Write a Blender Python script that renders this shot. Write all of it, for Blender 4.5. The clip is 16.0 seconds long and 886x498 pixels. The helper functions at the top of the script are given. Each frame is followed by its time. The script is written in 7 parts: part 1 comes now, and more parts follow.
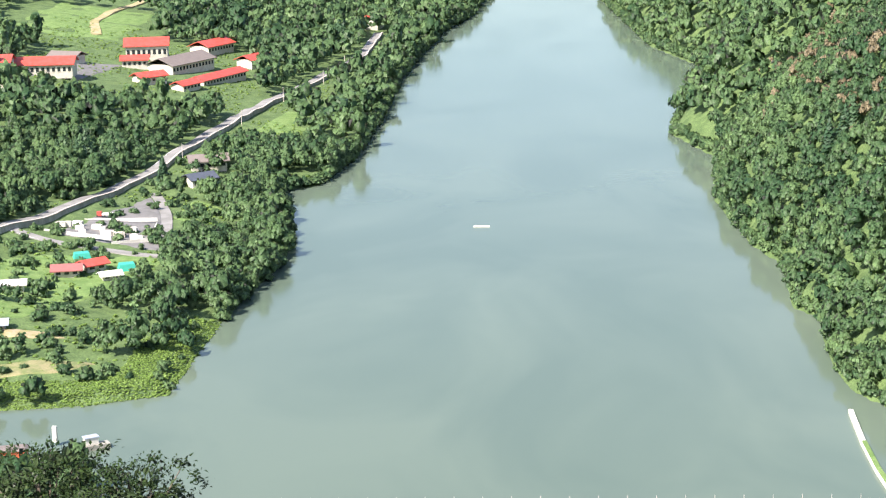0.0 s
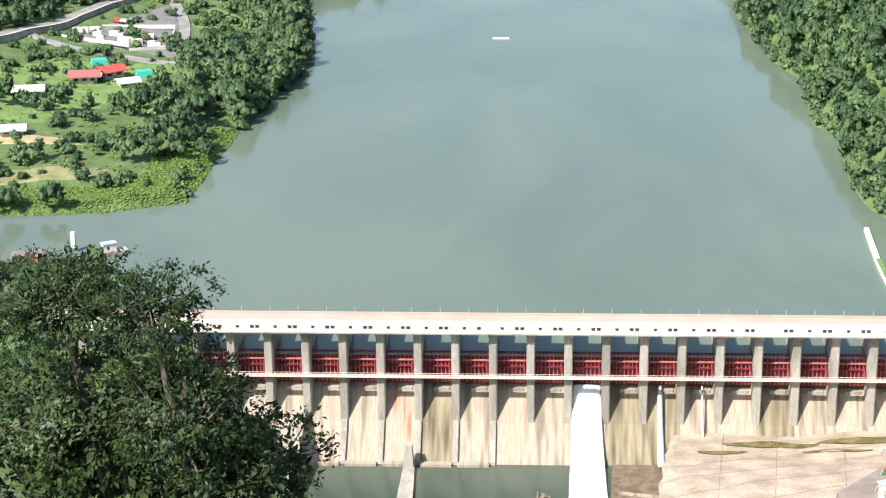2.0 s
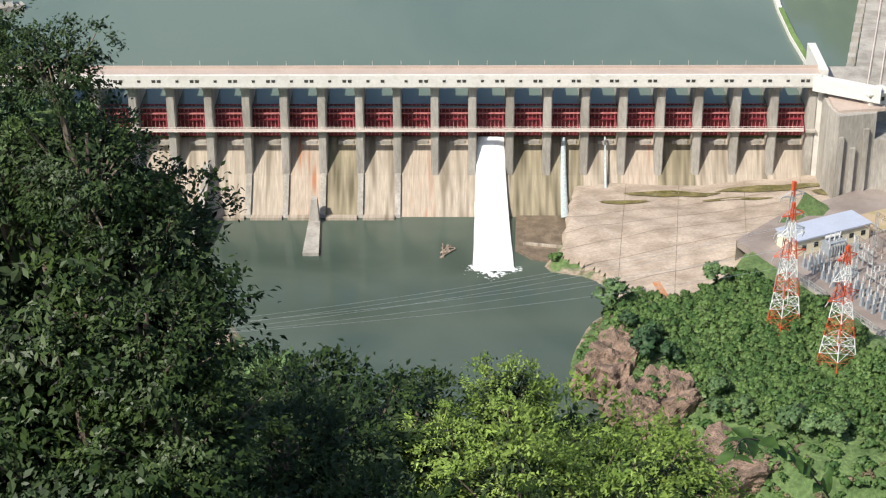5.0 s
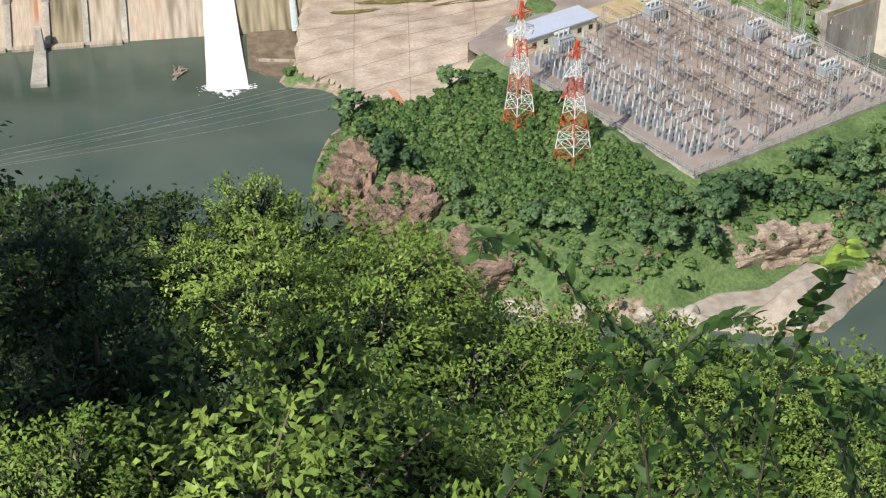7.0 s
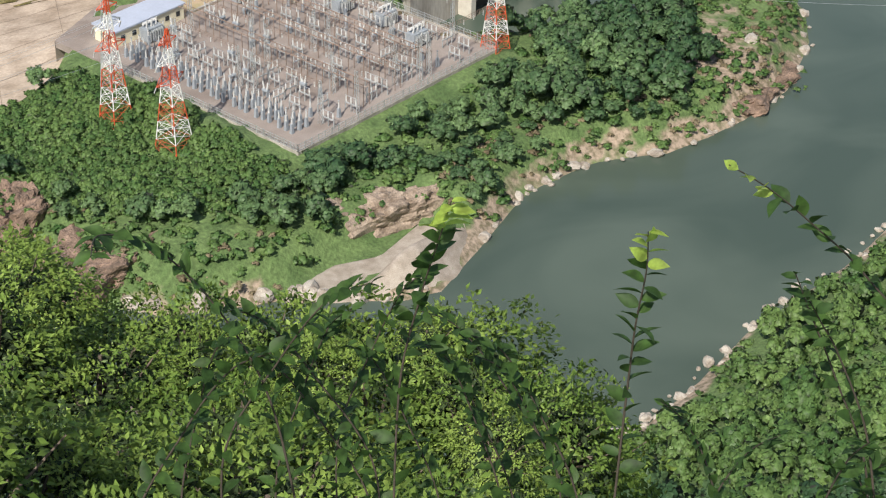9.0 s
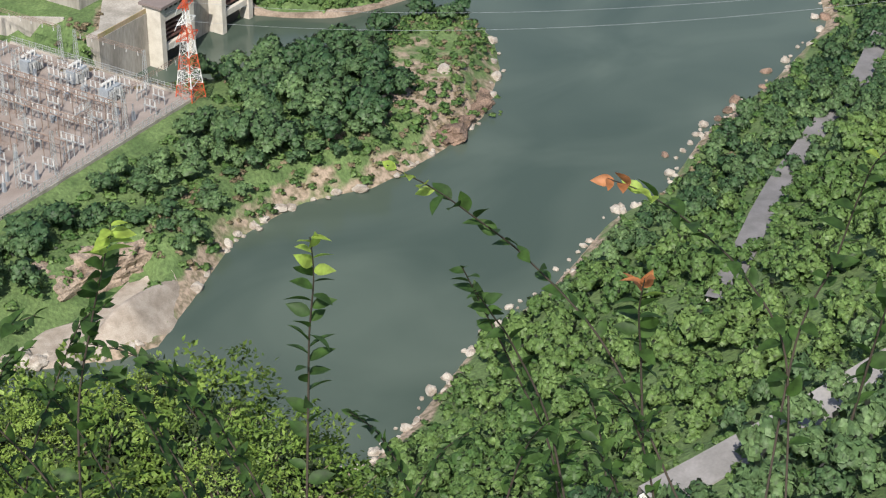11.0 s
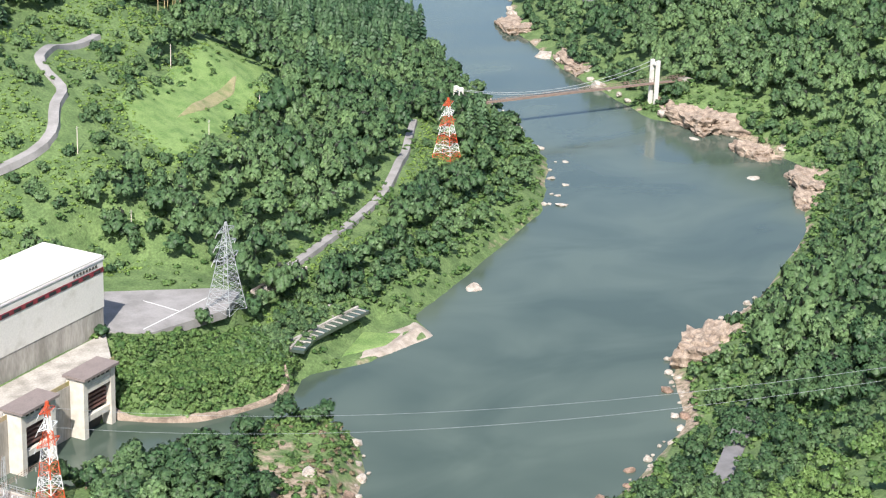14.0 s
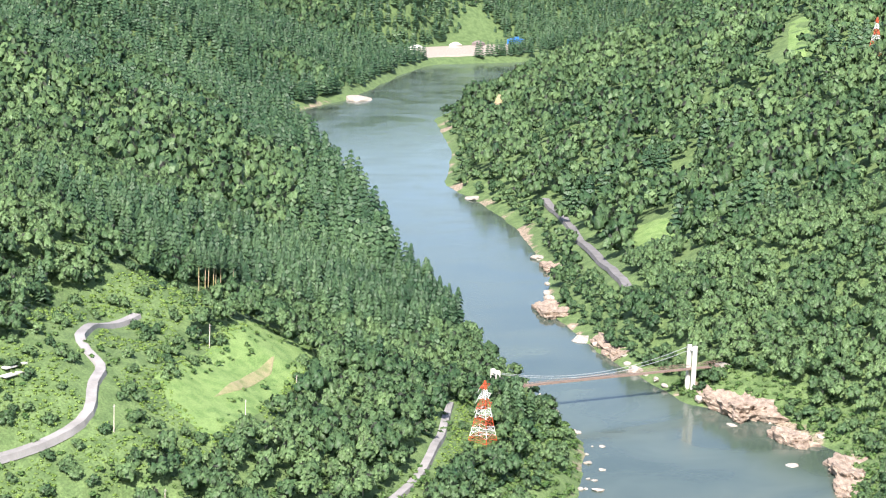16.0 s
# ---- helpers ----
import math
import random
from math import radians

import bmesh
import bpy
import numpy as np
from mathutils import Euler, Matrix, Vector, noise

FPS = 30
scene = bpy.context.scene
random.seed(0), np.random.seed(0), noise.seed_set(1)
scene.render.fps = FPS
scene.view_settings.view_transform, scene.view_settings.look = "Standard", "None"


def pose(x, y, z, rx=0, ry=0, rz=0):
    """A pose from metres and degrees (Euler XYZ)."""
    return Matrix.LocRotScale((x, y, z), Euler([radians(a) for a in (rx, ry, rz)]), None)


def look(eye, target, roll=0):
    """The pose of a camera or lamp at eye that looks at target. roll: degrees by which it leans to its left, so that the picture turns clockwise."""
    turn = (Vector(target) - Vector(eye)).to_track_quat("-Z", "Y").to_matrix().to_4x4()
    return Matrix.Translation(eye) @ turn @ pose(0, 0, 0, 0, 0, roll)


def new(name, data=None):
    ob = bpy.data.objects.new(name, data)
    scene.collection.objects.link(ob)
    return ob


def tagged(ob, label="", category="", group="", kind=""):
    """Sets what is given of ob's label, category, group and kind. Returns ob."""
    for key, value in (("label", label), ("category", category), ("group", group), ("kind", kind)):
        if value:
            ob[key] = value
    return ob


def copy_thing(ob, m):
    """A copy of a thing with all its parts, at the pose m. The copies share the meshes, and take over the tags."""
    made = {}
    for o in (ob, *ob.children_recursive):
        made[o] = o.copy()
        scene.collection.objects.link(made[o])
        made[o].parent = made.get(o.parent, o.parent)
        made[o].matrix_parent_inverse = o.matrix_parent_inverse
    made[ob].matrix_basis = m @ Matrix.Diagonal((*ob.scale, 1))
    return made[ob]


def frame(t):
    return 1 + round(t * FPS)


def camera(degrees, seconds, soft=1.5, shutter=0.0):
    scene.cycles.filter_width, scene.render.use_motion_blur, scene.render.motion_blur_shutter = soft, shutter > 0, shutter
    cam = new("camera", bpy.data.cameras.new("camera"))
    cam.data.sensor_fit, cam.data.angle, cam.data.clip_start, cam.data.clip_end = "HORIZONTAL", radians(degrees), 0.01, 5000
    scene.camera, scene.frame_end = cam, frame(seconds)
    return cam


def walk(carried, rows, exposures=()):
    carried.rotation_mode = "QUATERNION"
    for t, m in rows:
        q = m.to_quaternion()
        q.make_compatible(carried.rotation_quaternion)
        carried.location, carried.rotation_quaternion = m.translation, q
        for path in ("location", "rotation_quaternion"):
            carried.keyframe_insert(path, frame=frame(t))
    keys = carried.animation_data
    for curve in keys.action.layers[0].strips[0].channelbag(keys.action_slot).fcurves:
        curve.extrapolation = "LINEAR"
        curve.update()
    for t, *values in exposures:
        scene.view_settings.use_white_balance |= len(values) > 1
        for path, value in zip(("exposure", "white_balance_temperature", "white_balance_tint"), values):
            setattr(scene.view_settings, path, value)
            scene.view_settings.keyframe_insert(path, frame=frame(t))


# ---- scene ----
# ---- camera: one viewer on a hillside terrace, turning on the spot ----
cam = camera(26.0, 16.0, 1.2)
EYE = (0.0, 0.0, 265.0)
TURNS = [
    (0.0, 76.496, 1.313, 2.225),
    (0.5, 75.016, 1.003, 2.471),
    (1.0, 73.486, 0.953, 2.628),
    (1.5, 72.081, 0.845, 2.843),
    (2.0, 70.898, 0.633, 2.962),
    (2.5, 69.703, 0.457, 2.873),
    (3.0, 68.310, 0.357, 2.630),
    (3.2, 67.618, 0.419, 2.396),
    (5.3, 62.542, 0.123, -0.829),
    (5.5, 61.755, 0.170, -1.611),
    (6.0, 59.815, 0.170, -3.936),
    (6.5, 58.454, 0.018, -6.260),
    (7.0, 57.942, 0.014, -8.723),
    (7.5, 57.826, 0.086, -11.769),
    (8.0, 57.720, -0.018, -15.159),
    (8.5, 57.544, -0.376, -18.534),
    (9.0, 57.480, -0.639, -21.892),
    (9.5, 57.609, -0.671, -25.199),
    (9.7, 57.645, -0.767, -26.355),
    (11.8, 60.641, -0.840, -34.041),
    (12.0, 61.351, -0.908, -34.465),
    (12.5, 63.391, -1.171, -35.301),
    (13.0, 65.799, -1.426, -35.766),
    (13.5, 68.433, -1.654, -35.849),
    (14.0, 70.904, -1.890, -35.797),
    (14.5, 73.339, -2.048, -35.716),
    (15.0, 75.659, -2.144, -35.454),
    (15.5, 77.568, -2.057, -34.953),
    (16.0, 79.282, -2.282, -34.561),
]


def sway(t):
    """The viewer's body moves a hand's width while turning."""
    k = min(max((t - 8.8) / 2.8, 0), 1)
    k = k * k * (3 - 2 * k)
    return 0.085 * k, -0.055 * k, 265 - 0.07 * k


walk(cam, [(t, pose(*sway(t), rx, ry, rz)) for t, rx, ry, rz in TURNS],
     [(0, 0.95, 6500, 12), (3, 0.52, 6350, 10), (6, 0.16, 6400, 10), (9, 0.15, 6450, 10), (12, 0.28, 6250, 11), (14, 0.68, 6200, 12), (16, 1.08, 6250, 15)])

# ---- light: high summer sun from behind the viewer, clear sky ----
SUN_EL, SUN_AZ = 47.0, 222.0   # degrees; azimuth clockwise from +y
sun = new("sun", bpy.data.lights.new("sun", "SUN"))
sun.data.energy, sun.data.angle, sun.data.color = 5.0, radians(0.53), (1.0, 0.94, 0.84)
_sd = Vector((math.sin(radians(SUN_AZ)) * math.cos(radians(SUN_EL)), math.cos(radians(SUN_AZ)) * math.cos(radians(SUN_EL)), math.sin(radians(SUN_EL))))
sun.matrix_world = look(_sd * 900, (0, 0, 0))
world = bpy.data.worlds.new("sky")
scene.world = world
world.use_nodes = True
_n = world.node_tree.nodes
_sky = _n.new("ShaderNodeTexSky")
_sky.sky_type, _sky.sun_disc = "NISHITA", False
_sky.sun_elevation, _sky.sun_rotation = radians(SUN_EL), radians(SUN_AZ)
_sky.air_density, _sky.dust_density = 1.0, 1.6
_n["Background"].inputs[1].default_value = 0.125
world.node_tree.links.new(_sky.outputs[0], _n["Background"].inputs[0])


# ---- materials ----
def mat(name, base, rough=0.8, var=0.25, scale=1.0, fine=8.0, bump=0.3, metal=0.0, second=None, island=0.0, spec=0.5, stretch=(1, 1, 1), thresh=(0.4, 0.65), bumpdist=0.05):
    """Two scales of noise vary the colour; the second colour comes in as patches; islands and objects vary in value."""
    m = bpy.data.materials.new(name)
    m.use_nodes = True
    nt = m.node_tree
    N, L = nt.nodes, nt.links
    b = N["Principled BSDF"]
    b.inputs["Roughness"].default_value, b.inputs["Metallic"].default_value = rough, metal
    b.inputs["Specular IOR Level"].default_value = spec
    geo = N.new("ShaderNodeNewGeometry")
    mp = N.new("ShaderNodeMapping")
    mp.inputs["Scale"].default_value = stretch
    L.new(geo.outputs["Position"], mp.inputs["Vector"])
    n1, n2 = N.new("ShaderNodeTexNoise"), N.new("ShaderNodeTexNoise")
    n1.inputs["Scale"].default_value, n1.inputs["Detail"].default_value = 1.0 / scale, 5
    n2.inputs["Scale"].default_value, n2.inputs["Detail"].default_value = fine / scale, 4
    L.new(mp.outputs[0], n1.inputs["Vector"])
    L.new(mp.outputs[0], n2.inputs["Vector"])
    mix = N.new("ShaderNodeMix")
    mix.data_type = "RGBA"
    c2 = second or tuple(c * (1 - var) for c in base)
    mix.inputs[6].default_value, mix.inputs[7].default_value = (*base, 1), (*c2, 1)
    rmp = N.new("ShaderNodeMapRange")
    rmp.inputs[1].default_value, rmp.inputs[2].default_value = thresh
    L.new(n1.outputs[0], rmp.inputs[0])
    L.new(rmp.outputs[0], mix.inputs[0])
    hsv = N.new("ShaderNodeHueSaturation")
    val = N.new("ShaderNodeMapRange")
    val.inputs[1].default_value, val.inputs[2].default_value = 0.3, 0.7
    val.inputs[3].default_value, val.inputs[4].default_value = 1 - var * 0.8, 1 + var * 0.8
    L.new(n2.outputs[0], val.inputs[0])
    out = val.outputs[0]
    if island:
        add = N.new("ShaderNodeMath")
        add.operation = "MULTIPLY_ADD"
        L.new(geo.outputs["Random Per Island"], add.inputs[0])
        add.inputs[1].default_value = island
        sub = N.new("ShaderNodeMath")
        sub.operation = "SUBTRACT"
        L.new(out, sub.inputs[0])
        sub.inputs[1].default_value = island / 2
        L.new(sub.outputs[0], add.inputs[2])
        out = add.outputs[0]
    L.new(out, hsv.inputs["Value"])
    L.new(mix.outputs[2], hsv.inputs["Color"])
    L.new(hsv.outputs[0], b.inputs["Base Color"])
    if bump:
        bp = N.new("ShaderNodeBump")
        bp.inputs["Strength"].default_value, bp.inputs["Distance"].default_value = bump, bumpdist * scale
        L.new(n2.outputs[0], bp.inputs["Height"])
        L.new(bp.outputs[0], b.inputs["Normal"])
    return m


def leafmat(name, dark, light, gloss=0.5, trans=0.35, own=0.0, crown=True, island=0.25, grain=0.9):
    """Leaves: two greens mixed by the plant's own tint and by leaf, part of the light passes through."""
    m = bpy.data.materials.new(name)
    m.use_nodes = True
    nt = m.node_tree
    N, L = nt.nodes, nt.links
    b = N["Principled BSDF"]
    b.inputs["Roughness"].default_value = gloss
    b.inputs["Specular IOR Level"].default_value = 0.3
    geo = N.new("ShaderNodeNewGeometry")
    att = N.new("ShaderNodeAttribute")
    att.attribute_name = "tint"
    mix = N.new("ShaderNodeMix")
    mix.data_type = "RGBA"
    mix.inputs[6].default_value, mix.inputs[7].default_value = (*dark, 1), (*light, 1)
    f = N.new("ShaderNodeMath")
    f.operation = "MULTIPLY_ADD"
    L.new(geo.outputs["Random Per Island"], f.inputs[0])
    f.inputs[1].default_value = island
    f2 = N.new("ShaderNodeMath")
    f2.operation = "MULTIPLY_ADD"
    L.new(att.outputs["Fac"], f2.inputs[0])
    f2.inputs[1].default_value, f2.inputs[2].default_value = 0.85, -0.06
    oi, f3 = N.new("ShaderNodeObjectInfo"), N.new("ShaderNodeMath")
    f3.operation = "MULTIPLY_ADD"
    L.new(oi.outputs["Random"], f3.inputs[0])
    f3.inputs[1].default_value = own
    sh = N.new("ShaderNodeMath")
    sh.operation = "SUBTRACT"
    L.new(f2.outputs[0], sh.inputs[0])
    sh.inputs[1].default_value = own / 2
    L.new(sh.outputs[0], f3.inputs[2])
    L.new(f3.outputs[0], f.inputs[2])
    f.use_clamp = True
    L.new(f.outputs[0], mix.inputs[0])
    n1, mr, hv = N.new("ShaderNodeTexNoise"), N.new("ShaderNodeMapRange"), N.new("ShaderNodeHueSaturation")
    n1.inputs["Scale"].default_value, n1.inputs["Detail"].default_value = 1 / grain, 3
    L.new(geo.outputs["Position"], n1.inputs["Vector"])
    mr.inputs[1].default_value, mr.inputs[2].default_value, mr.inputs[3].default_value, mr.inputs[4].default_value = 0.32, 0.68, 0.62, 1.38
    L.new(n1.outputs[0], mr.inputs[0])
    L.new(mr.outputs[0], hv.inputs["Value"])
    L.new(mix.outputs[2], hv.inputs["Color"])
    L.new(hv.outputs[0], b.inputs["Base Color"])
    tr = N.new("ShaderNodeBsdfTranslucent")
    hs = N.new("ShaderNodeHueSaturation")
    hs.inputs["Hue"].default_value, hs.inputs["Value"].default_value = 0.48, 1.5
    L.new(hv.outputs[0], hs.inputs["Color"])
    L.new(hs.outputs[0], tr.inputs["Color"])
    if crown:
        # leaves shade with the roundness of their crown
        an, vt = N.new("ShaderNodeAttribute"), N.new("ShaderNodeVectorTransform")
        an.attribute_name = "nrm"
        vt.vector_type, vt.convert_from, vt.convert_to = "NORMAL", "OBJECT", "WORLD"
        L.new(an.outputs["Vector"], vt.inputs[0])
        L.new(vt.outputs[0], b.inputs["Normal"])
        L.new(vt.outputs[0], tr.inputs["Normal"])
    ms = N.new("ShaderNodeMixShader")
    ms.inputs[0].default_value = trans
    L.new(b.outputs[0], ms.inputs[1])
    L.new(tr.outputs[0], ms.inputs[2])
    L.new(ms.outputs[0], N["Material Output"].inputs[0])
    return m


def watermat(name, base, second, patch, rough, ripple, ripple_scale, stretch=(1, 1, 1)):
    """Murky water: silt-coloured body under a rippled glossy surface with smoother and rougher lanes."""
    m = bpy.data.materials.new(name)
    m.use_nodes = True
    nt = m.node_tree
    N, L = nt.nodes, nt.links
    b = N["Principled BSDF"]
    b.inputs["IOR"].default_value = 1.33
    geo = N.new("ShaderNodeNewGeometry")
    mp = N.new("ShaderNodeMapping")
    mp.inputs["Scale"].default_value = stretch
    L.new(geo.outputs["Position"], mp.inputs["Vector"])
    n1 = N.new("ShaderNodeTexNoise")
    n1.inputs["Scale"].default_value, n1.inputs["Detail"].default_value, n1.inputs["Distortion"].default_value = 1 / patch, 3, 0.8
    L.new(mp.outputs[0], n1.inputs["Vector"])
    mix = N.new("ShaderNodeMix")
    mix.data_type = "RGBA"
    mix.inputs[6].default_value, mix.inputs[7].default_value = (*base, 1), (*second, 1)
    r = N.new("ShaderNodeMapRange")
    r.inputs[1].default_value, r.inputs[2].default_value = 0.35, 0.65
    L.new(n1.outputs[0], r.inputs[0])
    L.new(r.outputs[0], mix.inputs[0])
    L.new(mix.outputs[2], b.inputs["Base Color"])
    rr = N.new("ShaderNodeMapRange")
    rr.inputs[1].default_value, rr.inputs[2].default_value = 0.35, 0.7
    rr.inputs[3].default_value, rr.inputs[4].default_value = rough * 0.6, rough * 1.5
    L.new(n1.outputs[0], rr.inputs[0])
    L.new(rr.outputs[0], b.inputs["Roughness"])
    n2 = N.new("ShaderNodeTexNoise")
    n2.inputs["Scale"].default_value, n2.inputs["Detail"].default_value = 1 / ripple_scale, 4
    L.new(geo.outputs["Position"], n2.inputs["Vector"])
    bp = N.new("ShaderNodeBump")
    bp.inputs["Strength"].default_value, bp.inputs["Distance"].default_value = ripple, ripple_scale * 0.1
    L.new(n2.outputs[0], bp.inputs["Height"])
    L.new(bp.outputs[0], b.inputs["Normal"])
    return m


M_LAKE = watermat("lake_water", (0.138, 0.176, 0.134), (0.11, 0.148, 0.115), 90.0, 0.09, 0.05, 3.0, (1.0, 0.6, 1))
M_RIVER = watermat("river_water", (0.056, 0.078, 0.06), (0.088, 0.113, 0.088), 45.0, 0.14, 0.1, 2.0, (0.7, 1.0, 1))
M_FOAM = mat("white_water", (0.86, 0.89, 0.9), 0.6, 0.08, 1.5, 5, 0.6, bumpdist=0.2, stretch=(2.0, 2.0, 0.3))
M_CONC = mat("weathered_concrete", (0.41, 0.38, 0.335), 0.9, 0.2, 6.0, 9, 0.3, second=(0.26, 0.24, 0.205), stretch=(1, 1, 0.25))
M_SPILL = mat("stained_spillway", (0.39, 0.33, 0.26), 0.85, 0.25, 1.8, 4, 0.2, second=(0.2, 0.165, 0.12), stretch=(1, 0.1, 0.08), thresh=(0.48, 0.66))
M_MOSS = mat("algae_stained_spillway", (0.3, 0.255, 0.17), 0.85, 0.25, 1.8, 4, 0.2, second=(0.1, 0.085, 0.05), stretch=(1, 0.1, 0.08))
M_RUST = mat("rust_stained_concrete", (0.39, 0.32, 0.25), 0.85, 0.25, 1.8, 4, 0.2, second=(0.33, 0.15, 0.08), stretch=(1, 0.1, 0.07), thresh=(0.55, 0.68))
# gate ribs and upper girders: sunlight put into the pink by a paler colour
M_RIB = mat("sunlit_pink_gate_steel", (0.5, 0.2, 0.19), 0.6, 0.2, 1.0, 5, 0.0, second=(0.38, 0.1, 0.1))
M_JET = mat("thin_water_sheet", (0.45, 0.52, 0.52), 0.3, 0.25, 1.0, 4, 0.3, stretch=(2.0, 2.0, 0.3))
M_WHITE = mat("white_painted_concrete", (0.66, 0.635, 0.58), 0.8, 0.08, 6.0, 10, 0.1, second=(0.54, 0.51, 0.45), thresh=(0.55, 0.75))
M_DECK = mat("pinkish_deck_paving", (0.46, 0.37, 0.31), 0.9, 0.1, 6.0, 10, 0.1)
M_GATE = mat("red_painted_steel", (0.27, 0.03, 0.045), 0.55, 0.2, 2.0, 6, 0.1, second=(0.13, 0.02, 0.025))
M_PALE = mat("pale_painted_steel", (0.72, 0.62, 0.55), 0.6, 0.1, 2.0, 6, 0.0)
M_RED = mat("orange_red_tower_paint", (0.62, 0.10, 0.035), 0.5, 0.12, 3.0, 5, 0.0)
M_TWHITE = mat("white_tower_paint", (0.8, 0.8, 0.77), 0.5, 0.06, 3.0, 5, 0.0)
M_GALV = mat("galvanised_steel", (0.46, 0.48, 0.48), 0.5, 0.15, 1.0, 5, 0.0, metal=0.3)
M_GREY = mat("grey_equipment_paint", (0.3, 0.33, 0.36), 0.5, 0.15, 1.0, 5, 0.0)
M_PORC = mat("pale_porcelain", (0.6, 0.6, 0.58), 0.25, 0.05, 1.0, 5, 0.0)
M_RUSTY = mat("brown_rusty_steel", (0.24, 0.17, 0.13), 0.7, 0.25, 1.0, 5, 0.0)
M_GRAVEL = mat("grey_brown_yard_gravel", (0.3, 0.255, 0.225), 0.95, 0.16, 9.0, 30, 0.3, second=(0.22, 0.18, 0.155))
M_ASPH = mat("grey_asphalt", (0.2, 0.19, 0.19), 0.9, 0.12, 5.0, 12, 0.2, second=(0.15, 0.145, 0.14))
M_ROADL = mat("sunbleached_asphalt", (0.29, 0.275, 0.265), 0.9, 0.1, 8.0, 12, 0.2, second=(0.21, 0.2, 0.19))
M_LINE = mat("white_road_line", (0.75, 0.75, 0.72), 0.8, 0.1, 1.0, 6, 0.0)
M_ROCK = mat("pinkish_brown_rock", (0.27, 0.185, 0.135), 0.92, 0.35, 3.0, 6, 1.0, second=(0.12, 0.085, 0.06), bumpdist=0.18)
M_BOULDER = mat("water_worn_boulder", (0.43, 0.39, 0.335), 0.9, 0.3, 2.0, 6, 0.7, second=(0.27, 0.225, 0.18), bumpdist=0.1)
M_PALEROCK = mat("bleached_pale_rock", (0.36, 0.285, 0.22), 0.92, 0.35, 3.0, 6, 0.9, second=(0.2, 0.15, 0.11), bumpdist=0.15)
M_SAND = mat("pale_river_gravel", (0.38, 0.33, 0.275), 0.95, 0.22, 3.0, 14, 0.7, second=(0.27, 0.225, 0.18))
M_REDROOF = mat("red_sheet_roof", (0.6, 0.075, 0.05), 0.5, 0.08, 3.0, 6, 0.05, second=(0.52, 0.1, 0.08))
M_GREYROOF = mat("weathered_brown_grey_roof", (0.22, 0.18, 0.165), 0.7, 0.12, 3.0, 6, 0.05)
M_RACK = mat("brown_red_gate_steel", (0.17, 0.085, 0.07), 0.6, 0.2, 1.0, 5, 0.0)
M_DARKROOF = mat("dark_blue_tile_roof", (0.09, 0.1, 0.13), 0.5, 0.15, 2.0, 6, 0.1)
M_BLUEROOF = mat("pale_blue_grey_sheet_roof", (0.42, 0.46, 0.55), 0.5, 0.06, 4.0, 6, 0.0)
M_WALL = mat("offwhite_render_wall", (0.6, 0.565, 0.49), 0.85, 0.1, 3.0, 8, 0.05, second=(0.5, 0.46, 0.39))
M_GLASSY = mat("dark_window_glass", (0.03, 0.035, 0.04), 0.1, 0.1, 2.0, 3, 0.0)
M_DARK = mat("dark_recess_steel", (0.05, 0.045, 0.04), 0.7, 0.2, 1.0, 5, 0.0)
M_PROOF = mat("pale_pinkish_powerhouse_roof", (0.66, 0.6, 0.6), 0.85, 0.06, 10.0, 8, 0.0, second=(0.72, 0.7, 0.69))
M_BLUE = mat("bright_blue_tarpaulin", (0.03, 0.2, 0.65), 0.4, 0.1, 2.0, 4, 0.3)
M_TEAL = mat("teal_netting", (0.05, 0.42, 0.33), 0.7, 0.1, 2.0, 4, 0.2)
M_BARK = mat("grey_brown_bark", (0.16, 0.125, 0.095), 0.9, 0.25, 0.4, 6, 0.5, stretch=(1, 1, 0.3))
M_STEM = mat("dark_twig_bark", (0.055, 0.042, 0.03), 0.85, 0.2, 0.05, 5, 0.0)
M_GROUND = mat("grass_and_scrub_ground", (0.115, 0.175, 0.058), 0.95, 0.4, 7.0, 7, 1.0, second=(0.07, 0.118, 0.036), bumpdist=0.06)
M_MEADOW = mat("bright_mown_grass", (0.175, 0.26, 0.08), 0.95, 0.35, 6.0, 10, 0.8, second=(0.11, 0.19, 0.05), bumpdist=0.06)
M_DRYGRASS = mat("dry_brownish_grass", (0.28, 0.25, 0.13), 0.95, 0.3, 5.0, 12, 0.6, second=(0.16, 0.19, 0.07))
M_DIRT = mat("dry_tan_earth", (0.42, 0.32, 0.21), 0.95, 0.18, 5.0, 12, 0.3, second=(0.28, 0.26, 0.1))


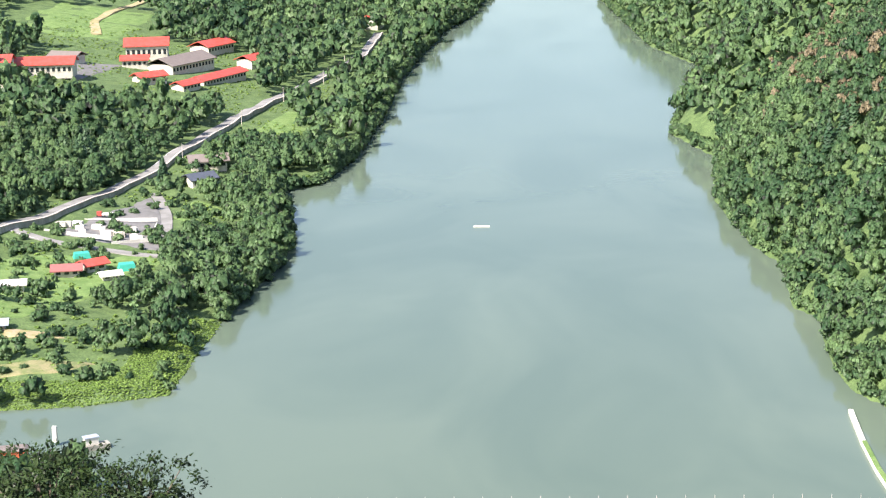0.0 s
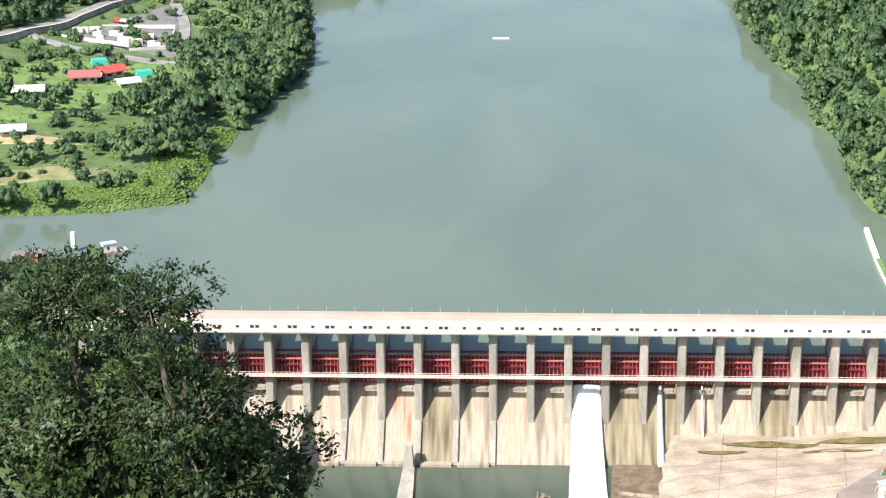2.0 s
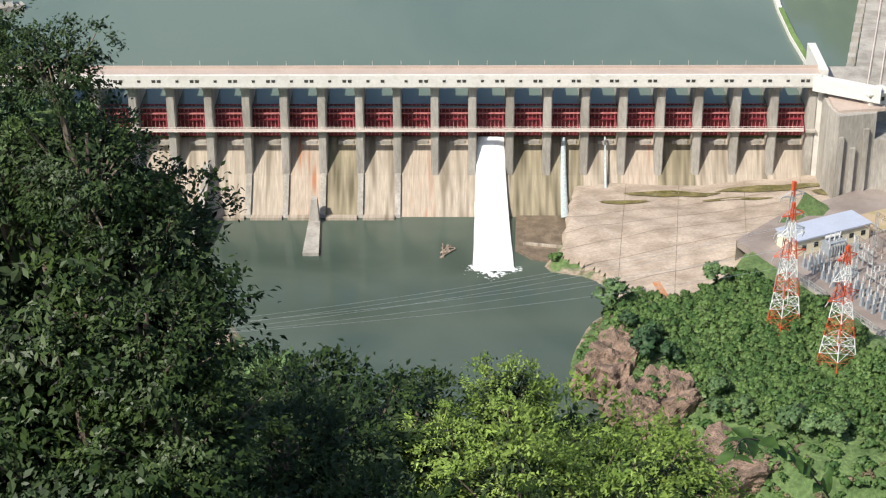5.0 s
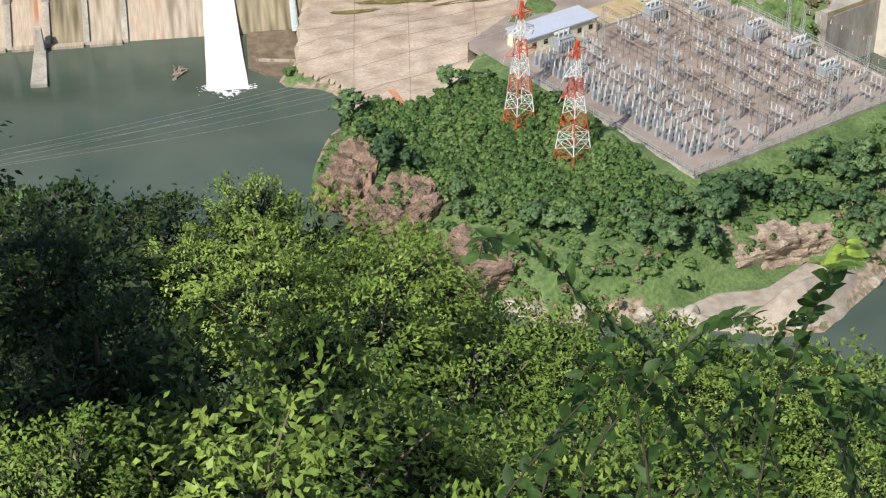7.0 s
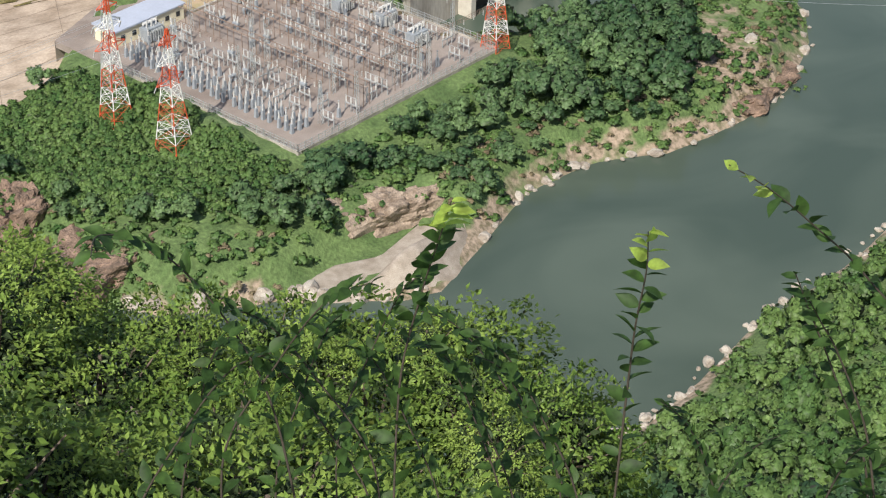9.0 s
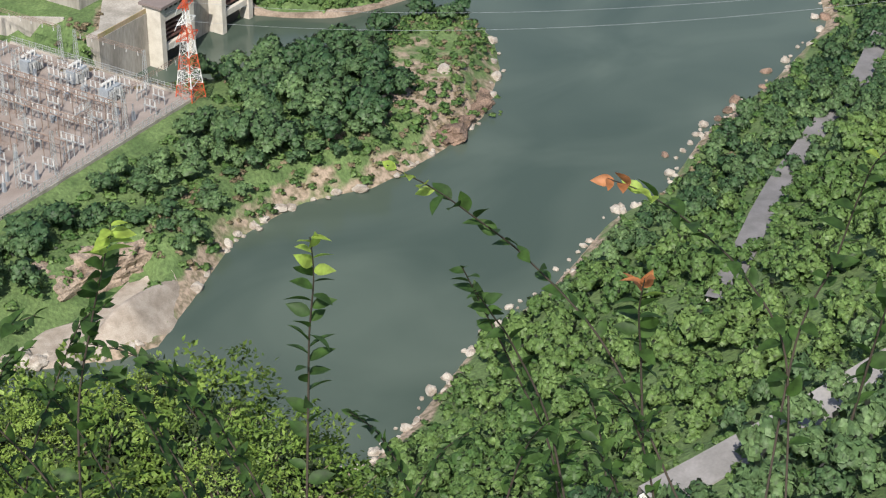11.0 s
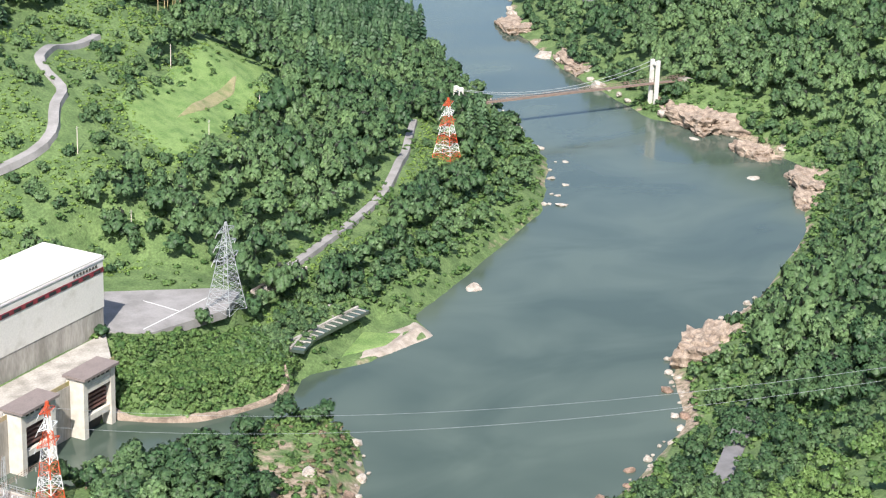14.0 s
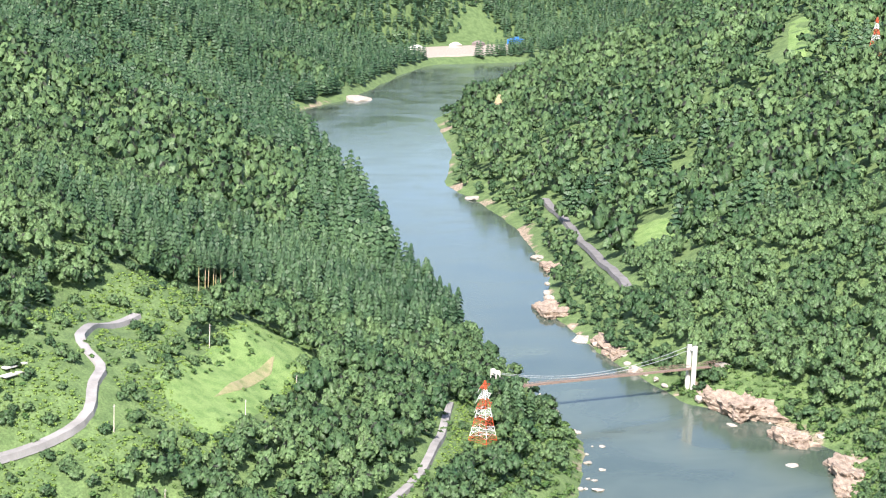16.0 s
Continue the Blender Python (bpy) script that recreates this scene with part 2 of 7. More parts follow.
def add_rock(m, colour, dark):
    """Bare rock breaks through the ground cover along the water's edge."""
    nt = m.node_tree
    N, L = nt.nodes, nt.links
    b = N["Principled BSDF"]
    old = b.inputs["Base Color"].links[0].from_socket
    geo, att, n, n3 = N.new("ShaderNodeNewGeometry"), N.new("ShaderNodeAttribute"), N.new("ShaderNodeTexNoise"), N.new("ShaderNodeTexNoise")
    att.attribute_name = "rocky"
    n.inputs["Scale"].default_value, n.inputs["Detail"].default_value = 0.16, 6
    n3.inputs["Scale"].default_value, n3.inputs["Detail"].default_value = 0.6, 6
    L.new(geo.outputs["Position"], n.inputs["Vector"])
    L.new(geo.outputs["Position"], n3.inputs["Vector"])
    ad, mr, mx, rk = N.new("ShaderNodeMath"), N.new("ShaderNodeMapRange"), N.new("ShaderNodeMix"), N.new("ShaderNodeMix")
    L.new(att.outputs["Fac"], ad.inputs[0])
    L.new(n.outputs[0], ad.inputs[1])
    mr.inputs[1].default_value, mr.inputs[2].default_value = 0.85, 1.05
    L.new(ad.outputs[0], mr.inputs[0])
    mx.data_type = rk.data_type = "RGBA"
    rk.inputs[6].default_value, rk.inputs[7].default_value = (*dark, 1), (*colour, 1)
    r2 = N.new("ShaderNodeMapRange")
    r2.inputs[1].default_value, r2.inputs[2].default_value = 0.35, 0.6
    L.new(n3.outputs[0], r2.inputs[0])
    L.new(r2.outputs[0], rk.inputs[0])
    L.new(mr.outputs[0], mx.inputs[0])
    L.new(old, mx.inputs[6])
    L.new(rk.outputs[2], mx.inputs[7])
    L.new(mx.outputs[2], b.inputs["Base Color"])


add_rock(M_GROUND, (0.36, 0.28, 0.21), (0.14, 0.12, 0.07))
M_REED = leafmat("reed_blades", (0.15, 0.25, 0.05), (0.27, 0.39, 0.1), trans=0.3, grain=0.5)
# blue raised in both greens, putting valley haze into the leaf colour
M_LEAF = leafmat("broad_leaves", (0.05, 0.108, 0.047), (0.195, 0.3, 0.122))
M_CEDAR = leafmat("cedar_needles", (0.042, 0.094, 0.047), (0.12, 0.205, 0.092), trans=0.3)
# near-black green puts the shade of the crown's inside into the colour
M_CORE = mat("shaded_crown_fill", (0.035, 0.06, 0.018), 0.95, 0.3, 3.0, 5, 0.0)
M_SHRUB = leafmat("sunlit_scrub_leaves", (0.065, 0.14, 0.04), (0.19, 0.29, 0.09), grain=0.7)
M_BROWN = leafmat("withered_brown_leaves", (0.13, 0.105, 0.06), (0.25, 0.205, 0.125), trans=0.05)
M_NEAR = leafmat("near_tree_leaves", (0.135, 0.23, 0.045), (0.37, 0.5, 0.115), gloss=0.45, trans=0.42, own=0.55, grain=0.5)
# trees on the viewer's left: their shade is put into the leaf colour
M_SHADE = leafmat("shade_darkened_leaves", (0.016, 0.038, 0.012), (0.075, 0.118, 0.03), gloss=0.45, trans=0.25, own=0.5, grain=0.5)
# shoots seen against the light: that shade is put into the green
M_TWIGLEAF = leafmat("shade_dark_twig_leaves", (0.014, 0.036, 0.01), (0.05, 0.1, 0.02), gloss=0.58, trans=0.3, own=0.6, crown=False, island=0.45, grain=0.02)
M_YOUNG = leafmat("young_yellow_green_leaves", (0.22, 0.34, 0.05), (0.38, 0.48, 0.1), trans=0.5, crown=False, island=0.45, grain=0.02)
M_REDLEAF = leafmat("reddish_young_leaves", (0.28, 0.09, 0.04), (0.5, 0.22, 0.08), trans=0.4, crown=False, island=0.45, grain=0.02)


# ---- mesh helpers ----
def mesh_from(name, verts, faces, material, tint=None, smooth=False, nrm=None):
    """A mesh out of arrays of corners and of faces with three or four corners each."""
    verts, faces = np.asarray(verts, np.float32), np.asarray(faces, np.int32)
    me = bpy.data.meshes.new(name)
    me.vertices.add(len(verts))
    me.vertices.foreach_set("co", verts.ravel())
    k = faces.shape[1]
    me.loops.add(faces.size)
    me.loops.foreach_set("vertex_index", faces.ravel())
    me.polygons.add(len(faces))
    me.polygons.foreach_set("loop_start", np.arange(0, faces.size, k, dtype=np.int32))
    me.polygons.foreach_set("loop_total", np.full(len(faces), k, dtype=np.int32))
    me.polygons.foreach_set("use_smooth", np.full(len(faces), smooth))
    me.update(calc_edges=True)
    if tint is not None:
        a = me.attributes.new("tint", "FLOAT", "POINT")
        a.data.foreach_set("value", np.asarray(tint, np.float32))
    if nrm is not None:
        a = me.attributes.new("nrm", "FLOAT_VECTOR", "POINT")
        a.data.foreach_set("vector", np.asarray(nrm, np.float32).ravel())
    me.materials.append(material)
    return me


def bm_obj(name, bm, material, parent=None, label=""):
    me = bpy.data.meshes.new(name)
    bm.normal_update()
    bm.to_mesh(me)
    bm.free()
    me.materials.append(material)
    ob = new(name, me)
    ob.parent = parent
    if label:
        ob["label"] = label
    return ob


def part(name, bm, material, parent, label=""):
    return bm_obj(name, bm, material, parent, label)


def thing(name, label, category, group="", kind=""):
    return tagged(new(name), label, category, group, kind)


def add_box(bm, cx, cy, cz, sx, sy, sz, rz=0.0, top=1.0):
    """A box round its centre; top narrows the upper face."""
    m = pose(cx, cy, cz, 0, 0, rz)
    vs = []
    for k, s in ((-0.5, 1.0), (0.5, top)):
        for i, j in ((-0.5, -0.5), (0.5, -0.5), (0.5, 0.5), (-0.5, 0.5)):
            vs.append(bm.verts.new(m @ Vector((i * sx * s, j * sy * s, k * sz))))
    for f in ((3, 2, 1, 0), (4, 5, 6, 7), (0, 1, 5, 4), (1, 2, 6, 5), (2, 3, 7, 6), (3, 0, 4, 7)):
        bm.faces.new([vs[i] for i in f])


def add_bar(bm, a, b, r, n=4, r2=None):
    """A bar between two places, n-sided, tapering from r to r2."""
    a, b = Vector(a), Vector(b)
    d = b - a
    if d.length < 1e-6:
        return
    q = d.to_track_quat("Z", "Y").to_matrix()
    r2 = r if r2 is None else r2
    ring = []
    for p, rad in ((a, r), (b, r2)):
        ring.append([bm.verts.new(p + q @ Vector((rad * math.cos(2 * math.pi * i / n), rad * math.sin(2 * math.pi * i / n), 0))) for i in range(n)])
    for i in range(n):
        j = (i + 1) % n
        bm.faces.new((ring[0][i], ring[0][j], ring[1][j], ring[1][i]))
    bm.faces.new(ring[0][::-1])
    bm.faces.new(ring[1])


def tube(bm, pts, rad, n=5):
    """One unbroken round bar through a row of places."""
    pts = [Vector(p) for p in pts]
    rings = []
    for i, p in enumerate(pts):
        d = (pts[min(i + 1, len(pts) - 1)] - pts[max(i - 1, 0)]).normalized()
        q = d.to_track_quat("Z", "Y").to_matrix()
        rings.append([bm.verts.new(p + q @ Vector((rad * math.cos(2 * math.pi * k / n), rad * math.sin(2 * math.pi * k / n), 0))) for k in range(n)])
    for a, b in zip(rings[:-1], rings[1:]):
        for k in range(n):
            bm.faces.new((a[k], a[(k + 1) % n], b[(k + 1) % n], b[k]))


def box_part(name, parent, material, *boxes, label=""):
    bm = bmesh.new()
    for b in boxes:
        add_box(bm, *b)
    return part(name, bm, material, parent, label)


def prism(bm, poly, z0, z1):
    """A plan outline raised from z0 to z1."""
    lo = [bm.verts.new((x, y, z0)) for x, y in poly]
    hi = [bm.verts.new((x, y, z1)) for x, y in poly]
    n = len(poly)
    bm.faces.new(hi)
    bm.faces.new(lo[::-1])
    for i in range(n):
        j = (i + 1) % n
        bm.faces.new((lo[i], lo[j], hi[j], hi[i]))
    bmesh.ops.recalc_face_normals(bm, faces=bm.faces)


# ---- plan: shores of the reservoir (level 31.5) and of the river (level 0) ----
LAKE = 31.5
RES_L = [(20, 4200), (-20, 2700), (-52, 2037), (-80, 1873), (-104, 1546), (-102, 1446), (-108, 1249), (-122, 1147), (-145, 1124), (-130, 1031), (-122, 953), (-130, 896), (-137, 840), (-140, 791), (-143, 727), (-174, 714), (-207, 709), (-270, 706), (-275, 672), (-190, 652), (-152, 640), (-148, 600), (-150, 572)]
RES_R = [(260, 4200), (150, 2700), (88, 2151), (116, 1762), (152, 1612), (101, 1305), (124, 1210), (109, 1082), (118, 970), (128, 927), (122, 848), (131, 833), (125, 756), (129, 722), (150, 680), (185, 650), (196, 600), (196, 572)]
RIV_N = [(-78, 572), (-76, 553), (-73, 527), (-65, 490), (-55, 470), (-40, 457), (-10, 430), (30, 390), (60, 355), (100, 315), (140, 296), (171, 299), (193, 311), (214, 325), (251, 341), (283, 360), (306, 366), (335, 386), (378, 404), (421, 428), (441, 456), (456, 472), (486, 486), (528, 502), (607, 552), (682, 628), (690, 687), (675, 734), (703, 839), (745, 944), (825, 1046), (914, 1208), (953, 1308), (980, 1400), (1111, 1578), (1256, 1821), (1534, 2054), (1721, 2237), (2100, 2420), (2600, 2500)]
RIV_F = [(41, 572), (40, 549), (28, 517), (44, 512), (48, 492), (40, 483), (33, 458), (44, 432), (62, 410), (66, 392), (85, 380), (112, 376), (140, 366), (150, 366), (170, 384), (189, 402), (213, 411), (236, 408), (262, 416), (286, 429), (309, 455), (321, 478), (307, 497), (267, 488), (240, 486), (205, 490), (198, 500), (206, 520), (257, 534), (282, 514), (321, 517), (332, 529), (360, 529), (394, 537), (399, 557), (433, 577), (524, 635), (577, 697), (627, 820), (683, 966), (748, 1116), (872, 1360), (988, 1640), (1115, 1916), (1266, 2023), (1516, 2281), (1629, 2382), (1806, 2392), (2100, 2580), (2600, 2650)]


def seg_dist(px, py, line):
    best = np.full(px.shape, 1e9)
    for (ax, ay), (bx, by) in zip(line[:-1], line[1:]):
        dx, dy = bx - ax, by - ay
        t = np.clip(((px - ax) * dx + (py - ay) * dy) / (dx * dx + dy * dy), 0, 1)
        best = np.minimum(best, np.hypot(px - ax - t * dx, py - ay - t * dy))
    return best


def inside(px, py, poly):
    c = np.zeros(px.shape, bool)
    n = len(poly)
    for i in range(n):
        (ax, ay), (bx, by) = poly[i], poly[(i + 1) % n]
        if ay != by:
            c ^= ((ay > py) != (by > py)) & (px < (bx - ax) * (py - ay) / (by - ay) + ax)
    return c


def sstep(x):
    x = np.clip(x, 0, 1)
    return x * x * (3 - 2 * x)


def vnoise(x, y, s):
    """Smooth value noise on the plan with cells of s metres, -1 to 1."""
    x, y = x / s, y / s
    xi, yi = np.floor(x), np.floor(y)
    fx, fy = sstep(x - xi), sstep(y - yi)

    def h(a, b):
        v = np.sin(a * 127.1 + b * 311.7 + s * 17.3) * 43758.5453
        return (v - np.floor(v)) * 2 - 1
    return (h(xi, yi) * (1 - fx) + h(xi + 1, yi) * fx) * (1 - fy) + (h(xi, yi + 1) * (1 - fx) + h(xi + 1, yi + 1) * fx) * fy


LAKE_POLY = RES_L + RES_R[::-1]
RIVER_POLY = RIV_N + RIV_F[::-1]
E1, E2 = (0.89, 0.456), (-0.456, 0.89)   # the yard's and the powerhouse's two directions
YARD0, YARD_L, YARD_W, YARD_Z = (132.0, 424.0), 83.0, 100.0, 12.0
# levelled places: plan corner, length along E1, width along E2, height, soft edge
PADS = [(194, 505, 74, 62, 18.0, 3), (132, 424, 83, 104, 12.0, 9), (230, 543, 107, 46, 18.0, 15), (124, 536, 70, 34, 9.0, 9), (1650, 2368, 370, 130, 8.0, 40), (354, 527, 42, 14, 0.9, 6), (110, 364, 58, 12, 0.8, 6), (277.4, 549.3, 62, 16, 18.0, 12)]
APRON = [(41, 570), (120, 574), (128, 548), (102, 530), (84, 500), (62, 478), (50, 490), (46, 511), (33, 520), (36, 538)]


def apron_z(x, y):
    return 1.0 + 6.3 * sstep((y - 505 + (x - 40) * 0.25) / 34) + 0.5 * vnoise(x, y, 9.0) + 2.0 * sstep((x - 80) / 40)



def ground_z(x, y):
    x, y = np.asarray(x, float), np.asarray(y, float)
    d = [seg_dist(x, y, l) for l in (RES_L, RES_R, RIV_F, RIV_N)]
    n1, n2 = vnoise(x, y, 60.0), vnoise(x, y, 17.0)
    r = np.hypot(x, y)
    zs = [LAKE + 3 * sstep(d[0] / 10) + 0.055 * np.maximum(d[0] - 15, 0) + 0.12 * np.maximum(d[0] - 420, 0),
          LAKE + 2 * sstep(d[1] / 8) + sstep((y - 620) / 110) * (0.95 * np.minimum(d[1], 120) - (0.35 - 0.6 * sstep((y - 900) / 400)) * np.clip(d[1] - 120, 0, 180) + n1 * np.minimum(d[1] * 0.1, 9)),
          9 * sstep(d[2] / 11) + 0.34 * np.maximum(d[2] - 50, 0) + 0.12 * np.maximum(d[2] - 250, 0) + n1 * np.clip((d[2] - 40) * 0.06, 0, 9),
          3 * sstep(d[3] / 6) + 0.46 * np.maximum(d[3] - 8, 0) + n1 * np.minimum(d[3] * 0.08, 8)]
    zs[2] = np.minimum(zs[2], 300)
    az = np.degrees(np.arctan2(x, y))
    k = 1.0 - 0.35 * sstep((-4 - az) / 10) + 0.15 * sstep((az - 14) / 10)
    hill = 261.5 - k * np.maximum(np.minimum(r, 60) - 4, 0) - (0.72 + 0.08 * sstep((az - 14) / 10)) * np.maximum(r - 60, 0)
    zs[3] = np.maximum(np.minimum(zs[3], 200), hill)
    w = [1 / (q + 0.5) ** 4 for q in d]
    w[1] = w[1] * (1 - 0.97 * sstep((x - 200) / 50) * (1 - sstep((y - 1000) / 300)))
    z = sum(a * b for a, b in zip(w, zs)) / sum(w)
    z = np.where(r < 260, np.maximum(z, hill), z)
    z = z + n2 * np.clip(np.minimum.reduce(d) * 0.03, 0, 1.2) * (r > 60)
    for ax, ay, ln, wd, pz, soft in PADS:
        u, v = (x - ax) * E1[0] + (y - ay) * E1[1], (x - ax) * E2[0] + (y - ay) * E2[1]
        out = np.hypot(np.maximum(np.maximum(-u, u - ln), 0), np.maximum(np.maximum(-v, v - wd), 0))
        z = z + (pz - z) * sstep(1 - out / soft)
    z = np.where(inside(x, y, APRON), np.minimum(z, apron_z(x, y) - 1.0), z)
    lake, riv = inside(x, y, LAKE_POLY), inside(x, y, RIVER_POLY)
    z = np.where(lake, LAKE - 0.3 - np.minimum(0.3 * np.minimum(d[0], d[1]), 6), z)
    z = np.where(riv, -0.3 - np.minimum(0.35 * np.minimum(d[2], d[3]), 5), z)
    return z


def gz(x, y):
    return float(ground_z(np.array([x]), np.array([y]))[0])


def lines(*runs):
    out = []
    for a, b, s in runs:
        out += list(np.arange(a, b, s))
    return np.array(out)


_gx = lines((-3000, -700, 115), (-700, -330, 18), (-330, 440, 5), (440, 900, 10), (900, 1800, 25), (1800, 4400, 100))
_gy = lines((-600, -40, 40), (-40, 620, 5), (620, 1200, 8), (1200, 2600, 20), (2600, 4800, 90))
_X, _Y = np.meshgrid(_gx, _gy)
_Z = ground_z(_X.ravel(), _Y.ravel())
_nx, _ny = len(_gx), len(_gy)
_id = np.arange(_nx * _ny).reshape(_ny, _nx)
_q = np.stack([_id[:-1, :-1], _id[:-1, 1:], _id[1:, 1:], _id[1:, :-1]], -1).reshape(-1, 4)
_gx2, _gy2 = _X.ravel(), _Y.ravel()
_dw = np.minimum(seg_dist(_gx2, _gy2, RIV_F), seg_dist(_gx2, _gy2, RIV_N))
_pt = np.hypot(_gx2 - 285, _gy2 - 445)
rocky = np.clip(sstep(1 - (_dw - 2.0 - 3.0 * vnoise(_gx2, _gy2, 40.0)) / 4) + sstep(1 - (_pt - 24) / 12) * 0.85, 0, 1) * (_gx2 < 1500) * (1 - sstep(1 - (np.hypot(_gx2 - 275, (_gy2 - 520) * 1.6) - 55) / 20) * 0.9 * (_gy2 > 503))
rocky = rocky * (0.62 + 0.5 * vnoise(_gx2, _gy2, 33.0) + 0.25 * vnoise(_gx2, _gy2, 11.0))
rocky = rocky * np.where((_gx2 > 330) & (seg_dist(_gx2, _gy2, RIV_F) < seg_dist(_gx2, _gy2, RIV_N)), 0.55, 1.0)
ground = tagged(new("ground", mesh_from("ground", np.c_[_X.ravel(), _Y.ravel(), _Z], _q, M_GROUND, smooth=True)), "grassy valley sides and banks under forest", "ground", kind="structure")
_a = ground.data.attributes.new("rocky", "FLOAT", "POINT")
_a.data.foreach_set("value", rocky.astype(np.float32))


def sheet(name, poly, z, material, label, category):
    from mathutils.geometry import tessellate_polygon
    co = [Vector((x, y, 0)) for x, y in poly]
    tris = tessellate_polygon([co])
    vs = np.array([(x, y, z) for x, y in poly])
    f = []
    for a, b, c in tris:
        n = (co[b] - co[a]).cross(co[c] - co[a]).z
        f.append((a, b, c) if n > 0 else (a, c, b))
    return tagged(new(name, mesh_from(name, vs, f, material)), label, category, kind="structure")


def grown(poly, g):
    """The outline pushed outwards so that the water runs under its banks."""
    n, out = len(poly), []
    area = sum(poly[i][0] * poly[(i + 1) % n][1] - poly[(i + 1) % n][0] * poly[i][1] for i in range(n))
    s = 1 if area > 0 else -1
    for i in range(n):
        a, b = Vector(poly[i - 1]), Vector(poly[(i + 1) % n])
        t = (b - a).normalized()
        out.append((poly[i][0] + s * t.y * g, poly[i][1] - s * t.x * g))
    return out


sheet("water_lake", [p if p[1] > 590 else (p[0], 570) for p in grown(LAKE_POLY, 4)], LAKE, M_LAKE, "calm murky green reservoir with faint sky reflections", "reservoir")
sheet("water_river", [(-120, 200), (700, 200), (1000, 600), (2700, 2300), (2700, 2800), (1500, 2500), (400, 760), (300, 560), (120, 575), (-120, 575)], 0.0, M_RIVER, "dark green river and plunge pool", "river")


# ---- dam: spillway bays of twelve metres between piers ----
DY, BAY = 566.0, 12.0
PX = [8.1 + BAY * k for k in range(-13, 10)]
PROFILE = [(578, 12), (576.5, 19.2), (574, 19.9), (571.8, 18.4), (569.2, 14.8), (566, 9.6), (562, 5.6), (558, 2.2), (555, 0.2), (553, -3)]
dam = thing("dam", "concrete gated dam with red gates and white crest bridge", "dam")


def extrude_x(name, prof, x0, x1, material, parent, label="", smooth=False):
    """A profile in y and z carried from x0 to x1 as a closed solid."""
    bm = bmesh.new()
    a = [bm.verts.new((x0, y, z)) for y, z in prof]
    b = [bm.verts.new((x1, y, z)) for y, z in prof]
    n = len(prof)
    for i in range(n):
        j = (i + 1) % n
        bm.faces.new((a[i], a[j], b[j], b[i])).smooth = smooth
    bm.faces.new(a[::-1])
    bm.faces.new(b)
    bmesh.ops.recalc_face_normals(bm, faces=bm.faces)
    return part(name, bm, material, parent, label)


def pier_mesh(low):
    bm = bmesh.new()
    w = 1.35
    pr = [(DY, low), (DY, 40), (584, 40), (587, 36), (587, low), (576, low - 4)]
    a = [bm.verts.new((-w, y, z)) for y, z in pr]
    b = [bm.verts.new((w, y, z)) for y, z in pr]
    for i in range(len(pr)):
        j = (i + 1) % len(pr)
        bm.faces.new((a[i], a[j], b[j], b[i]))
    bm.faces.new(a[::-1])
    bm.faces.new(b)
    bmesh.ops.recalc_face_normals(bm, faces=bm.faces)
    front = [e for e in bm.edges if all(abs(v.co.y - DY) < 0.01 for v in e.verts) and abs(e.verts[0].co.x - e.verts[1].co.x) < 0.01]
    bmesh.ops.bevel(bm, geom=front, offset=0.3, segments=2, affect="EDGES")
    # corbel under the crest bridge
    add_box(bm, 0, DY - 0.7, 40.4, 2 * w + 0.3, 1.9, 1.4)
    add_box(bm, 0, DY - 0.5, 25.3, 2 * w + 0.3, 1.5, 0.8)
    return bm


_p = part("pier", pier_mesh(6.0), M_CONC, dam)
_p.location.x = PX[0]
for x in PX[1:]:
    o = _p.copy()
    scene.collection.objects.link(o)
    o.location.x = x


def gate_unit(x0, x1):
    """A radial gate seen from downstream: skin, ribs, girders, arms."""
    xm, w = (x0 + x1) / 2, (x1 - x0) - 2.9
    prof = [(573.2, 20.4), (572.2, 23), (571.7, 26), (571.8, 29), (572.2, 31.9), (572.55, 31.9), (572.15, 29), (572.05, 26), (572.55, 23), (573.6, 20.4)]
    g = extrude_x("gate", prof, xm - w / 2, xm + w / 2, M_GATE, dam, "dark red steel radial gate")
    bm = bmesh.new()
    for i in range(7):
        x = xm - w / 2 + w * (i + 0.5) / 7
        add_bar(bm, (x, 571.4, 21.5), (x, 571.2, 27), 0.16)
        add_bar(bm, (x, 571.2, 27), (x, 571.8, 31.9), 0.16)
    part("rib", bm, M_RIB, g)
    for z in (23.2, 27.2, 29.3, 31.2):
        box_part("girder", g, M_RIB if z > 29 else M_GATE, (xm, 570.9, z, w, 0.8, 0.4))
    for s in (-1, 1):
        bm = bmesh.new()
        for z in (22.8, 28.5):
            add_bar(bm, (xm + s * (w / 2 - 0.8), 570.8, z), (xm + s * (w / 2 - 0.35), 566.6, 24.6), 0.3)
        part("arm", bm, M_GATE, g)
    return g


for i, (x0, x1) in enumerate(zip(PX[:-1], PX[1:])):
    gate_unit(x0, x1)
    k = i % 7
    m = M_MOSS if i in (9, 14, 15, 18) else M_RUST if i in (8, 11, 17) else M_SPILL
    prof = PROFILE if x1 < 45 else [(y, max(z, 4.0)) for y, z in PROFILE]
    prof = prof + [(578, prof[-1][1])]
    extrude_x("spillway_bay", prof, x0 - 0.01 if i else x0, x1 - 0.03, m, dam, smooth=False)
    # lip block under the gate, narrower than the bay
    box_part("sill", dam, M_CONC, ((x0 + x1) / 2 + 1.2, 572.4, 18.4, 5.0, 1.6, 1.6))
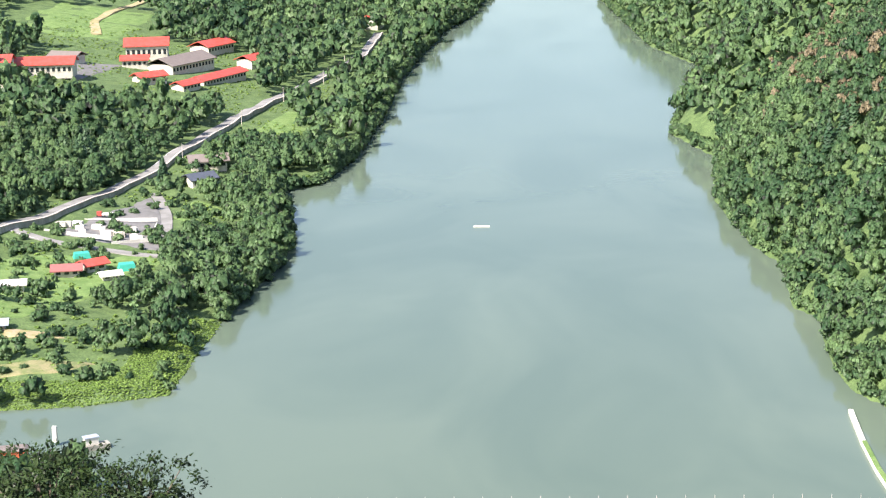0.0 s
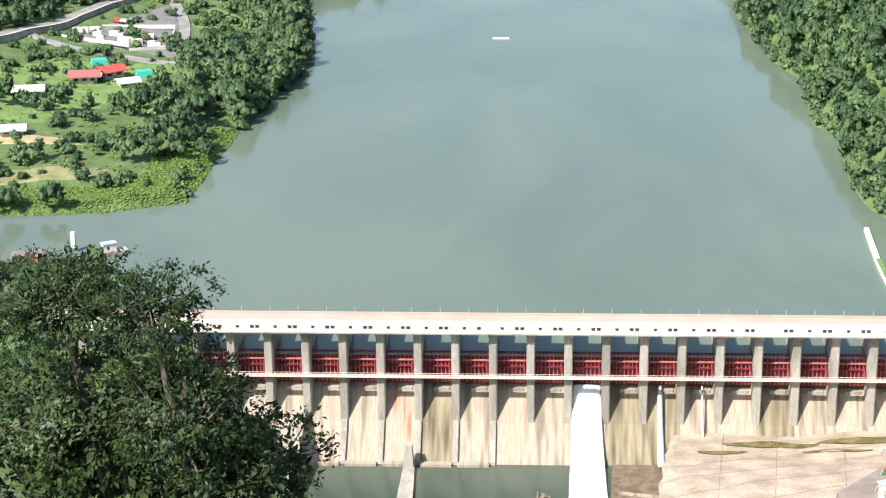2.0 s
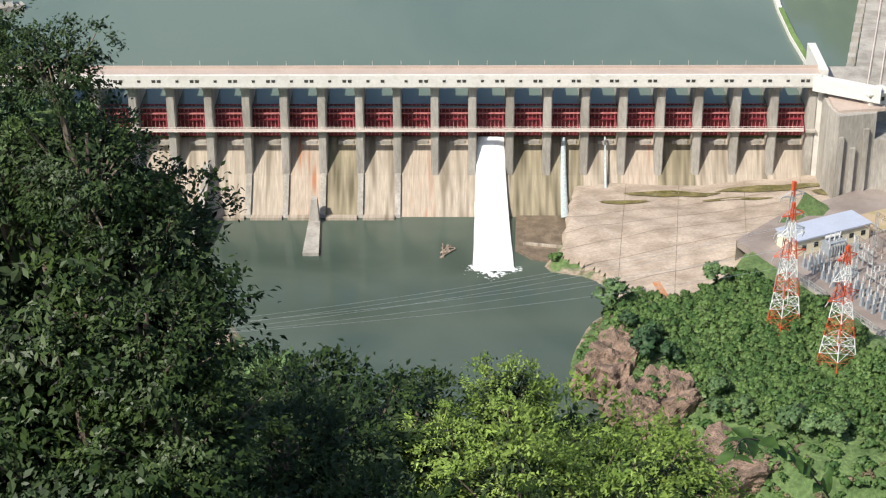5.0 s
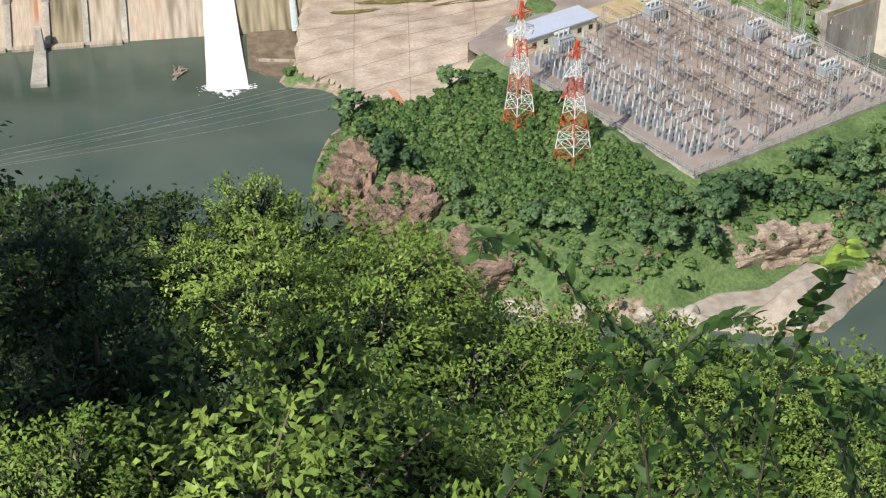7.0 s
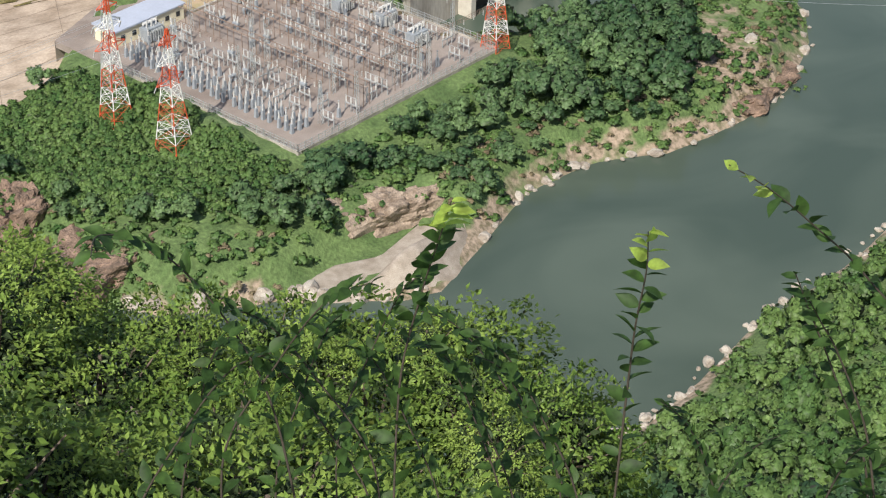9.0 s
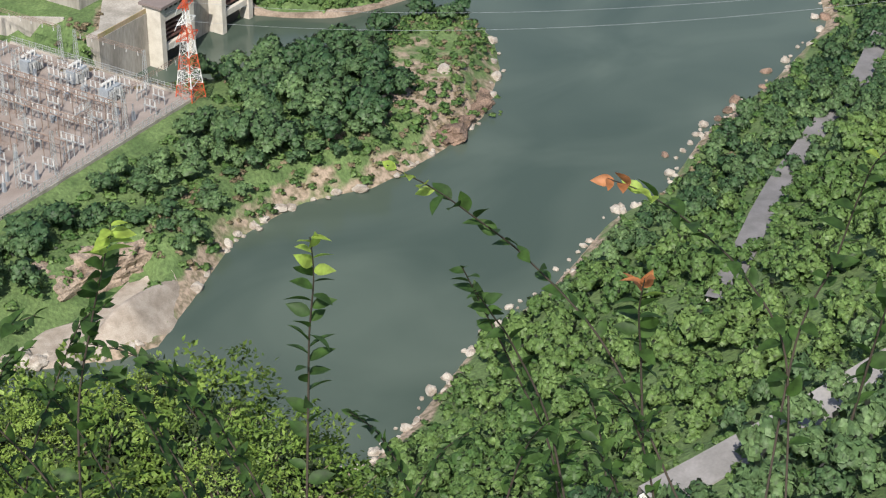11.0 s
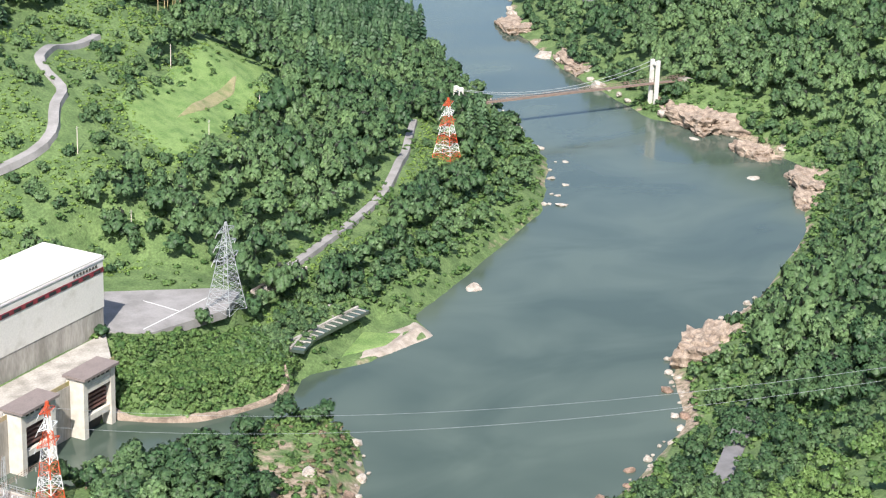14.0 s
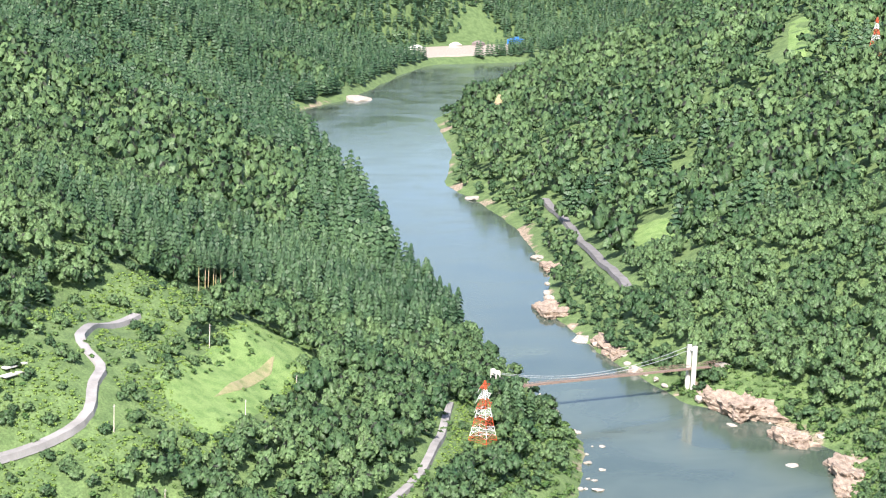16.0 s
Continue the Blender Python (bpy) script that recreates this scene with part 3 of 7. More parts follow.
# base ribs that carry the piers down the face
for x in PX[6:12]:
    extrude_x("buttress", [(566.5, 3), (565.6, 10.5), (561.6, 6.6), (557.6, 3.2), (554.6, 1), (553, -3), (566, -3)], x - 0.9, x + 0.9, M_CONC, dam)
XL, XR = PX[0] - 8, PX[-1] + 1.5
box_part("crest_wall", dam, M_WHITE, ((XL + XR) / 2, 563.6, 43.35, XR - XL, 1.1, 3.9), label="white painted crest parapet wall")
box_part("crest_deck", dam, M_DECK, ((XL + XR) / 2, 567.4, 44.4, XR - XL, 6.6, 1.0), ((XL + XR) / 2, 570.4, 45.3, XR - XL, 0.5, 0.9))
box_part("crest_girder", dam, M_CONC, ((XL + XR) / 2, 567.8, 42.0, XR - XL, 4.4, 1.8), ((XL + XR) / 2, 563.9, 41.2, XR - XL, 1.6, 0.4))
random.seed(4)
for x in PX[:-1]:
    for dx, dz, s in ((3.0, 43.3, 0.62), (7.6, 43.3, 0.75), (9.3, 43.3, 0.75)):
        if random.random() < 0.93:
            bm = bmesh.new()
            add_box(bm, x + dx, 563.02, dz, s * 1.5, 0.16, s)
            add_box(bm, x + dx, 562.98, dz + s * 0.62, s * 1.7, 0.2, 0.12)
            part("vent_window", bm, M_DARK, dam)
bm = bmesh.new()
for i in range(30):
    x = XL + (XR - XL) * (i + 0.5) / 30
    add_bar(bm, (x, 571.0, 45), (x, 571.0, 47.2), 0.06)
part("lamp_post", bm, M_PALE, dam)
# service walkway in front of the piers
box_part("walkway", dam, M_PALE, ((XL + XR) / 2, 564.9, 25.9, XR - XL - 8, 1.7, 0.5), label="pale pink steel service walkway")
bm = bmesh.new()
for z in (26.75, 27.3):
    add_box(bm, (XL + XR) / 2, 564.1, z, XR - XL - 8, 0.1, 0.12)
for i in range(int((XR - XL - 8) / 2)):
    add_box(bm, XL + 4 + 2 * i, 564.1, 26.7, 0.14, 0.12, 1.2)
part("railing", bm, M_PALE, dam)
# pale toe where the face meets the pool, and the construction joint halfway down
for x0, x1 in zip(PX[6:11], PX[7:12]):
    box_part("toe", dam, M_SPILL, ((x0 + x1) / 2, 553.6, -0.4, BAY - 1.9, 2.4, 2.6))
# training walls
extrude_x("side_wall", [(566, -3), (566, 14), (556, 10), (530, 6), (526, -3)], -78.6, -76.4, M_CONC, dam)
extrude_x("end_wall", [(DY - 0.2, 4), (DY - 0.2, 46), (590, 46), (590, 4)], PX[-1] + 1.4, PX[-1] + 4, M_WHITE, dam)

# ---- water over the spillway ----
def fall(name, xc, w0, w1, path, thick, label, material=M_FOAM):
    bm = bmesh.new()
    n, rows = len(path), []
    across = 9
    for i, (y, z) in enumerate(path):
        w = w0 + (w1 - w0) * i / (n - 1)
        row = []
        for j in range(across):
            u = j / (across - 1) * 2 - 1
            bulge = thick * (1 - abs(u) ** 4) + 0.25 * thick * noise.noise((u * 5, y * 0.6, z * 0.3 + xc))
            row.append(bm.verts.new((xc + u * w / 2 + 0.12 * w0 * 0.3 * noise.noise((y * 0.5, u * 3, xc)), y - bulge * 0.8, z + bulge * 0.6)))
        rows.append(row)
    for a, b in zip(rows[:-1], rows[1:]):
        for j in range(across - 1):
            bm.faces.new((a[j], b[j], b[j + 1], a[j + 1])).smooth = True
    ob = bm_obj(name, bm, material)
    return tagged(ob, label, "water", kind="stuff")


FALL = [(571.4, 20.6), (569.5, 18.8), (567.3, 15), (564.8, 10.5), (561, 6.6), (556.5, 3.4), (551, 1.6), (543, 0.9), (534, 0.6), (526, 0.5), (519, 0.3), (517, -0.2)]
fall("white_water", 14.1, 8.4, 13.0, FALL, 0.9, "white spillway water rushing down one open bay")
fall("white_water", 37.5, 1.4, 2.4, FALL[:7], 0.5, "thin grey-white jet of water leaking below a gate", M_JET)
fall("white_water", 51.0, 0.6, 0.9, [(y - 0.4, z + 0.3) for y, z in FALL[:6]], 0.3, "narrow grey-white trickle of water below a gate", M_JET)


# ---- forest: joined crowns made of many small leaf clumps ----
rng = np.random.default_rng(11)


def unit(v):
    return v / (np.linalg.norm(v, axis=-1, keepdims=True) + 1e-9)


def leaf_quads(centres, normals, size, aspect=1.0, jitter=0.6):
    """Four-cornered bent clumps at centres, turned towards normals with some scatter."""
    n = len(centres)
    nn = unit(normals + rng.normal(0, jitter, (n, 3)))
    t = unit(np.cross(nn, rng.normal(0, 1, (n, 3))))
    b = np.cross(nn, t)
    s = (np.asarray(size) * rng.uniform(0.6, 1.3, n))[:, None]
    k = 0.35
    v = np.stack([centres - t * s * aspect, centres - b * s * 0.75 + nn * s * k, centres + t * s * aspect, centres + b * s * 0.75 - nn * s * k * 0.3], 1)
    return v


def broad_template(lobes, per, clump):
    """A broad crown of unit radius, height about 1.5: lobes covered with clumps on their outer, upper sides."""
    quads, nrm, lc, lr, cv, cn = [], [], [], [], [], []
    for i in range(lobes):
        a, h = rng.uniform(0, 2 * math.pi) + i * 2.4, rng.uniform(0.0, 1.0)
        rad = 0.72 * math.sqrt(max(0.0, 1 - h * h)) * rng.uniform(0.7, 1.1)
        lc.append((rad * math.cos(a), rad * math.sin(a), 0.5 + 0.75 * h))
        lr.append(rng.uniform(0.27, 0.46))
    lc.append((0, 0, 0.85))
    lr.append(0.58)
    for c, r in zip(lc, lr):
        d = unit(rng.normal(0, 1, (per, 3)))
        d[:, 2] = np.abs(d[:, 2]) * 1.15 - 0.4
        d = unit(d)
        p = np.array(c) + d * r * rng.uniform(0.82, 1.1, (per, 1))
        quads.append(leaf_quads(p, d, np.full(per, clump), jitter=0.5))
        out = unit(p - np.array([0, 0, 0.45]))
        nrm.append(np.repeat(unit(d * 0.5 + out * 0.3 + np.array([0, 0, 0.3]) + rng.normal(0, 0.25, (per, 3))), 4, 0))
        o = OCTA @ np.linalg.qr(rng.normal(0, 1, (3, 3)))[0]
        cv.append(np.array(c) + o * r * rng.uniform(0.85, 1.05, (6, 1)))
        cn.append(unit(o * 0.6 + unit(cv[-1] - np.array([0, 0, 0.45])) * 0.3 + np.array([0, 0, 0.3])))
    q = np.concatenate(quads)
    cf = (OCTA_F[None] + (np.arange(len(lc)) * 6)[:, None, None]).reshape(-1, 3)
    return q.reshape(-1, 3), np.arange(len(q) * 4).reshape(-1, 4), np.concatenate(nrm), (np.concatenate(cv), cf, np.concatenate(cn))


def cedar_template(tiers, per, wide=0.3):
    """A narrow cone of drooping sprays, unit height."""
    quads, nrm = [], []
    for i in range(tiers):
        h = 0.1 + 0.9 * i / tiers
        r = wide * (1 - h) ** 0.75 + 0.015
        a = rng.uniform(0, 2 * math.pi) + np.arange(per) * 2 * math.pi / per + rng.normal(0, 0.25, per)
        rr = r * rng.uniform(0.65, 1.2, per)
        out = np.c_[np.cos(a), np.sin(a), np.zeros(per)]
        tip = out * rr[:, None] + np.array([0, 0, h - 0.045])
        top = out * rr[:, None] * 0.15 + np.array([0, 0, h + 0.07])
        side = np.c_[-np.sin(a), np.cos(a), np.zeros(per)] * (r * 3.4 / per + 0.012)
        mid = out * rr[:, None] * 0.65 + np.array([0, 0, h + 0.015])
        quads.append(np.stack([top, mid - side, tip, mid + side], 1))
        nrm.append(np.repeat(unit(out * 0.8 + np.array([0, 0, 0.5]) + rng.normal(0, 0.2, (per, 3))), 4, 0))
    q = np.concatenate(quads)
    return q.reshape(-1, 3), np.arange(len(q) * 4).reshape(-1, 4), np.concatenate(nrm), None


OCTA = np.array([(1, 0, 0), (-1, 0, 0), (0, 1, 0), (0, -1, 0), (0, 0, 1), (0, 0, -1)], float)
OCTA_F = np.array([(0, 2, 4), (2, 1, 4), (1, 3, 4), (3, 0, 4), (2, 0, 5), (1, 2, 5), (3, 1, 5), (0, 3, 5)])
BROAD = {"near": [broad_template(8, 20, 0.14) for _ in range(7)], "mid": [broad_template(7, 11, 0.165) for _ in range(7)], "far": [broad_template(3, 7, 0.25) for _ in range(6)],
         "bush": [broad_template(3, 7, 0.24) for _ in range(5)]}
CEDAR = {"near": [cedar_template(14, 9) for _ in range(4)], "mid": [cedar_template(10, 7) for _ in range(5)], "far": [cedar_template(7, 5) for _ in range(4)]}


def plant(name, spots, radius, height, templates, material, label, category, core=True, tint=None):
    """One joined stand of trees: spots (n,3), radius and height per tree."""
    n = len(spots)
    if n == 0:
        return None
    pick = rng.integers(0, len(templates), n)
    turn = rng.uniform(0, 2 * math.pi, n)
    tint = rng.uniform(0, 1, n) if tint is None else tint

    def stand(which):
        V, F, T, D, base = [], [], [], [], 0
        for k, tpl in enumerate(templates):
            idx = np.nonzero(pick == k)[0]
            if len(idx) == 0:
                continue
            tv, tf, tn = tpl[:3] if which == 0 else tpl[3]
            c, s = np.cos(turn[idx])[:, None], np.sin(turn[idx])[:, None]
            R, H = radius[idx][:, None], height[idx][:, None]
            x = (tv[None, :, 0] * c - tv[None, :, 1] * s) * R + spots[idx, 0][:, None]
            y = (tv[None, :, 0] * s + tv[None, :, 1] * c) * R + spots[idx, 1][:, None]
            z = tv[None, :, 2] * H + spots[idx, 2][:, None]
            V.append(np.stack([x, y, z], -1).reshape(-1, 3))
            m = len(tv)
            F.append((tf[None] + (np.arange(len(idx)) * m)[:, None, None] + base).reshape(-1, tf.shape[1]))
            T.append(np.repeat(tint[idx], m))
            D.append(np.stack([tn[None, :, 0] * c - tn[None, :, 1] * s, tn[None, :, 0] * s + tn[None, :, 1] * c, np.broadcast_to(tn[None, :, 2], (len(idx), m))], -1).reshape(-1, 3))
            base += len(idx) * m
        return np.concatenate(V), np.concatenate(F), np.concatenate(T), np.concatenate(D)

    v, f, t, d = stand(0)
    ob = tagged(new(name, mesh_from(name, v, f, material, t, nrm=d)), label, category, kind="stuff")
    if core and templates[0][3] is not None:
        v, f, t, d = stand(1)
        # lower tint paints the shade between clumps onto the inner lobes
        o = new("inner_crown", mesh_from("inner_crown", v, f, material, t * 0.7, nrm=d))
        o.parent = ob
    return ob


# ---- open ground: roads, yards and clearings that carry no trees ----
ROADS = {
    "left": ([(-300, 905), (-263, 991), (-244, 1074), (-229, 1151), (-210, 1277), (-189, 1419), (-167, 1531), (-142, 1679), (-138, 1830)], 7.5),
    "terrace": ([(355, 594), (386, 612), (418, 632), (462, 667), (494, 701), (528, 743)], 3.6),
    "meadow": ([(245, 660), (265, 664), (287, 668), (303, 672), (313, 682), (312, 692), (330, 709), (322, 726), (346, 756), (374, 774)], 4.2),
    "bank": ([(255, 283), (286, 307), (314, 330), (380, 368), (410, 392), (440, 412)], 6.0),
    "hillside": ([(185, 218), (214, 216), (238, 214), (262, 211), (300, 206)], 8.0),
    "upper": ([(1215, 1640), (1258, 1705), (1307, 1760), (1328, 1750)], 8.0),
    "far": ([(770, 890), (790, 927), (834, 1003), (909, 1130), (958, 1225)], 6.0),
}
# clearings: centre, half sizes along x and y, turn in degrees
CLEAR = [(-214, 1010, 52, 62, 18), (-195, 1118, 26, 36, 0), (-160, 745, 70, 26, 8), (-136, 800, 14, 36, 14), (-225, 800, 62, 34, 10), (-240, 900, 60, 60, 0), (-300, 1490, 92, 165, 8), (-400, 1700, 70, 110, 8), (-420, 2000, 130, 170, 0), (-135, 1150, 14, 18, 0), (-175, 1300, 22, 70, 10), (-150, 1420, 12, 50, 10),
         (-200, 640, 60, 18, 0), (405, 728, 60, 24, 36), (355, 690, 46, 30, 30), (310, 690, 40, 34, 30), (285, 655, 36, 20, 20), (345, 745, 44, 26, 45), (302, 582, 34, 22, 27), (348, 556, 22, 14, 27), (384, 541, 18, 11, 10), (410, 800, 60, 20, 30), (505, 690, 12, 16, 0), (866, 985, 44, 15, 52), (812, 892, 22, 9, 50), (980, 1085, 34, 10, 45), (1255, 1255, 110, 17, 42), (140, 372, 34, 12, 10), (1820, 2480, 150, 30, 25), (165, 600, 60, 60, 0)]


def open_ground(x, y, margin=0.0):
    free = np.zeros(x.shape, bool)
    for line, w in list(ROADS.values())[:3] + list(ROADS.values())[4:] + [([(284, 306), (312, 328)], 6), ([(376, 366), (392, 378)], 6)]:
        free |= seg_dist(x, y, line) < w / 2 + (0.4 if line[0][1] < 300 else 2.5) + margin
    free |= seg_dist(x, y, [(px + 11, py - 9) for px, py in ROADS["left"][0]]) < 12 + margin
    free |= seg_dist(x, y, [(px + 6, py - 5) for px, py in ROADS["terrace"][0]]) < 7 + margin
    free |= seg_dist(x, y, [(px - 8, py + 4) for px, py in ROADS["far"][0][:3]]) < 5 + margin
    for cx, cy, hx, hy, a in CLEAR:
        c, s = math.cos(radians(a)), math.sin(radians(a))
        u, v = (x - cx) * c + (y - cy) * s, -(x - cx) * s + (y - cy) * c
        free |= ((u / max(hx + margin, 0.5)) ** 4 + (v / max(hy + margin, 0.5)) ** 4) < 1
    for ax, ay, ln, wd, pz, soft in PADS:
        u, v = (x - ax) * E1[0] + (y - ay) * E1[1], (x - ax) * E2[0] + (y - ay) * E2[1]
        m = (9 if pz == 12.0 else 2 if ax > 1000 else 4) + margin
        free |= (u > -m) & (u < ln + m) & (v > -m) & (v < wd + m)
    return free


def scatter(x0, x1, y0, y1, step):
    gx, gy = np.meshgrid(np.arange(x0, x1, step), np.arange(y0, y1, step))
    x, y = gx.ravel() + rng.uniform(-0.45, 0.45, gx.size) * step, gy.ravel() + rng.uniform(-0.45, 0.45, gx.size) * step
    return x, y


# upper edge of the trees on the viewer's own slope: azimuth and elevation in degrees
BROW = [(-18, -20.5), (-15.9, -19.3), (-15.1, -17.8), (-13.8, -19.4), (-12.4, -18.6), (-11.3, -20.3), (-10.3, -20.9), (-8.3, -22.3), (-7.3, -24.0), (-6.9, -28.5), (-5, -29.7), (-1.9, -30.1), (0.3, -31.0), (1.8, -30.2), (5, -31.0), (8.2, -31.6), (9, -33.2), (13, -34.7), (19, -34.6), (22, -35.2), (25.5, -34.3), (27, -35.1), (28.2, -36.8), (29.1, -38.3), (33.5, -39.5), (50, -41.0)]


def brow(az):
    return np.interp(az, [a for a, e in BROW], [e for a, e in BROW])


def in_sector(x, y, z):
    """The part of the valley that can be looked into from the terrace."""
    az, r = np.degrees(np.arctan2(x, y)), np.hypot(x, y)
    el = np.degrees(np.arctan2(z + 7 - EYE[2], r))
    top = np.where(az < 16, -5.0, -2.0)
    return (az > -18) & (az < 51) & (el < top) & (el > brow(az) - 2.5) & ((r > 235) & (az > 27) | (r > 335) | (el < brow(az) - 0.3)) & (r < 3900)


QUAY_SLOPE = [(254, 537), (268, 522), (284, 511), (325, 513), (334, 533), (322, 552), (316, 557.5), (284, 551.5), (272, 556)]
FORECOURT = [(271.5, 561.5), (284, 552.7), (318, 559), (331, 572), (326, 580), (288, 598)]
DECK = [(262, 537), (271.5, 561), (206, 527.5), (194, 503)]
THICKET = [(44, 500), (60, 478), (88, 496), (112, 440), (128, 418), (110, 404), (84, 412), (66, 438), (48, 470)]
CEDAR_WOOD = [(345, 850), (420, 858), (520, 838), (600, 862), (650, 905), (705, 1010), (830, 1270), (965, 1500), (880, 1480), (760, 1290), (660, 1120), (560, 1010), (430, 960), (340, 910)]
STANDS = [("near", 620, 0, 6.6), ("mid", 1250, 620, 8.0), ("far", 3900, 1250, 12.5)]
for tag, rmax, rmin, step in STANDS:
    x, y = scatter(-900, 2700, 180, 3500, step)
    r = np.hypot(x, y)
    k = (r < rmax) & (r >= rmin)
    x, y = x[k], y[k]
    z = ground_z(x, y)
    k = in_sector(x, y, z)
    x, y, z = x[k], y[k], z[k]
    dr = np.minimum(seg_dist(x, y, RIV_F), seg_dist(x, y, RIV_N))
    dl = np.minimum(seg_dist(x, y, RES_L), seg_dist(x, y, RES_R))
    k = ~inside(x, y, LAKE_POLY) & ~inside(x, y, RIVER_POLY) & (dr > 7) & (dl > 1.0) & ~open_ground(x, y)
    k &= ~inside(x, y, APRON) & ~((x > 60) & (x < 112) & (y > 497) & (y < 560)) & ~((x > 110) & (x < 200) & (y > 520) & (y < 575))
    for tx, ty in ((91, 456), (102, 437), (206, 464), (319, 561), (502, 680), (524, 710)):
        k &= np.hypot(x - tx + 2, y - ty + 6) > 9.5
    # rocky outer edge of the point below the yard, and the spur's tip
    k &= ~((np.hypot(x - 290, y - 452) < 26) | (np.hypot(x - 262, y - 425) < 10))
    k &= ~((x > 150) & (x < 420) & (y > 195) & (y < 335) & (rng.uniform(0, 1, len(x)) < 0.4))
    k &= ~inside(x, y, THICKET) & ~inside(x, y, QUAY_SLOPE) & ~inside(x, y, FORECOURT)
    for tx, ty, tr in ((150, 396, 17), (74, 400, 13), (56, 430, 11), (45, 452, 10), (100, 391, 11), (118, 385, 8), (470, 466, 15), (690, 708, 22), (662, 600, 16)):
        k &= np.hypot(x - tx, y - ty) > tr
    x, y, z, dr = x[k], y[k], z[k], dr[k]
    # cedars on the far shoulder, broad-leaved trees elsewhere, in drifting patches
    north = (x > 380) & (y > 690) & (seg_dist(x, y, RIV_F) < seg_dist(x, y, RIV_N))
    ced = north & (inside(x, y, CEDAR_WOOD) & (vnoise(x, y, 35.0) > -0.75) | (y > 1500) & (vnoise(x, y, 210.0) > -0.35)) | ((vnoise(x, y, 55.0) > 0.8) & (y > 640))
    size = (step / 6.6) ** 0.9
    R = rng.uniform(3.2, 5.4, len(x)) * size * (1 + 0.18 * vnoise(x, y, 14.0))
    H = R * rng.uniform(0.95, 1.5, len(x))
    point = (x > 40) & (x < 330) & (y > 380) & (y < 530)
    H = np.where(point, H * 0.75, H)
    low = ((dr < 26) & ~point) | ((x > 150) & (x < 420) & (y > 230) & (y < 420))
    slope = low & (y < 330)
    R, H = np.where(low, R * np.where(slope, 0.95, 0.72), R), np.where(low, H * np.where(slope, 0.85, 0.6), H)
    sp = np.c_[x, y, z + 0.3 + np.where(low, 0, H * 0.35)]
    # far northern woods: shade is put into their colour by a lower tint
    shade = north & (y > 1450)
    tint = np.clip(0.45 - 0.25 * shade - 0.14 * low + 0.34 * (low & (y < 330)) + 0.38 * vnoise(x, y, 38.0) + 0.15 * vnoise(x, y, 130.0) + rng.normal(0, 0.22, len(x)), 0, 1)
    b = ~ced & ~slope
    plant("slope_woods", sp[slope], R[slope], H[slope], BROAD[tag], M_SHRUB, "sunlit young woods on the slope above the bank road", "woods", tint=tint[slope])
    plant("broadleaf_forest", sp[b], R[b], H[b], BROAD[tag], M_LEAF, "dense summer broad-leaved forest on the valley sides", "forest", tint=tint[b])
    sp2 = np.c_[x, y, z]
    Hc = rng.uniform(13, 22, len(x)) * size ** 0.6
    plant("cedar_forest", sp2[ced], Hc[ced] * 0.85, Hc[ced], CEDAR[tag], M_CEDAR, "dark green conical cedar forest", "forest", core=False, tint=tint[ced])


# ---- scrub: low bright bushes on open banks and between the trees ----
def scrub(name, spots, radius, material, label, template="mid", squat=0.75):
    z = ground_z(spots[:, 0], spots[:, 1])
    plant(name, np.c_[spots, z - radius * 0.35], radius, radius * squat, BROAD[template], material, label, "scrub")


def keep(x, y, lo, hi, chance, gap=-1.5):
    d = np.minimum.reduce([seg_dist(x, y, l) for l in (RIV_F, RIV_N)])
    return (~inside(x, y, LAKE_POLY) & ~inside(x, y, RIVER_POLY) & ~inside(x, y, APRON) & ~inside(x, y, FORECOURT) & ~inside(x, y, DECK) & (d > lo) & (d < hi) & (rng.uniform(0, 1, len(x)) < chance))


x, y = scatter(20, 720, 195, 760, 4.2)
z = ground_z(x, y)
k = (keep(x, y, 1.8, 60, 0.9) & ((seg_dist(x, y, RIV_N) > 3.6) | (x > 560)) | (keep(x, y, 50, 170, 0.8) & (x > 100) & (y < 330))) & in_sector(x, y, z - 4) & ~open_ground(x, y, -3) & (np.hypot(x - 290, y - 452) > 20) & ~((x > 60) & (x < 112) & (y > 500))
scrub("bank_scrub", np.c_[x, y][k], rng.uniform(1.5, 3.0, k.sum()), M_SHRUB, "bright green scrub on the river banks", "bush")
x, y = scatter(40, 135, 400, 505, 2.3)
k = inside(x, y, THICKET) & ~inside(x, y, RIVER_POLY) & ~inside(x, y, APRON) & ~open_ground(x, y, -5)
scrub("thicket", np.c_[x, y][k], rng.uniform(1.5, 2.9, k.sum()) * (1 + 0.3 * vnoise(x, y, 12.0)[k]), M_SHRUB, "dense green thicket round the pylon feet", "mid", 0.95)
x, y = scatter(250, 330, 415, 500, 3.4)
k = keep(x, y, 5, 40, 0.55) & (np.hypot(x - 290, y - 455) < 34)
scrub("point_scrub", np.c_[x, y][k], rng.uniform(0.8, 2.4, k.sum()), M_SHRUB, "low bushes and grass on the river point", "mid", 0.8)
x, y = scatter(40, 330, 360, 520, 2.6)
k = keep(x, y, 3, 18, 0.4) & (np.hypot(x - 140, y - 380) > 27)
scrub("dry_scrub", np.c_[x, y][k], rng.uniform(0.8, 1.6, k.sum()), M_BROWN, "withered brown scrub on the rocky banks")
x, y = scatter(250, 520, 560, 860, 5.0)
k = keep(x, y, 14, 400, 0.45)
scrub("meadow_scrub", np.c_[x, y][k & ~open_ground(x, y, -18)], rng.uniform(1.0, 3.0, (k & ~open_ground(x, y, -18)).sum()), M_SHRUB, "scattered bushes on the grassy terraces", "bush")
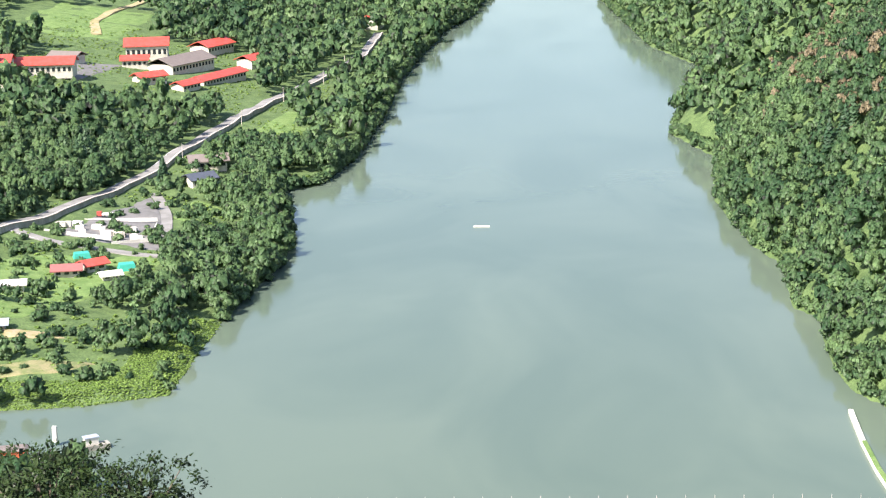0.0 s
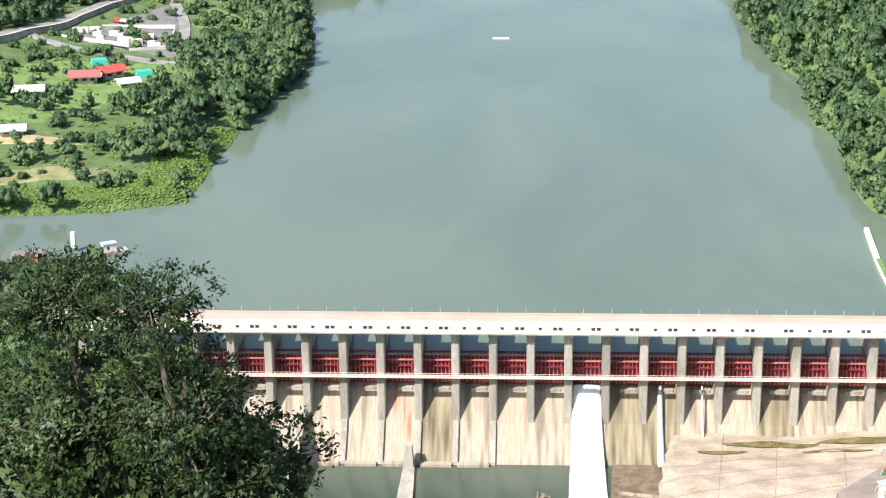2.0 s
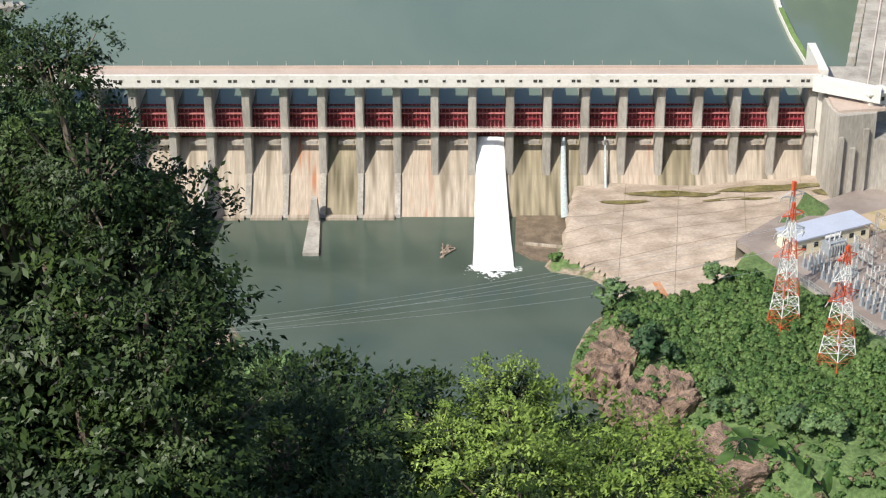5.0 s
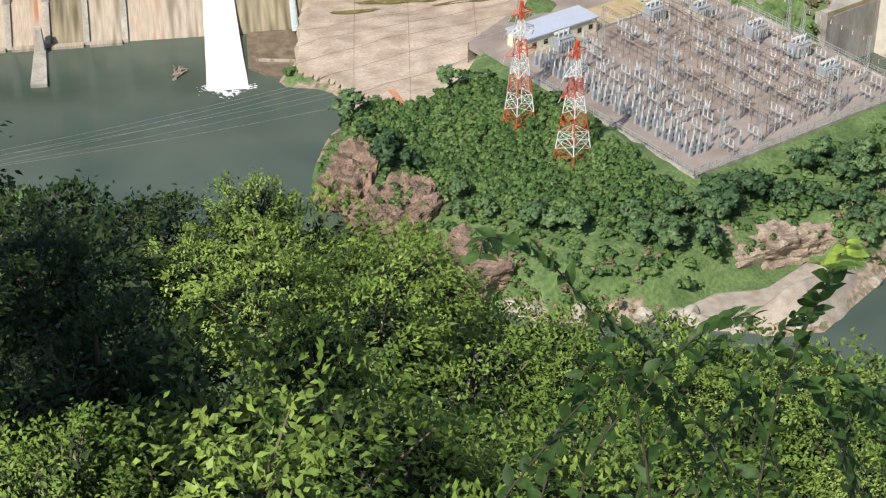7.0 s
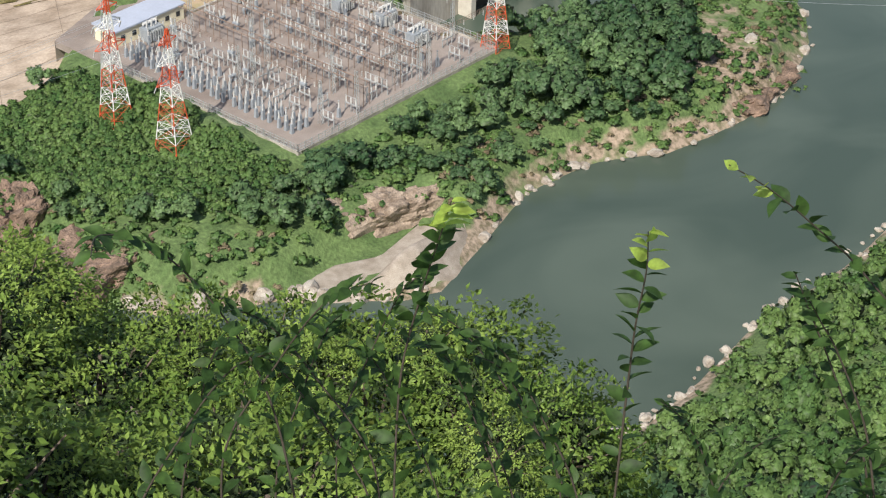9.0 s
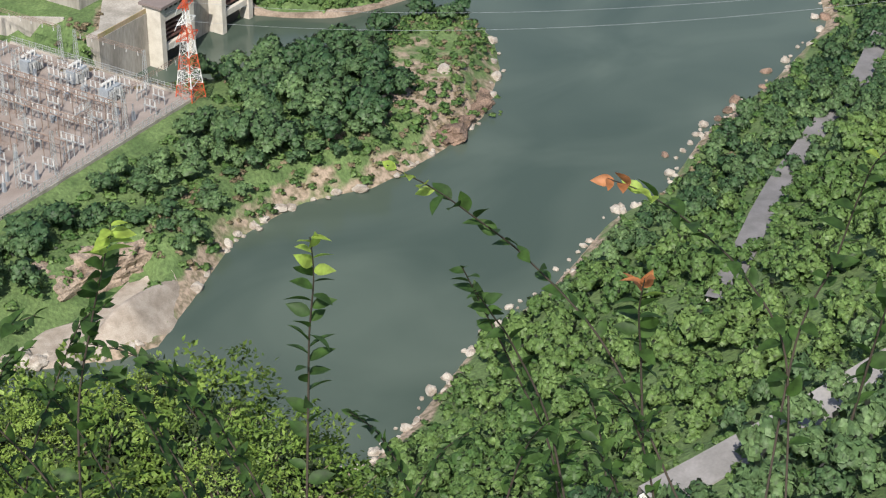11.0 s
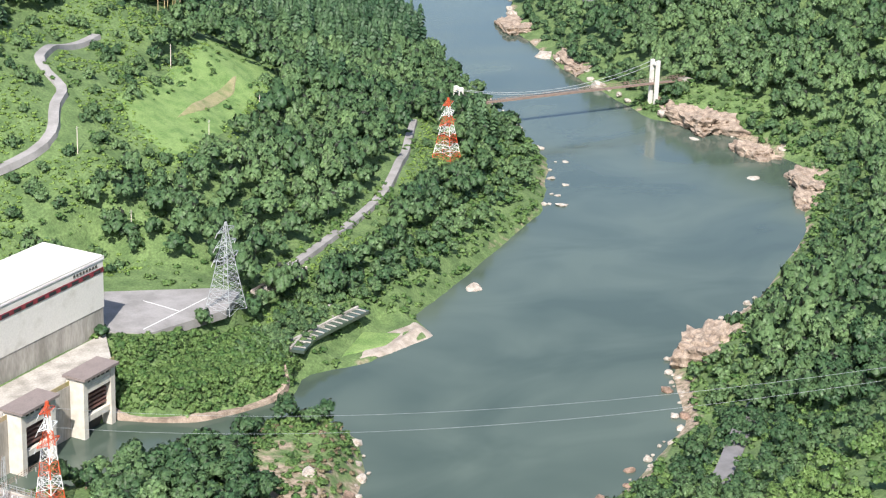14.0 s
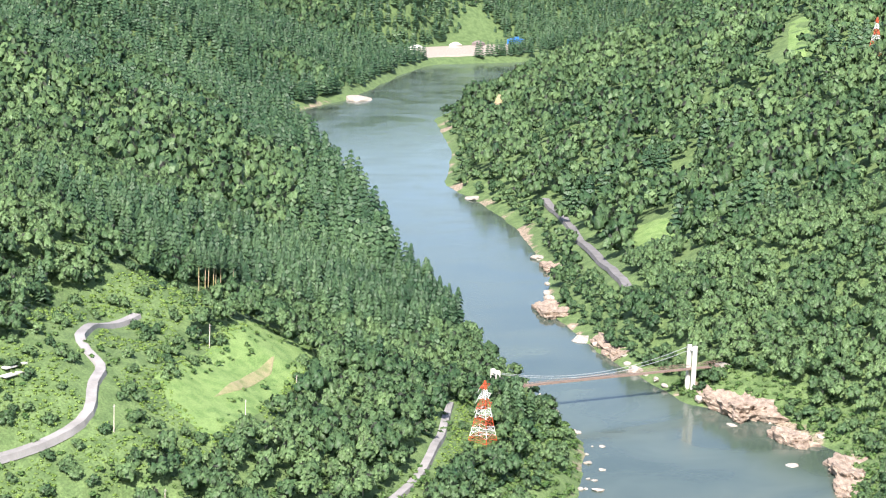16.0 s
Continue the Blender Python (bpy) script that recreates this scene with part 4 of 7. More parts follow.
MEADOW_CORE = [(355, 668), (405, 708), (452, 756), (466, 786), (440, 781), (396, 740), (354, 704)]
xs, ys = scatter(240, 540, 560, 830, 2.6)
ks = open_ground(xs, ys) & ~inside(xs, ys, MEADOW_CORE) & ~inside(xs, ys, FORECOURT) & (seg_dist(xs, ys, ROADS["meadow"][0]) > 4.5) & (seg_dist(xs, ys, ROADS["terrace"][0]) > 4) & (vnoise(xs, ys, 16.0) > -0.35) & ((ys > 612) | (xs > 335)) & (seg_dist(xs, ys, RIV_F) > 4)
scrub("meadow_growth", np.c_[xs, ys][ks], rng.uniform(0.6, 1.6, ks.sum()), M_REED, "tall grass and low growth on the terraces", "bush", 0.7)
k = open_ground(x, y) & ~inside(x, y, MEADOW_CORE) & (seg_dist(x, y, ROADS["meadow"][0]) > 6) & (seg_dist(x, y, ROADS["terrace"][0]) > 6) & (rng.uniform(0, 1, len(x)) < 0.19) & (y > 610)
scrub("meadow_bushes", np.c_[x, y][k], rng.uniform(2.0, 4.2, k.sum()), M_LEAF, "dark rounded bushes standing on the meadow", "near", 1.0)
x, y = scatter(-330, -110, 690, 1180, 5.0)
k = ~inside(x, y, LAKE_POLY) & (rng.uniform(0, 1, len(x)) < 0.17) & (y > 735) & (seg_dist(x, y, ROADS["left"][0]) > 8)
scrub("shore_bushes", np.c_[x, y][k], rng.uniform(1.2, 4.8, k.sum()), M_LEAF, "dark bushes and small trees on the lakeside", "mid", 1.1)
x, y = scatter(-420, -120, 735, 1760, 6.0)
k = ~inside(x, y, LAKE_POLY) & open_ground(x, y) & (vnoise(x, y, 22.0) > -0.1) & (seg_dist(x, y, ROADS["left"][0]) > 7) & (np.hypot(x + 222, (y - 1000) * 0.7) > 40)
scrub("lakeside_growth", np.c_[x, y][k], rng.uniform(0.8, 2.0, k.sum()), M_REED, "tall grass and garden growth on the lakeside", "bush", 0.7)
x, y = scatter(-330, -100, 695, 850, 1.5)
dl = seg_dist(x, y, RES_L)
k = ~inside(x, y, LAKE_POLY) & (dl < 26) & (dl > 0.3) & (y < 830)
scrub("reed_bed", np.c_[x, y][k], rng.uniform(0.9, 1.4, k.sum()), M_REED, "bright green reed bed along the shore", "bush", 0.55)
x, y = scatter(250, 338, 508, 566, 2.1)
k = inside(x, y, QUAY_SLOPE) & ~inside(x, y, RIVER_POLY) & ~inside(x, y, FORECOURT) & ~inside(x, y, DECK) & (seg_dist(x, y, RIV_F) > 2.6) & (np.hypot(x - 319, y - 561) > 6)
scrub("quay_scrub", np.c_[x, y][k], rng.uniform(1.2, 2.6, k.sum()) * (1 + 0.35 * vnoise(x, y, 9.0)[k]), M_SHRUB, "dense green scrub on the slope above the quay", "mid", 0.95)
# withered trees on the steep bank
x, y = 182 + rng.normal(0, 15, 130), 1130 + rng.normal(0, 85, 130)
R = rng.uniform(2.5, 4.5, 130)
plant("withered_trees", np.c_[x, y, ground_z(x, y) + 3], R, R * 1.5, BROAD["mid"], M_BROWN, "withered brownish trees among the hillside forest", "trees")
# overhanging trees along the reservoir's edge
for line, side in ((RES_R, 1), (RES_L, -1)):
    pts = []
    for (ax, ay), (bx, by) in zip(line[:-1], line[1:]):
        n = int(math.hypot(bx - ax, by - ay) / 4.5)
        for i in range(n):
            f = (i + rng.uniform(0, 1)) / n
            pts.append((ax + (bx - ax) * f + side * rng.uniform(0.5, 4), ay + (by - ay) * f))
    p = np.array(pts)
    r = np.hypot(p[:, 0], p[:, 1])
    k = (p[:, 1] > (660 if side > 0 else 835)) & (r < 2300)
    p = p[k]
    R = rng.uniform(2.6, 4.4, len(p)) * (1 + np.hypot(p[:, 0], p[:, 1]) / 3500)
    plant("shore_trees", np.c_[p, np.full(len(p), LAKE - 0.6)], R, R * rng.uniform(0.9, 1.4, len(p)), BROAD["mid"], M_LEAF, "trees overhanging the reservoir's edge", "trees")


# ---- ribbons: roads laid on the ground ----
def ribbon(name, line, width, material, label, category="road", lift=0.25, parent=None, offset=0.0, step=6.0, kind="structure", skirt=2.5):
    pts = []
    for (ax, ay), (bx, by) in zip(line[:-1], line[1:]):
        n = max(1, int(math.hypot(bx - ax, by - ay) / step))
        pts += [(ax + (bx - ax) * i / n, ay + (by - ay) * i / n) for i in range(n)]
    pts.append(line[-1])
    p = np.array(pts, float)
    for _ in range(3):
        p[1:-1] = (p[:-2] + 2 * p[1:-1] + p[2:]) / 4
    t = np.gradient(p, axis=0)
    t /= np.linalg.norm(t, axis=1)[:, None]
    nrm = np.c_[-t[:, 1], t[:, 0]]
    c = p + nrm * offset
    a, b = c + nrm * width / 2, c - nrm * width / 2
    z = np.maximum.reduce([ground_z(q[:, 0], q[:, 1]) for q in (a, b, p)])
    for _ in range(4):
        z[1:-1] = np.maximum(z[1:-1], (z[:-2] + 2 * z[1:-1] + z[2:]) / 4)
    z = z + lift
    n = len(p)
    V = np.concatenate([np.c_[a, z], np.c_[b, z], np.c_[a + nrm * 0.6, z - skirt], np.c_[b - nrm * 0.6, z - skirt]])
    F = []
    for i in range(n - 1):
        F += [(i, n + i, n + i + 1, i + 1), (2 * n + i, i, i + 1, 2 * n + i + 1), (n + i, 3 * n + i, 3 * n + i + 1, n + i + 1)]
    ob = new(name, mesh_from(name, V, F, material))
    if parent:
        ob.parent = parent
        return ob, c, z
    return tagged(ob, label, category, kind=kind), c, z


def road(line, width, material, label, marked=True, rail=False):
    lift = 2.0 if rail else 0.25
    ob, c, z = ribbon("road", line, width, material, label, lift=lift, skirt=2.5 + lift)
    if marked:
        for off in (-width / 2 + 0.45, width / 2 - 0.45):
            ribbon("edge_line", line, 0.28, M_LINE, "", parent=ob, offset=off, lift=lift + 0.012)
    if rail:
        rl = thing("guard_rail", "low pale guard rail along the lakeside road", "guard rail")
        ribbon("retaining_wall", line, 0.6, M_CONC, "", parent=ob, offset=-width / 2 - 0.25, lift=lift + 0.15, skirt=6.0)
        for off in (width / 2 + 0.4,):
            ribbon("rail", line, 0.25, M_PALE, "", parent=rl, offset=-off, lift=lift + 0.9, skirt=0.3)
    return ob


road(*ROADS["left"], M_ROADL, "sun-bleached two-lane asphalt road on the wooded bank", rail=True)
road(*ROADS["terrace"], M_ROADL, "narrow grey access road along the wooded terrace", marked=False)
road(*ROADS["meadow"], M_ROADL, "winding pale track through the meadow", marked=False)
road(*ROADS["bank"], M_ASPH, "asphalt road partly hidden by bankside trees")
road(*ROADS["hillside"], M_ROADL, "two-lane asphalt road with white edge lines on the hillside")
road(*ROADS["upper"], M_DIRT, "pale dirt track above the upper reach", marked=False)
road(*ROADS["far"], M_ASPH, "narrow asphalt road above the far river bank", marked=False)
road([(-372, 1880), (-385, 1800), (-390, 1730), (-372, 1660)], 9, M_DIRT, "reddish curving park path", marked=False)
road([(-280, 975), (-245, 955), (-210, 944), (-182, 936), (-198, 1030), (-217, 1095)], 6, M_ROADL, "grey access road round the depot")


def patch(name, poly, material, label, category, lift=0.35, n=14):
    """A levelled or planted patch that follows the ground."""
    c = np.mean(poly, axis=0)
    V, F = [], []
    m = 48
    per = [0] + list(np.cumsum([math.dist(poly[i], poly[(i + 1) % len(poly)]) for i in range(len(poly))]))
    for j in range(m):
        s = per[-1] * j / m
        i = int(np.searchsorted(per, s, side="right") - 1)
        f = (s - per[i]) / (per[i + 1] - per[i])
        p = np.array(poly[i]) * (1 - f) + np.array(poly[(i + 1) % len(poly)]) * f
        for k in range(n + 1):
            q = c + (p - c) * k / n * (1 + 0.05 * math.sin(j * 1.7) * (k == n))
            V.append(q)
    V = np.array(V)
    z = ground_z(V[:, 0], V[:, 1]) + lift
    z[n::n + 1] -= lift + 0.3
    for j in range(m):
        for k in range(n):
            a, b = j * (n + 1) + k, ((j + 1) % m) * (n + 1) + k
            F.append((a, a + 1, b + 1, b))
    return tagged(new(name, mesh_from(name, np.c_[V, z], F, material, smooth=True)), label, category, kind="structure")


patch("meadow", [(350, 660), (406, 704), (461, 758), (480, 800), (444, 794), (395, 745), (345, 705)], M_MEADOW, "bright mown meadow on the hillside", "meadow")
patch("bare_earth", [(374, 701), (392, 710), (424, 736), (432, 748), (405, 728)], M_DRYGRASS, "dry tan strip in the meadow", "earth", 0.55)
patch("meadow", [(-450, 1640), (-350, 1640), (-345, 1800), (-440, 1830)], M_MEADOW, "bright park lawn", "lawn")
patch("meadow", [(835, 935), (855, 935), (900, 1010), (888, 1030), (855, 995)], M_MEADOW, "bright grassy clearing above the far road", "clearing")
patch("meadow", [(1180, 1185), (1200, 1180), (1350, 1325), (1335, 1340)], M_MEADOW, "bright mown strip under the hill's power line", "clearing")
patch("meadow", [(-290, 810), (-226, 812), (-205, 850), (-180, 900), (-185, 943), (-236, 928), (-275, 905)], M_MEADOW, "bright grass below the depot", "lawn")
patch("meadow", [(-176, 1168), (-195, 1227), (-172, 1390), (-152, 1378), (-150, 1267)], M_MEADOW, "bright rough grass between road and lake", "grass")
patch("meadow", [(-176, 1000), (-170, 1060), (-190, 1080), (-196, 1030)], M_MEADOW, "bright grass beside the depot road", "grass")
patch("bare_earth", [(-290, 788), (-215, 785), (-198, 789), (-205, 796), (-285, 800)], M_DIRT, "tan dirt track beside the shore", "earth", 0.5)
patch("bare_earth", [(-250, 735), (-190, 745), (-178, 760), (-240, 757)], M_DRYGRASS, "dry tan grass behind the reeds", "earth", 0.5)
patch("asphalt_yard", [(-250, 972), (-205, 955), (-185, 945), (-200, 1030), (-216, 1080)], M_ASPH, "grey asphalt depot yard", "yard", 0.45)
patch("asphalt_yard", [(-380, 1400), (-335, 1420), (-320, 1530), (-370, 1520)], M_ASPH, "grey asphalt forecourt", "yard", 0.45)
patch("gravel_bar", [(110, 376), (127, 386), (141, 386), (160, 400), (166, 386), (157, 370), (142, 367), (122, 370)], M_SAND, "pale gravel bar at the river bend", "gravel", 0.3)
bm = bmesh.new()
prism(bm, [(86.2, 513.2), (159, 550.6), (150, 556), (128, 548.5), (102, 531)], 5, 12.1)
tagged(bm_obj("gravel_road", bm, M_GRAVEL), "tan gravel access road between dam apron and switchyard", "road", kind="structure")
patch("sandbar", [(356, 531), (384, 530), (396, 538), (396, 550), (372, 546)], M_SAND, "pale sandy bar with a green middle", "sand", 0.25)
patch("meadow", [(352, 536), (372, 536), (384, 543), (372, 552)], M_MEADOW, "bright grass on the sandbar", "grass", 0.5)
patch("gravel_bar", [(1625, 2405), (1800, 2425), (1950, 2545), (1930, 2590), (1735, 2560)], M_SAND, "pale construction ground at the far bend", "gravel", 1.5)
bm = bmesh.new()
prism(bm, FORECOURT, 15, 18.3)
tagged(bm_obj("asphalt_yard", bm, M_ROADL), "asphalt forecourt beside the powerhouse", "yard", kind="structure")
for a, b in (((284, 557), (318, 573)), ((303, 566), (297, 582))):
    ang = math.degrees(math.atan2(b[1] - a[1], b[0] - a[0]))
    tagged(box_part("painted_line", None, M_LINE, ((a[0] + b[0]) / 2, (a[1] + b[1]) / 2, 18.32, math.dist(a, b), 0.35, 0.03, ang), label="white painted line on the forecourt asphalt"), category="road marking", kind="structure")


# ---- rocks ----
def rock_mesh(seed, flat=0.7):
    r = random.Random(seed)
    bm = bmesh.new()
    bmesh.ops.create_icosphere(bm, subdivisions=2, radius=1.0)
    o = Vector((r.uniform(0, 50), r.uniform(0, 50), r.uniform(0, 50)))
    for v in bm.verts:
        n = v.co.normalized()
        k = 1 + 0.45 * noise.noise(n * 1.3 + o) + 0.18 * noise.noise(n * 3.5 + o)
        v.co = Vector((n.x * k, n.y * k * 0.8, n.z * k * flat))
    me = bpy.data.meshes.new("rock")
    bm.to_mesh(me)
    bm.free()
    return me


ROCKS = [rock_mesh(i) for i in range(6)]
for _m in ROCKS:
    _m.materials.append(M_BOULDER)
DARKROCKS = [rock_mesh(20 + i, 0.6) for i in range(3)]
for _m in DARKROCKS:
    _m.materials.append(M_ROCK)
_rk = random.Random(3)


def rock(x, y, s, z=0.0, dark=False, flat=1.0, label="pale water-worn boulder at the river's edge"):
    ob = new("boulder", _rk.choice(DARKROCKS if dark else ROCKS))
    ob.matrix_world = pose(x, y, z, _rk.uniform(-12, 12), _rk.uniform(-12, 12), _rk.uniform(0, 360)) @ Matrix.Diagonal((s, s, s * flat, 1))
    return tagged(ob, "dark rounded boulder standing in the river" if dark else label, "rock", "river boulders")


def along(line, a, b):
    """Places on a stretch of a shore between two of its corners."""
    seg = line[a:b + 1]
    i = _rk.randrange(len(seg) - 1)
    f = _rk.random()
    return seg[i][0] * (1 - f) + seg[i + 1][0] * f, seg[i][1] * (1 - f) + seg[i + 1][1] * f


for _i in range(210):
    x, y = along(RIV_N, 10, 23)
    rock(x + _rk.uniform(-3, 3.5), y + _rk.uniform(-3.5, 3), _rk.choice((0.5, 0.7, 0.9, 1.2, 1.7)), _rk.uniform(-0.1, 0.5))
for _i in range(60):
    x, y = along(RIV_F, 14, 22)
    rock(x + _rk.uniform(-4, 2), y + _rk.uniform(-1, 4), _rk.choice((0.8, 1.2, 1.8, 2.4)), _rk.uniform(0, 0.8), flat=0.7)
for _i in range(30):
    x, y = along(RIV_F, 7, 13)
    rock(x + _rk.uniform(-2, 3), y + _rk.uniform(-1, 4), _rk.choice((1.0, 1.8, 2.6)), _rk.uniform(0, 2.0))
for _i in range(34):
    x, y = along(RIV_F, 36, 38)
    rock(x + _rk.uniform(-4, 4), y + _rk.uniform(-4, 4), _rk.choice((0.8, 1.2, 2.0)), 0.1, flat=0.6)
for _i in range(16):
    x, y = along(RIV_N, 25, 30)
    rock(x + _rk.uniform(-1, 8), y + _rk.uniform(-3, 3), _rk.choice((2.0, 3.0, 4.5)), _rk.uniform(0, 4), label="pinkish bleached rock outcrop on the bank")
for x, y, s in ((358, 398, 2.6), (352, 395, 2.0), (346, 392, 1.6), (380, 410, 1.8), (372, 402, 1.5), (424, 432, 2.6), (197, 308, 1.6), (318, 382, 1.4), (434, 452, 2.4)):
    rock(x, y, s, 0.2, dark=True)
for x, y, s in ((437, 570, 4.2), (538, 638, 3.2), (559, 661, 2.0), (668, 690, 3.0), (645, 624, 3.4), (583, 691, 1.8), (545, 650, 1.6), (1270, 2010, 22), (690, 1000, 8), (770, 1180, 9), (715, 870, 8), (850, 1090, 9), (960, 1330, 10)):
    rock(x, y, s, 0.1, flat=0.3, label="low pale rock shelf in the water")


def outcrop(name, cx, cy, cz, sx, sy, sz, rz, seed, material, label):
    """A broken cliff: a displaced block with ledges."""
    bm = bmesh.new()
    bmesh.ops.create_icosphere(bm, subdivisions=5, radius=1.0)
    o = Vector((seed * 7.1, seed * 3.3, seed))
    for v in bm.verts:
        n = v.co.copy()
        n = Vector((max(-0.75, min(0.75, n.x)), max(-0.75, min(0.75, n.y)), max(-0.8, min(0.7, n.z)))) * 1.3
        p = Vector((n.x * sx, n.y * sy, n.z * sz))
        flute = Vector((p.x * 0.45, p.y * 0.45, p.z * 0.1))
        k = 0.34 * noise.noise(p * 0.09 + o) + 0.22 * noise.noise(p * 0.28 + o) + 0.2 * abs(noise.noise(flute + o)) + 0.1 * abs(noise.noise(p * 0.9 + o)) - 0.08
        ledge = 0.03 * math.sin(p.z * 2.4 + 4 * noise.noise(p * 0.1 + o))
        v.co = p * (1 + k + ledge)
    ob = bm_obj(name, bm, material)
    ob.matrix_world = pose(cx, cy, cz, 0, 0, rz)
    return tagged(ob, label, "rock face")


outcrop("cliff", 46, 451, 1.5, 12, 8, 10, 60, 1, M_ROCK, "reddish brown cliff above the plunge pool")
outcrop("cliff", 56, 430, 1, 12, 9, 10.5, 40, 2, M_ROCK, "reddish brown cliff above the plunge pool")
outcrop("cliff", 72, 402, 0.5, 15, 10, 9, 20, 3, M_ROCK, "broken rusty-brown cliff over the gorge")
outcrop("cliff", 100, 393, 0, 14, 8, 6, 5, 4, M_ROCK, "overgrown brown rock slope above the gorge")
outcrop("cliff", 150, 402, 0.5, 19, 7, 9, 10, 5, M_PALEROCK, "pale pinkish fluted rock face beside the gravel bar")
outcrop("cliff", 278, 434, -1.5, 17, 8, 5.0, 35, 6, M_ROCK, "pinkish bare rock slope of the river point")
outcrop("cliff", 470, 468, -1, 16, 9, 10, 30, 8, M_PALEROCK, "large bleached rock outcrop on the bank")
outcrop("cliff", 690, 712, -2, 26, 12, 10, 75, 9, M_PALEROCK, "bare pinkish rock under the bridge tower")
outcrop("cliff", 662, 600, -2, 18, 10, 7, 60, 10, M_PALEROCK, "bare tan rock on the outer bend")
outcrop("cliff", 715, 840, -2, 24, 10, 7, 72, 11, M_PALEROCK, "bare tan rock along the upper reach")
outcrop("cliff", -66, 462, -1, 14, 9, 6, 120, 12, M_PALEROCK, "sunlit pale rock beside the plunge pool")
outcrop("cliff", -82, 495, -1, 12, 9, 7, 80, 13, M_PALEROCK, "sunlit pale rock beside the plunge pool")
outcrop("cliff", 676, 655, -2, 13, 8, 7, 80, 14, M_PALEROCK, "bare tan rock on the outer bend")
outcrop("cliff", 640, 580, -2, 13, 8, 6, 45, 15, M_PALEROCK, "bare tan rock on the outer bend")
outcrop("cliff", 745, 940, -2, 20, 9, 6, 68, 16, M_PALEROCK, "bare tan rock along the upper reach")
outcrop("cliff", 835, 1052, -2, 18, 9, 6, 60, 17, M_PALEROCK, "bare tan rock along the upper reach")
rock(282, 446, 2.6, 10, dark=False, flat=0.5, label="grey flat-topped boulder on the spur")

for cx, cy, cz, sx, sy, n in ((46, 451, 11, 9, 6, 26), (56, 430, 12, 9, 6, 26), (72, 402, 10, 11, 7, 30), (150, 403, 9, 15, 5, 34), (278, 434, 3.5, 13, 6, 30), (100, 393, 6, 10, 6, 24)):
    px, py = cx + rng.normal(0, sx * 0.6, n), cy + rng.normal(0, sy * 0.7, n)
    rr = rng.uniform(0.7, 1.9, n)
    plant("ledge_growth", np.c_[px, py, cz - 1.6 - 0.05 * (px - cx) ** 2 / sx * 2 + rng.uniform(-1.5, 0.3, n)], rr, rr * 0.9, BROAD["bush"], M_SHRUB if n % 4 else M_BROWN, "low growth clinging to the rock ledges", "scrub")

# ---- concrete apron below the right-hand bays ----
apron = thing("apron", "tan weathered concrete and rock apron below the dam", "apron")
_ap = APRON
_gx, _gy = np.meshgrid(np.arange(28, 134, 1.5), np.arange(474, 570, 1.5))
_in = inside(_gx, _gy, _ap)
_az = apron_z(_gx, _gy) * np.where(_in, 1, 1)
_ids = np.arange(_gx.size).reshape(_gx.shape)
_qq = np.stack([_ids[:-1, :-1], _ids[:-1, 1:], _ids[1:, 1:], _ids[1:, :-1]], -1).reshape(-1, 4)
_keep = _in.ravel()[_qq].all(1)
_edge = ~(_in & np.roll(_in, 1, 0) & np.roll(_in, -1, 0) & np.roll(_in, 1, 1) & np.roll(_in, -1, 1))
_az = np.where(_edge, _az - 2.5, _az)
_sl = new("slope", mesh_from("slope", np.c_[_gx.ravel(), _gy.ravel(), _az.ravel()], _qq[_keep], mat("tan_apron_concrete", (0.42, 0.345, 0.275), 0.9, 0.2, 6, 9, 0.5, second=(0.29, 0.23, 0.175), stretch=(0.7, 1.3, 1)), smooth=True))
_sl.parent = apron


def drape(bm, a, b, wide, lift=0.06):
    """A narrow strip laid on the apron from a to b."""
    n = int(math.dist(a, b)) + 1
    d = (Vector(b) - Vector(a)).normalized()
    w = Vector((-d.y, d.x)) * wide / 2
    last = None
    for k in range(n + 1):
        p = Vector(a).lerp(Vector(b), k / n)
        if not inside(np.array([p.x]), np.array([p.y]), APRON)[0]:
            last = None
            continue
        row = [bm.verts.new((q.x, q.y, float(apron_z(np.array(q.x), np.array(q.y))) + lift)) for q in (p + w, p - w)]
        if last:
            bm.faces.new((last[0], last[1], row[1], row[0]))
        last = row


_jm = mat("dark_joint_stain", (0.25, 0.195, 0.15), 0.9, 0.3, 2, 6, 0.2)
for _v in (505, 516, 525, 533, 541):
    bm = bmesh.new()
    drape(bm, (30, _v - 3.5), (126, _v + 20), 0.22)
    part("joint", bm, _jm, apron)
for _u in (58, 75, 96, 114):
    bm = bmesh.new()
    drape(bm, (_u, 566), (_u - 8, 500), 0.18, 0.08)
    part("joint", bm, _jm, apron)
bm = bmesh.new()
drape(bm, (62, 506), (67, 486), 2.2, 0.1)
part("rust_stain", bm, mat("orange_rust_streak", (0.42, 0.17, 0.07), 0.9, 0.3, 2, 6, 0.2, second=(0.4, 0.27, 0.18)), apron, "orange rust streak")
_gp = mat("algae_puddle", (0.1, 0.09, 0.03), 0.25, 0.3, 4, 5, 0.1, second=(0.2, 0.17, 0.07))
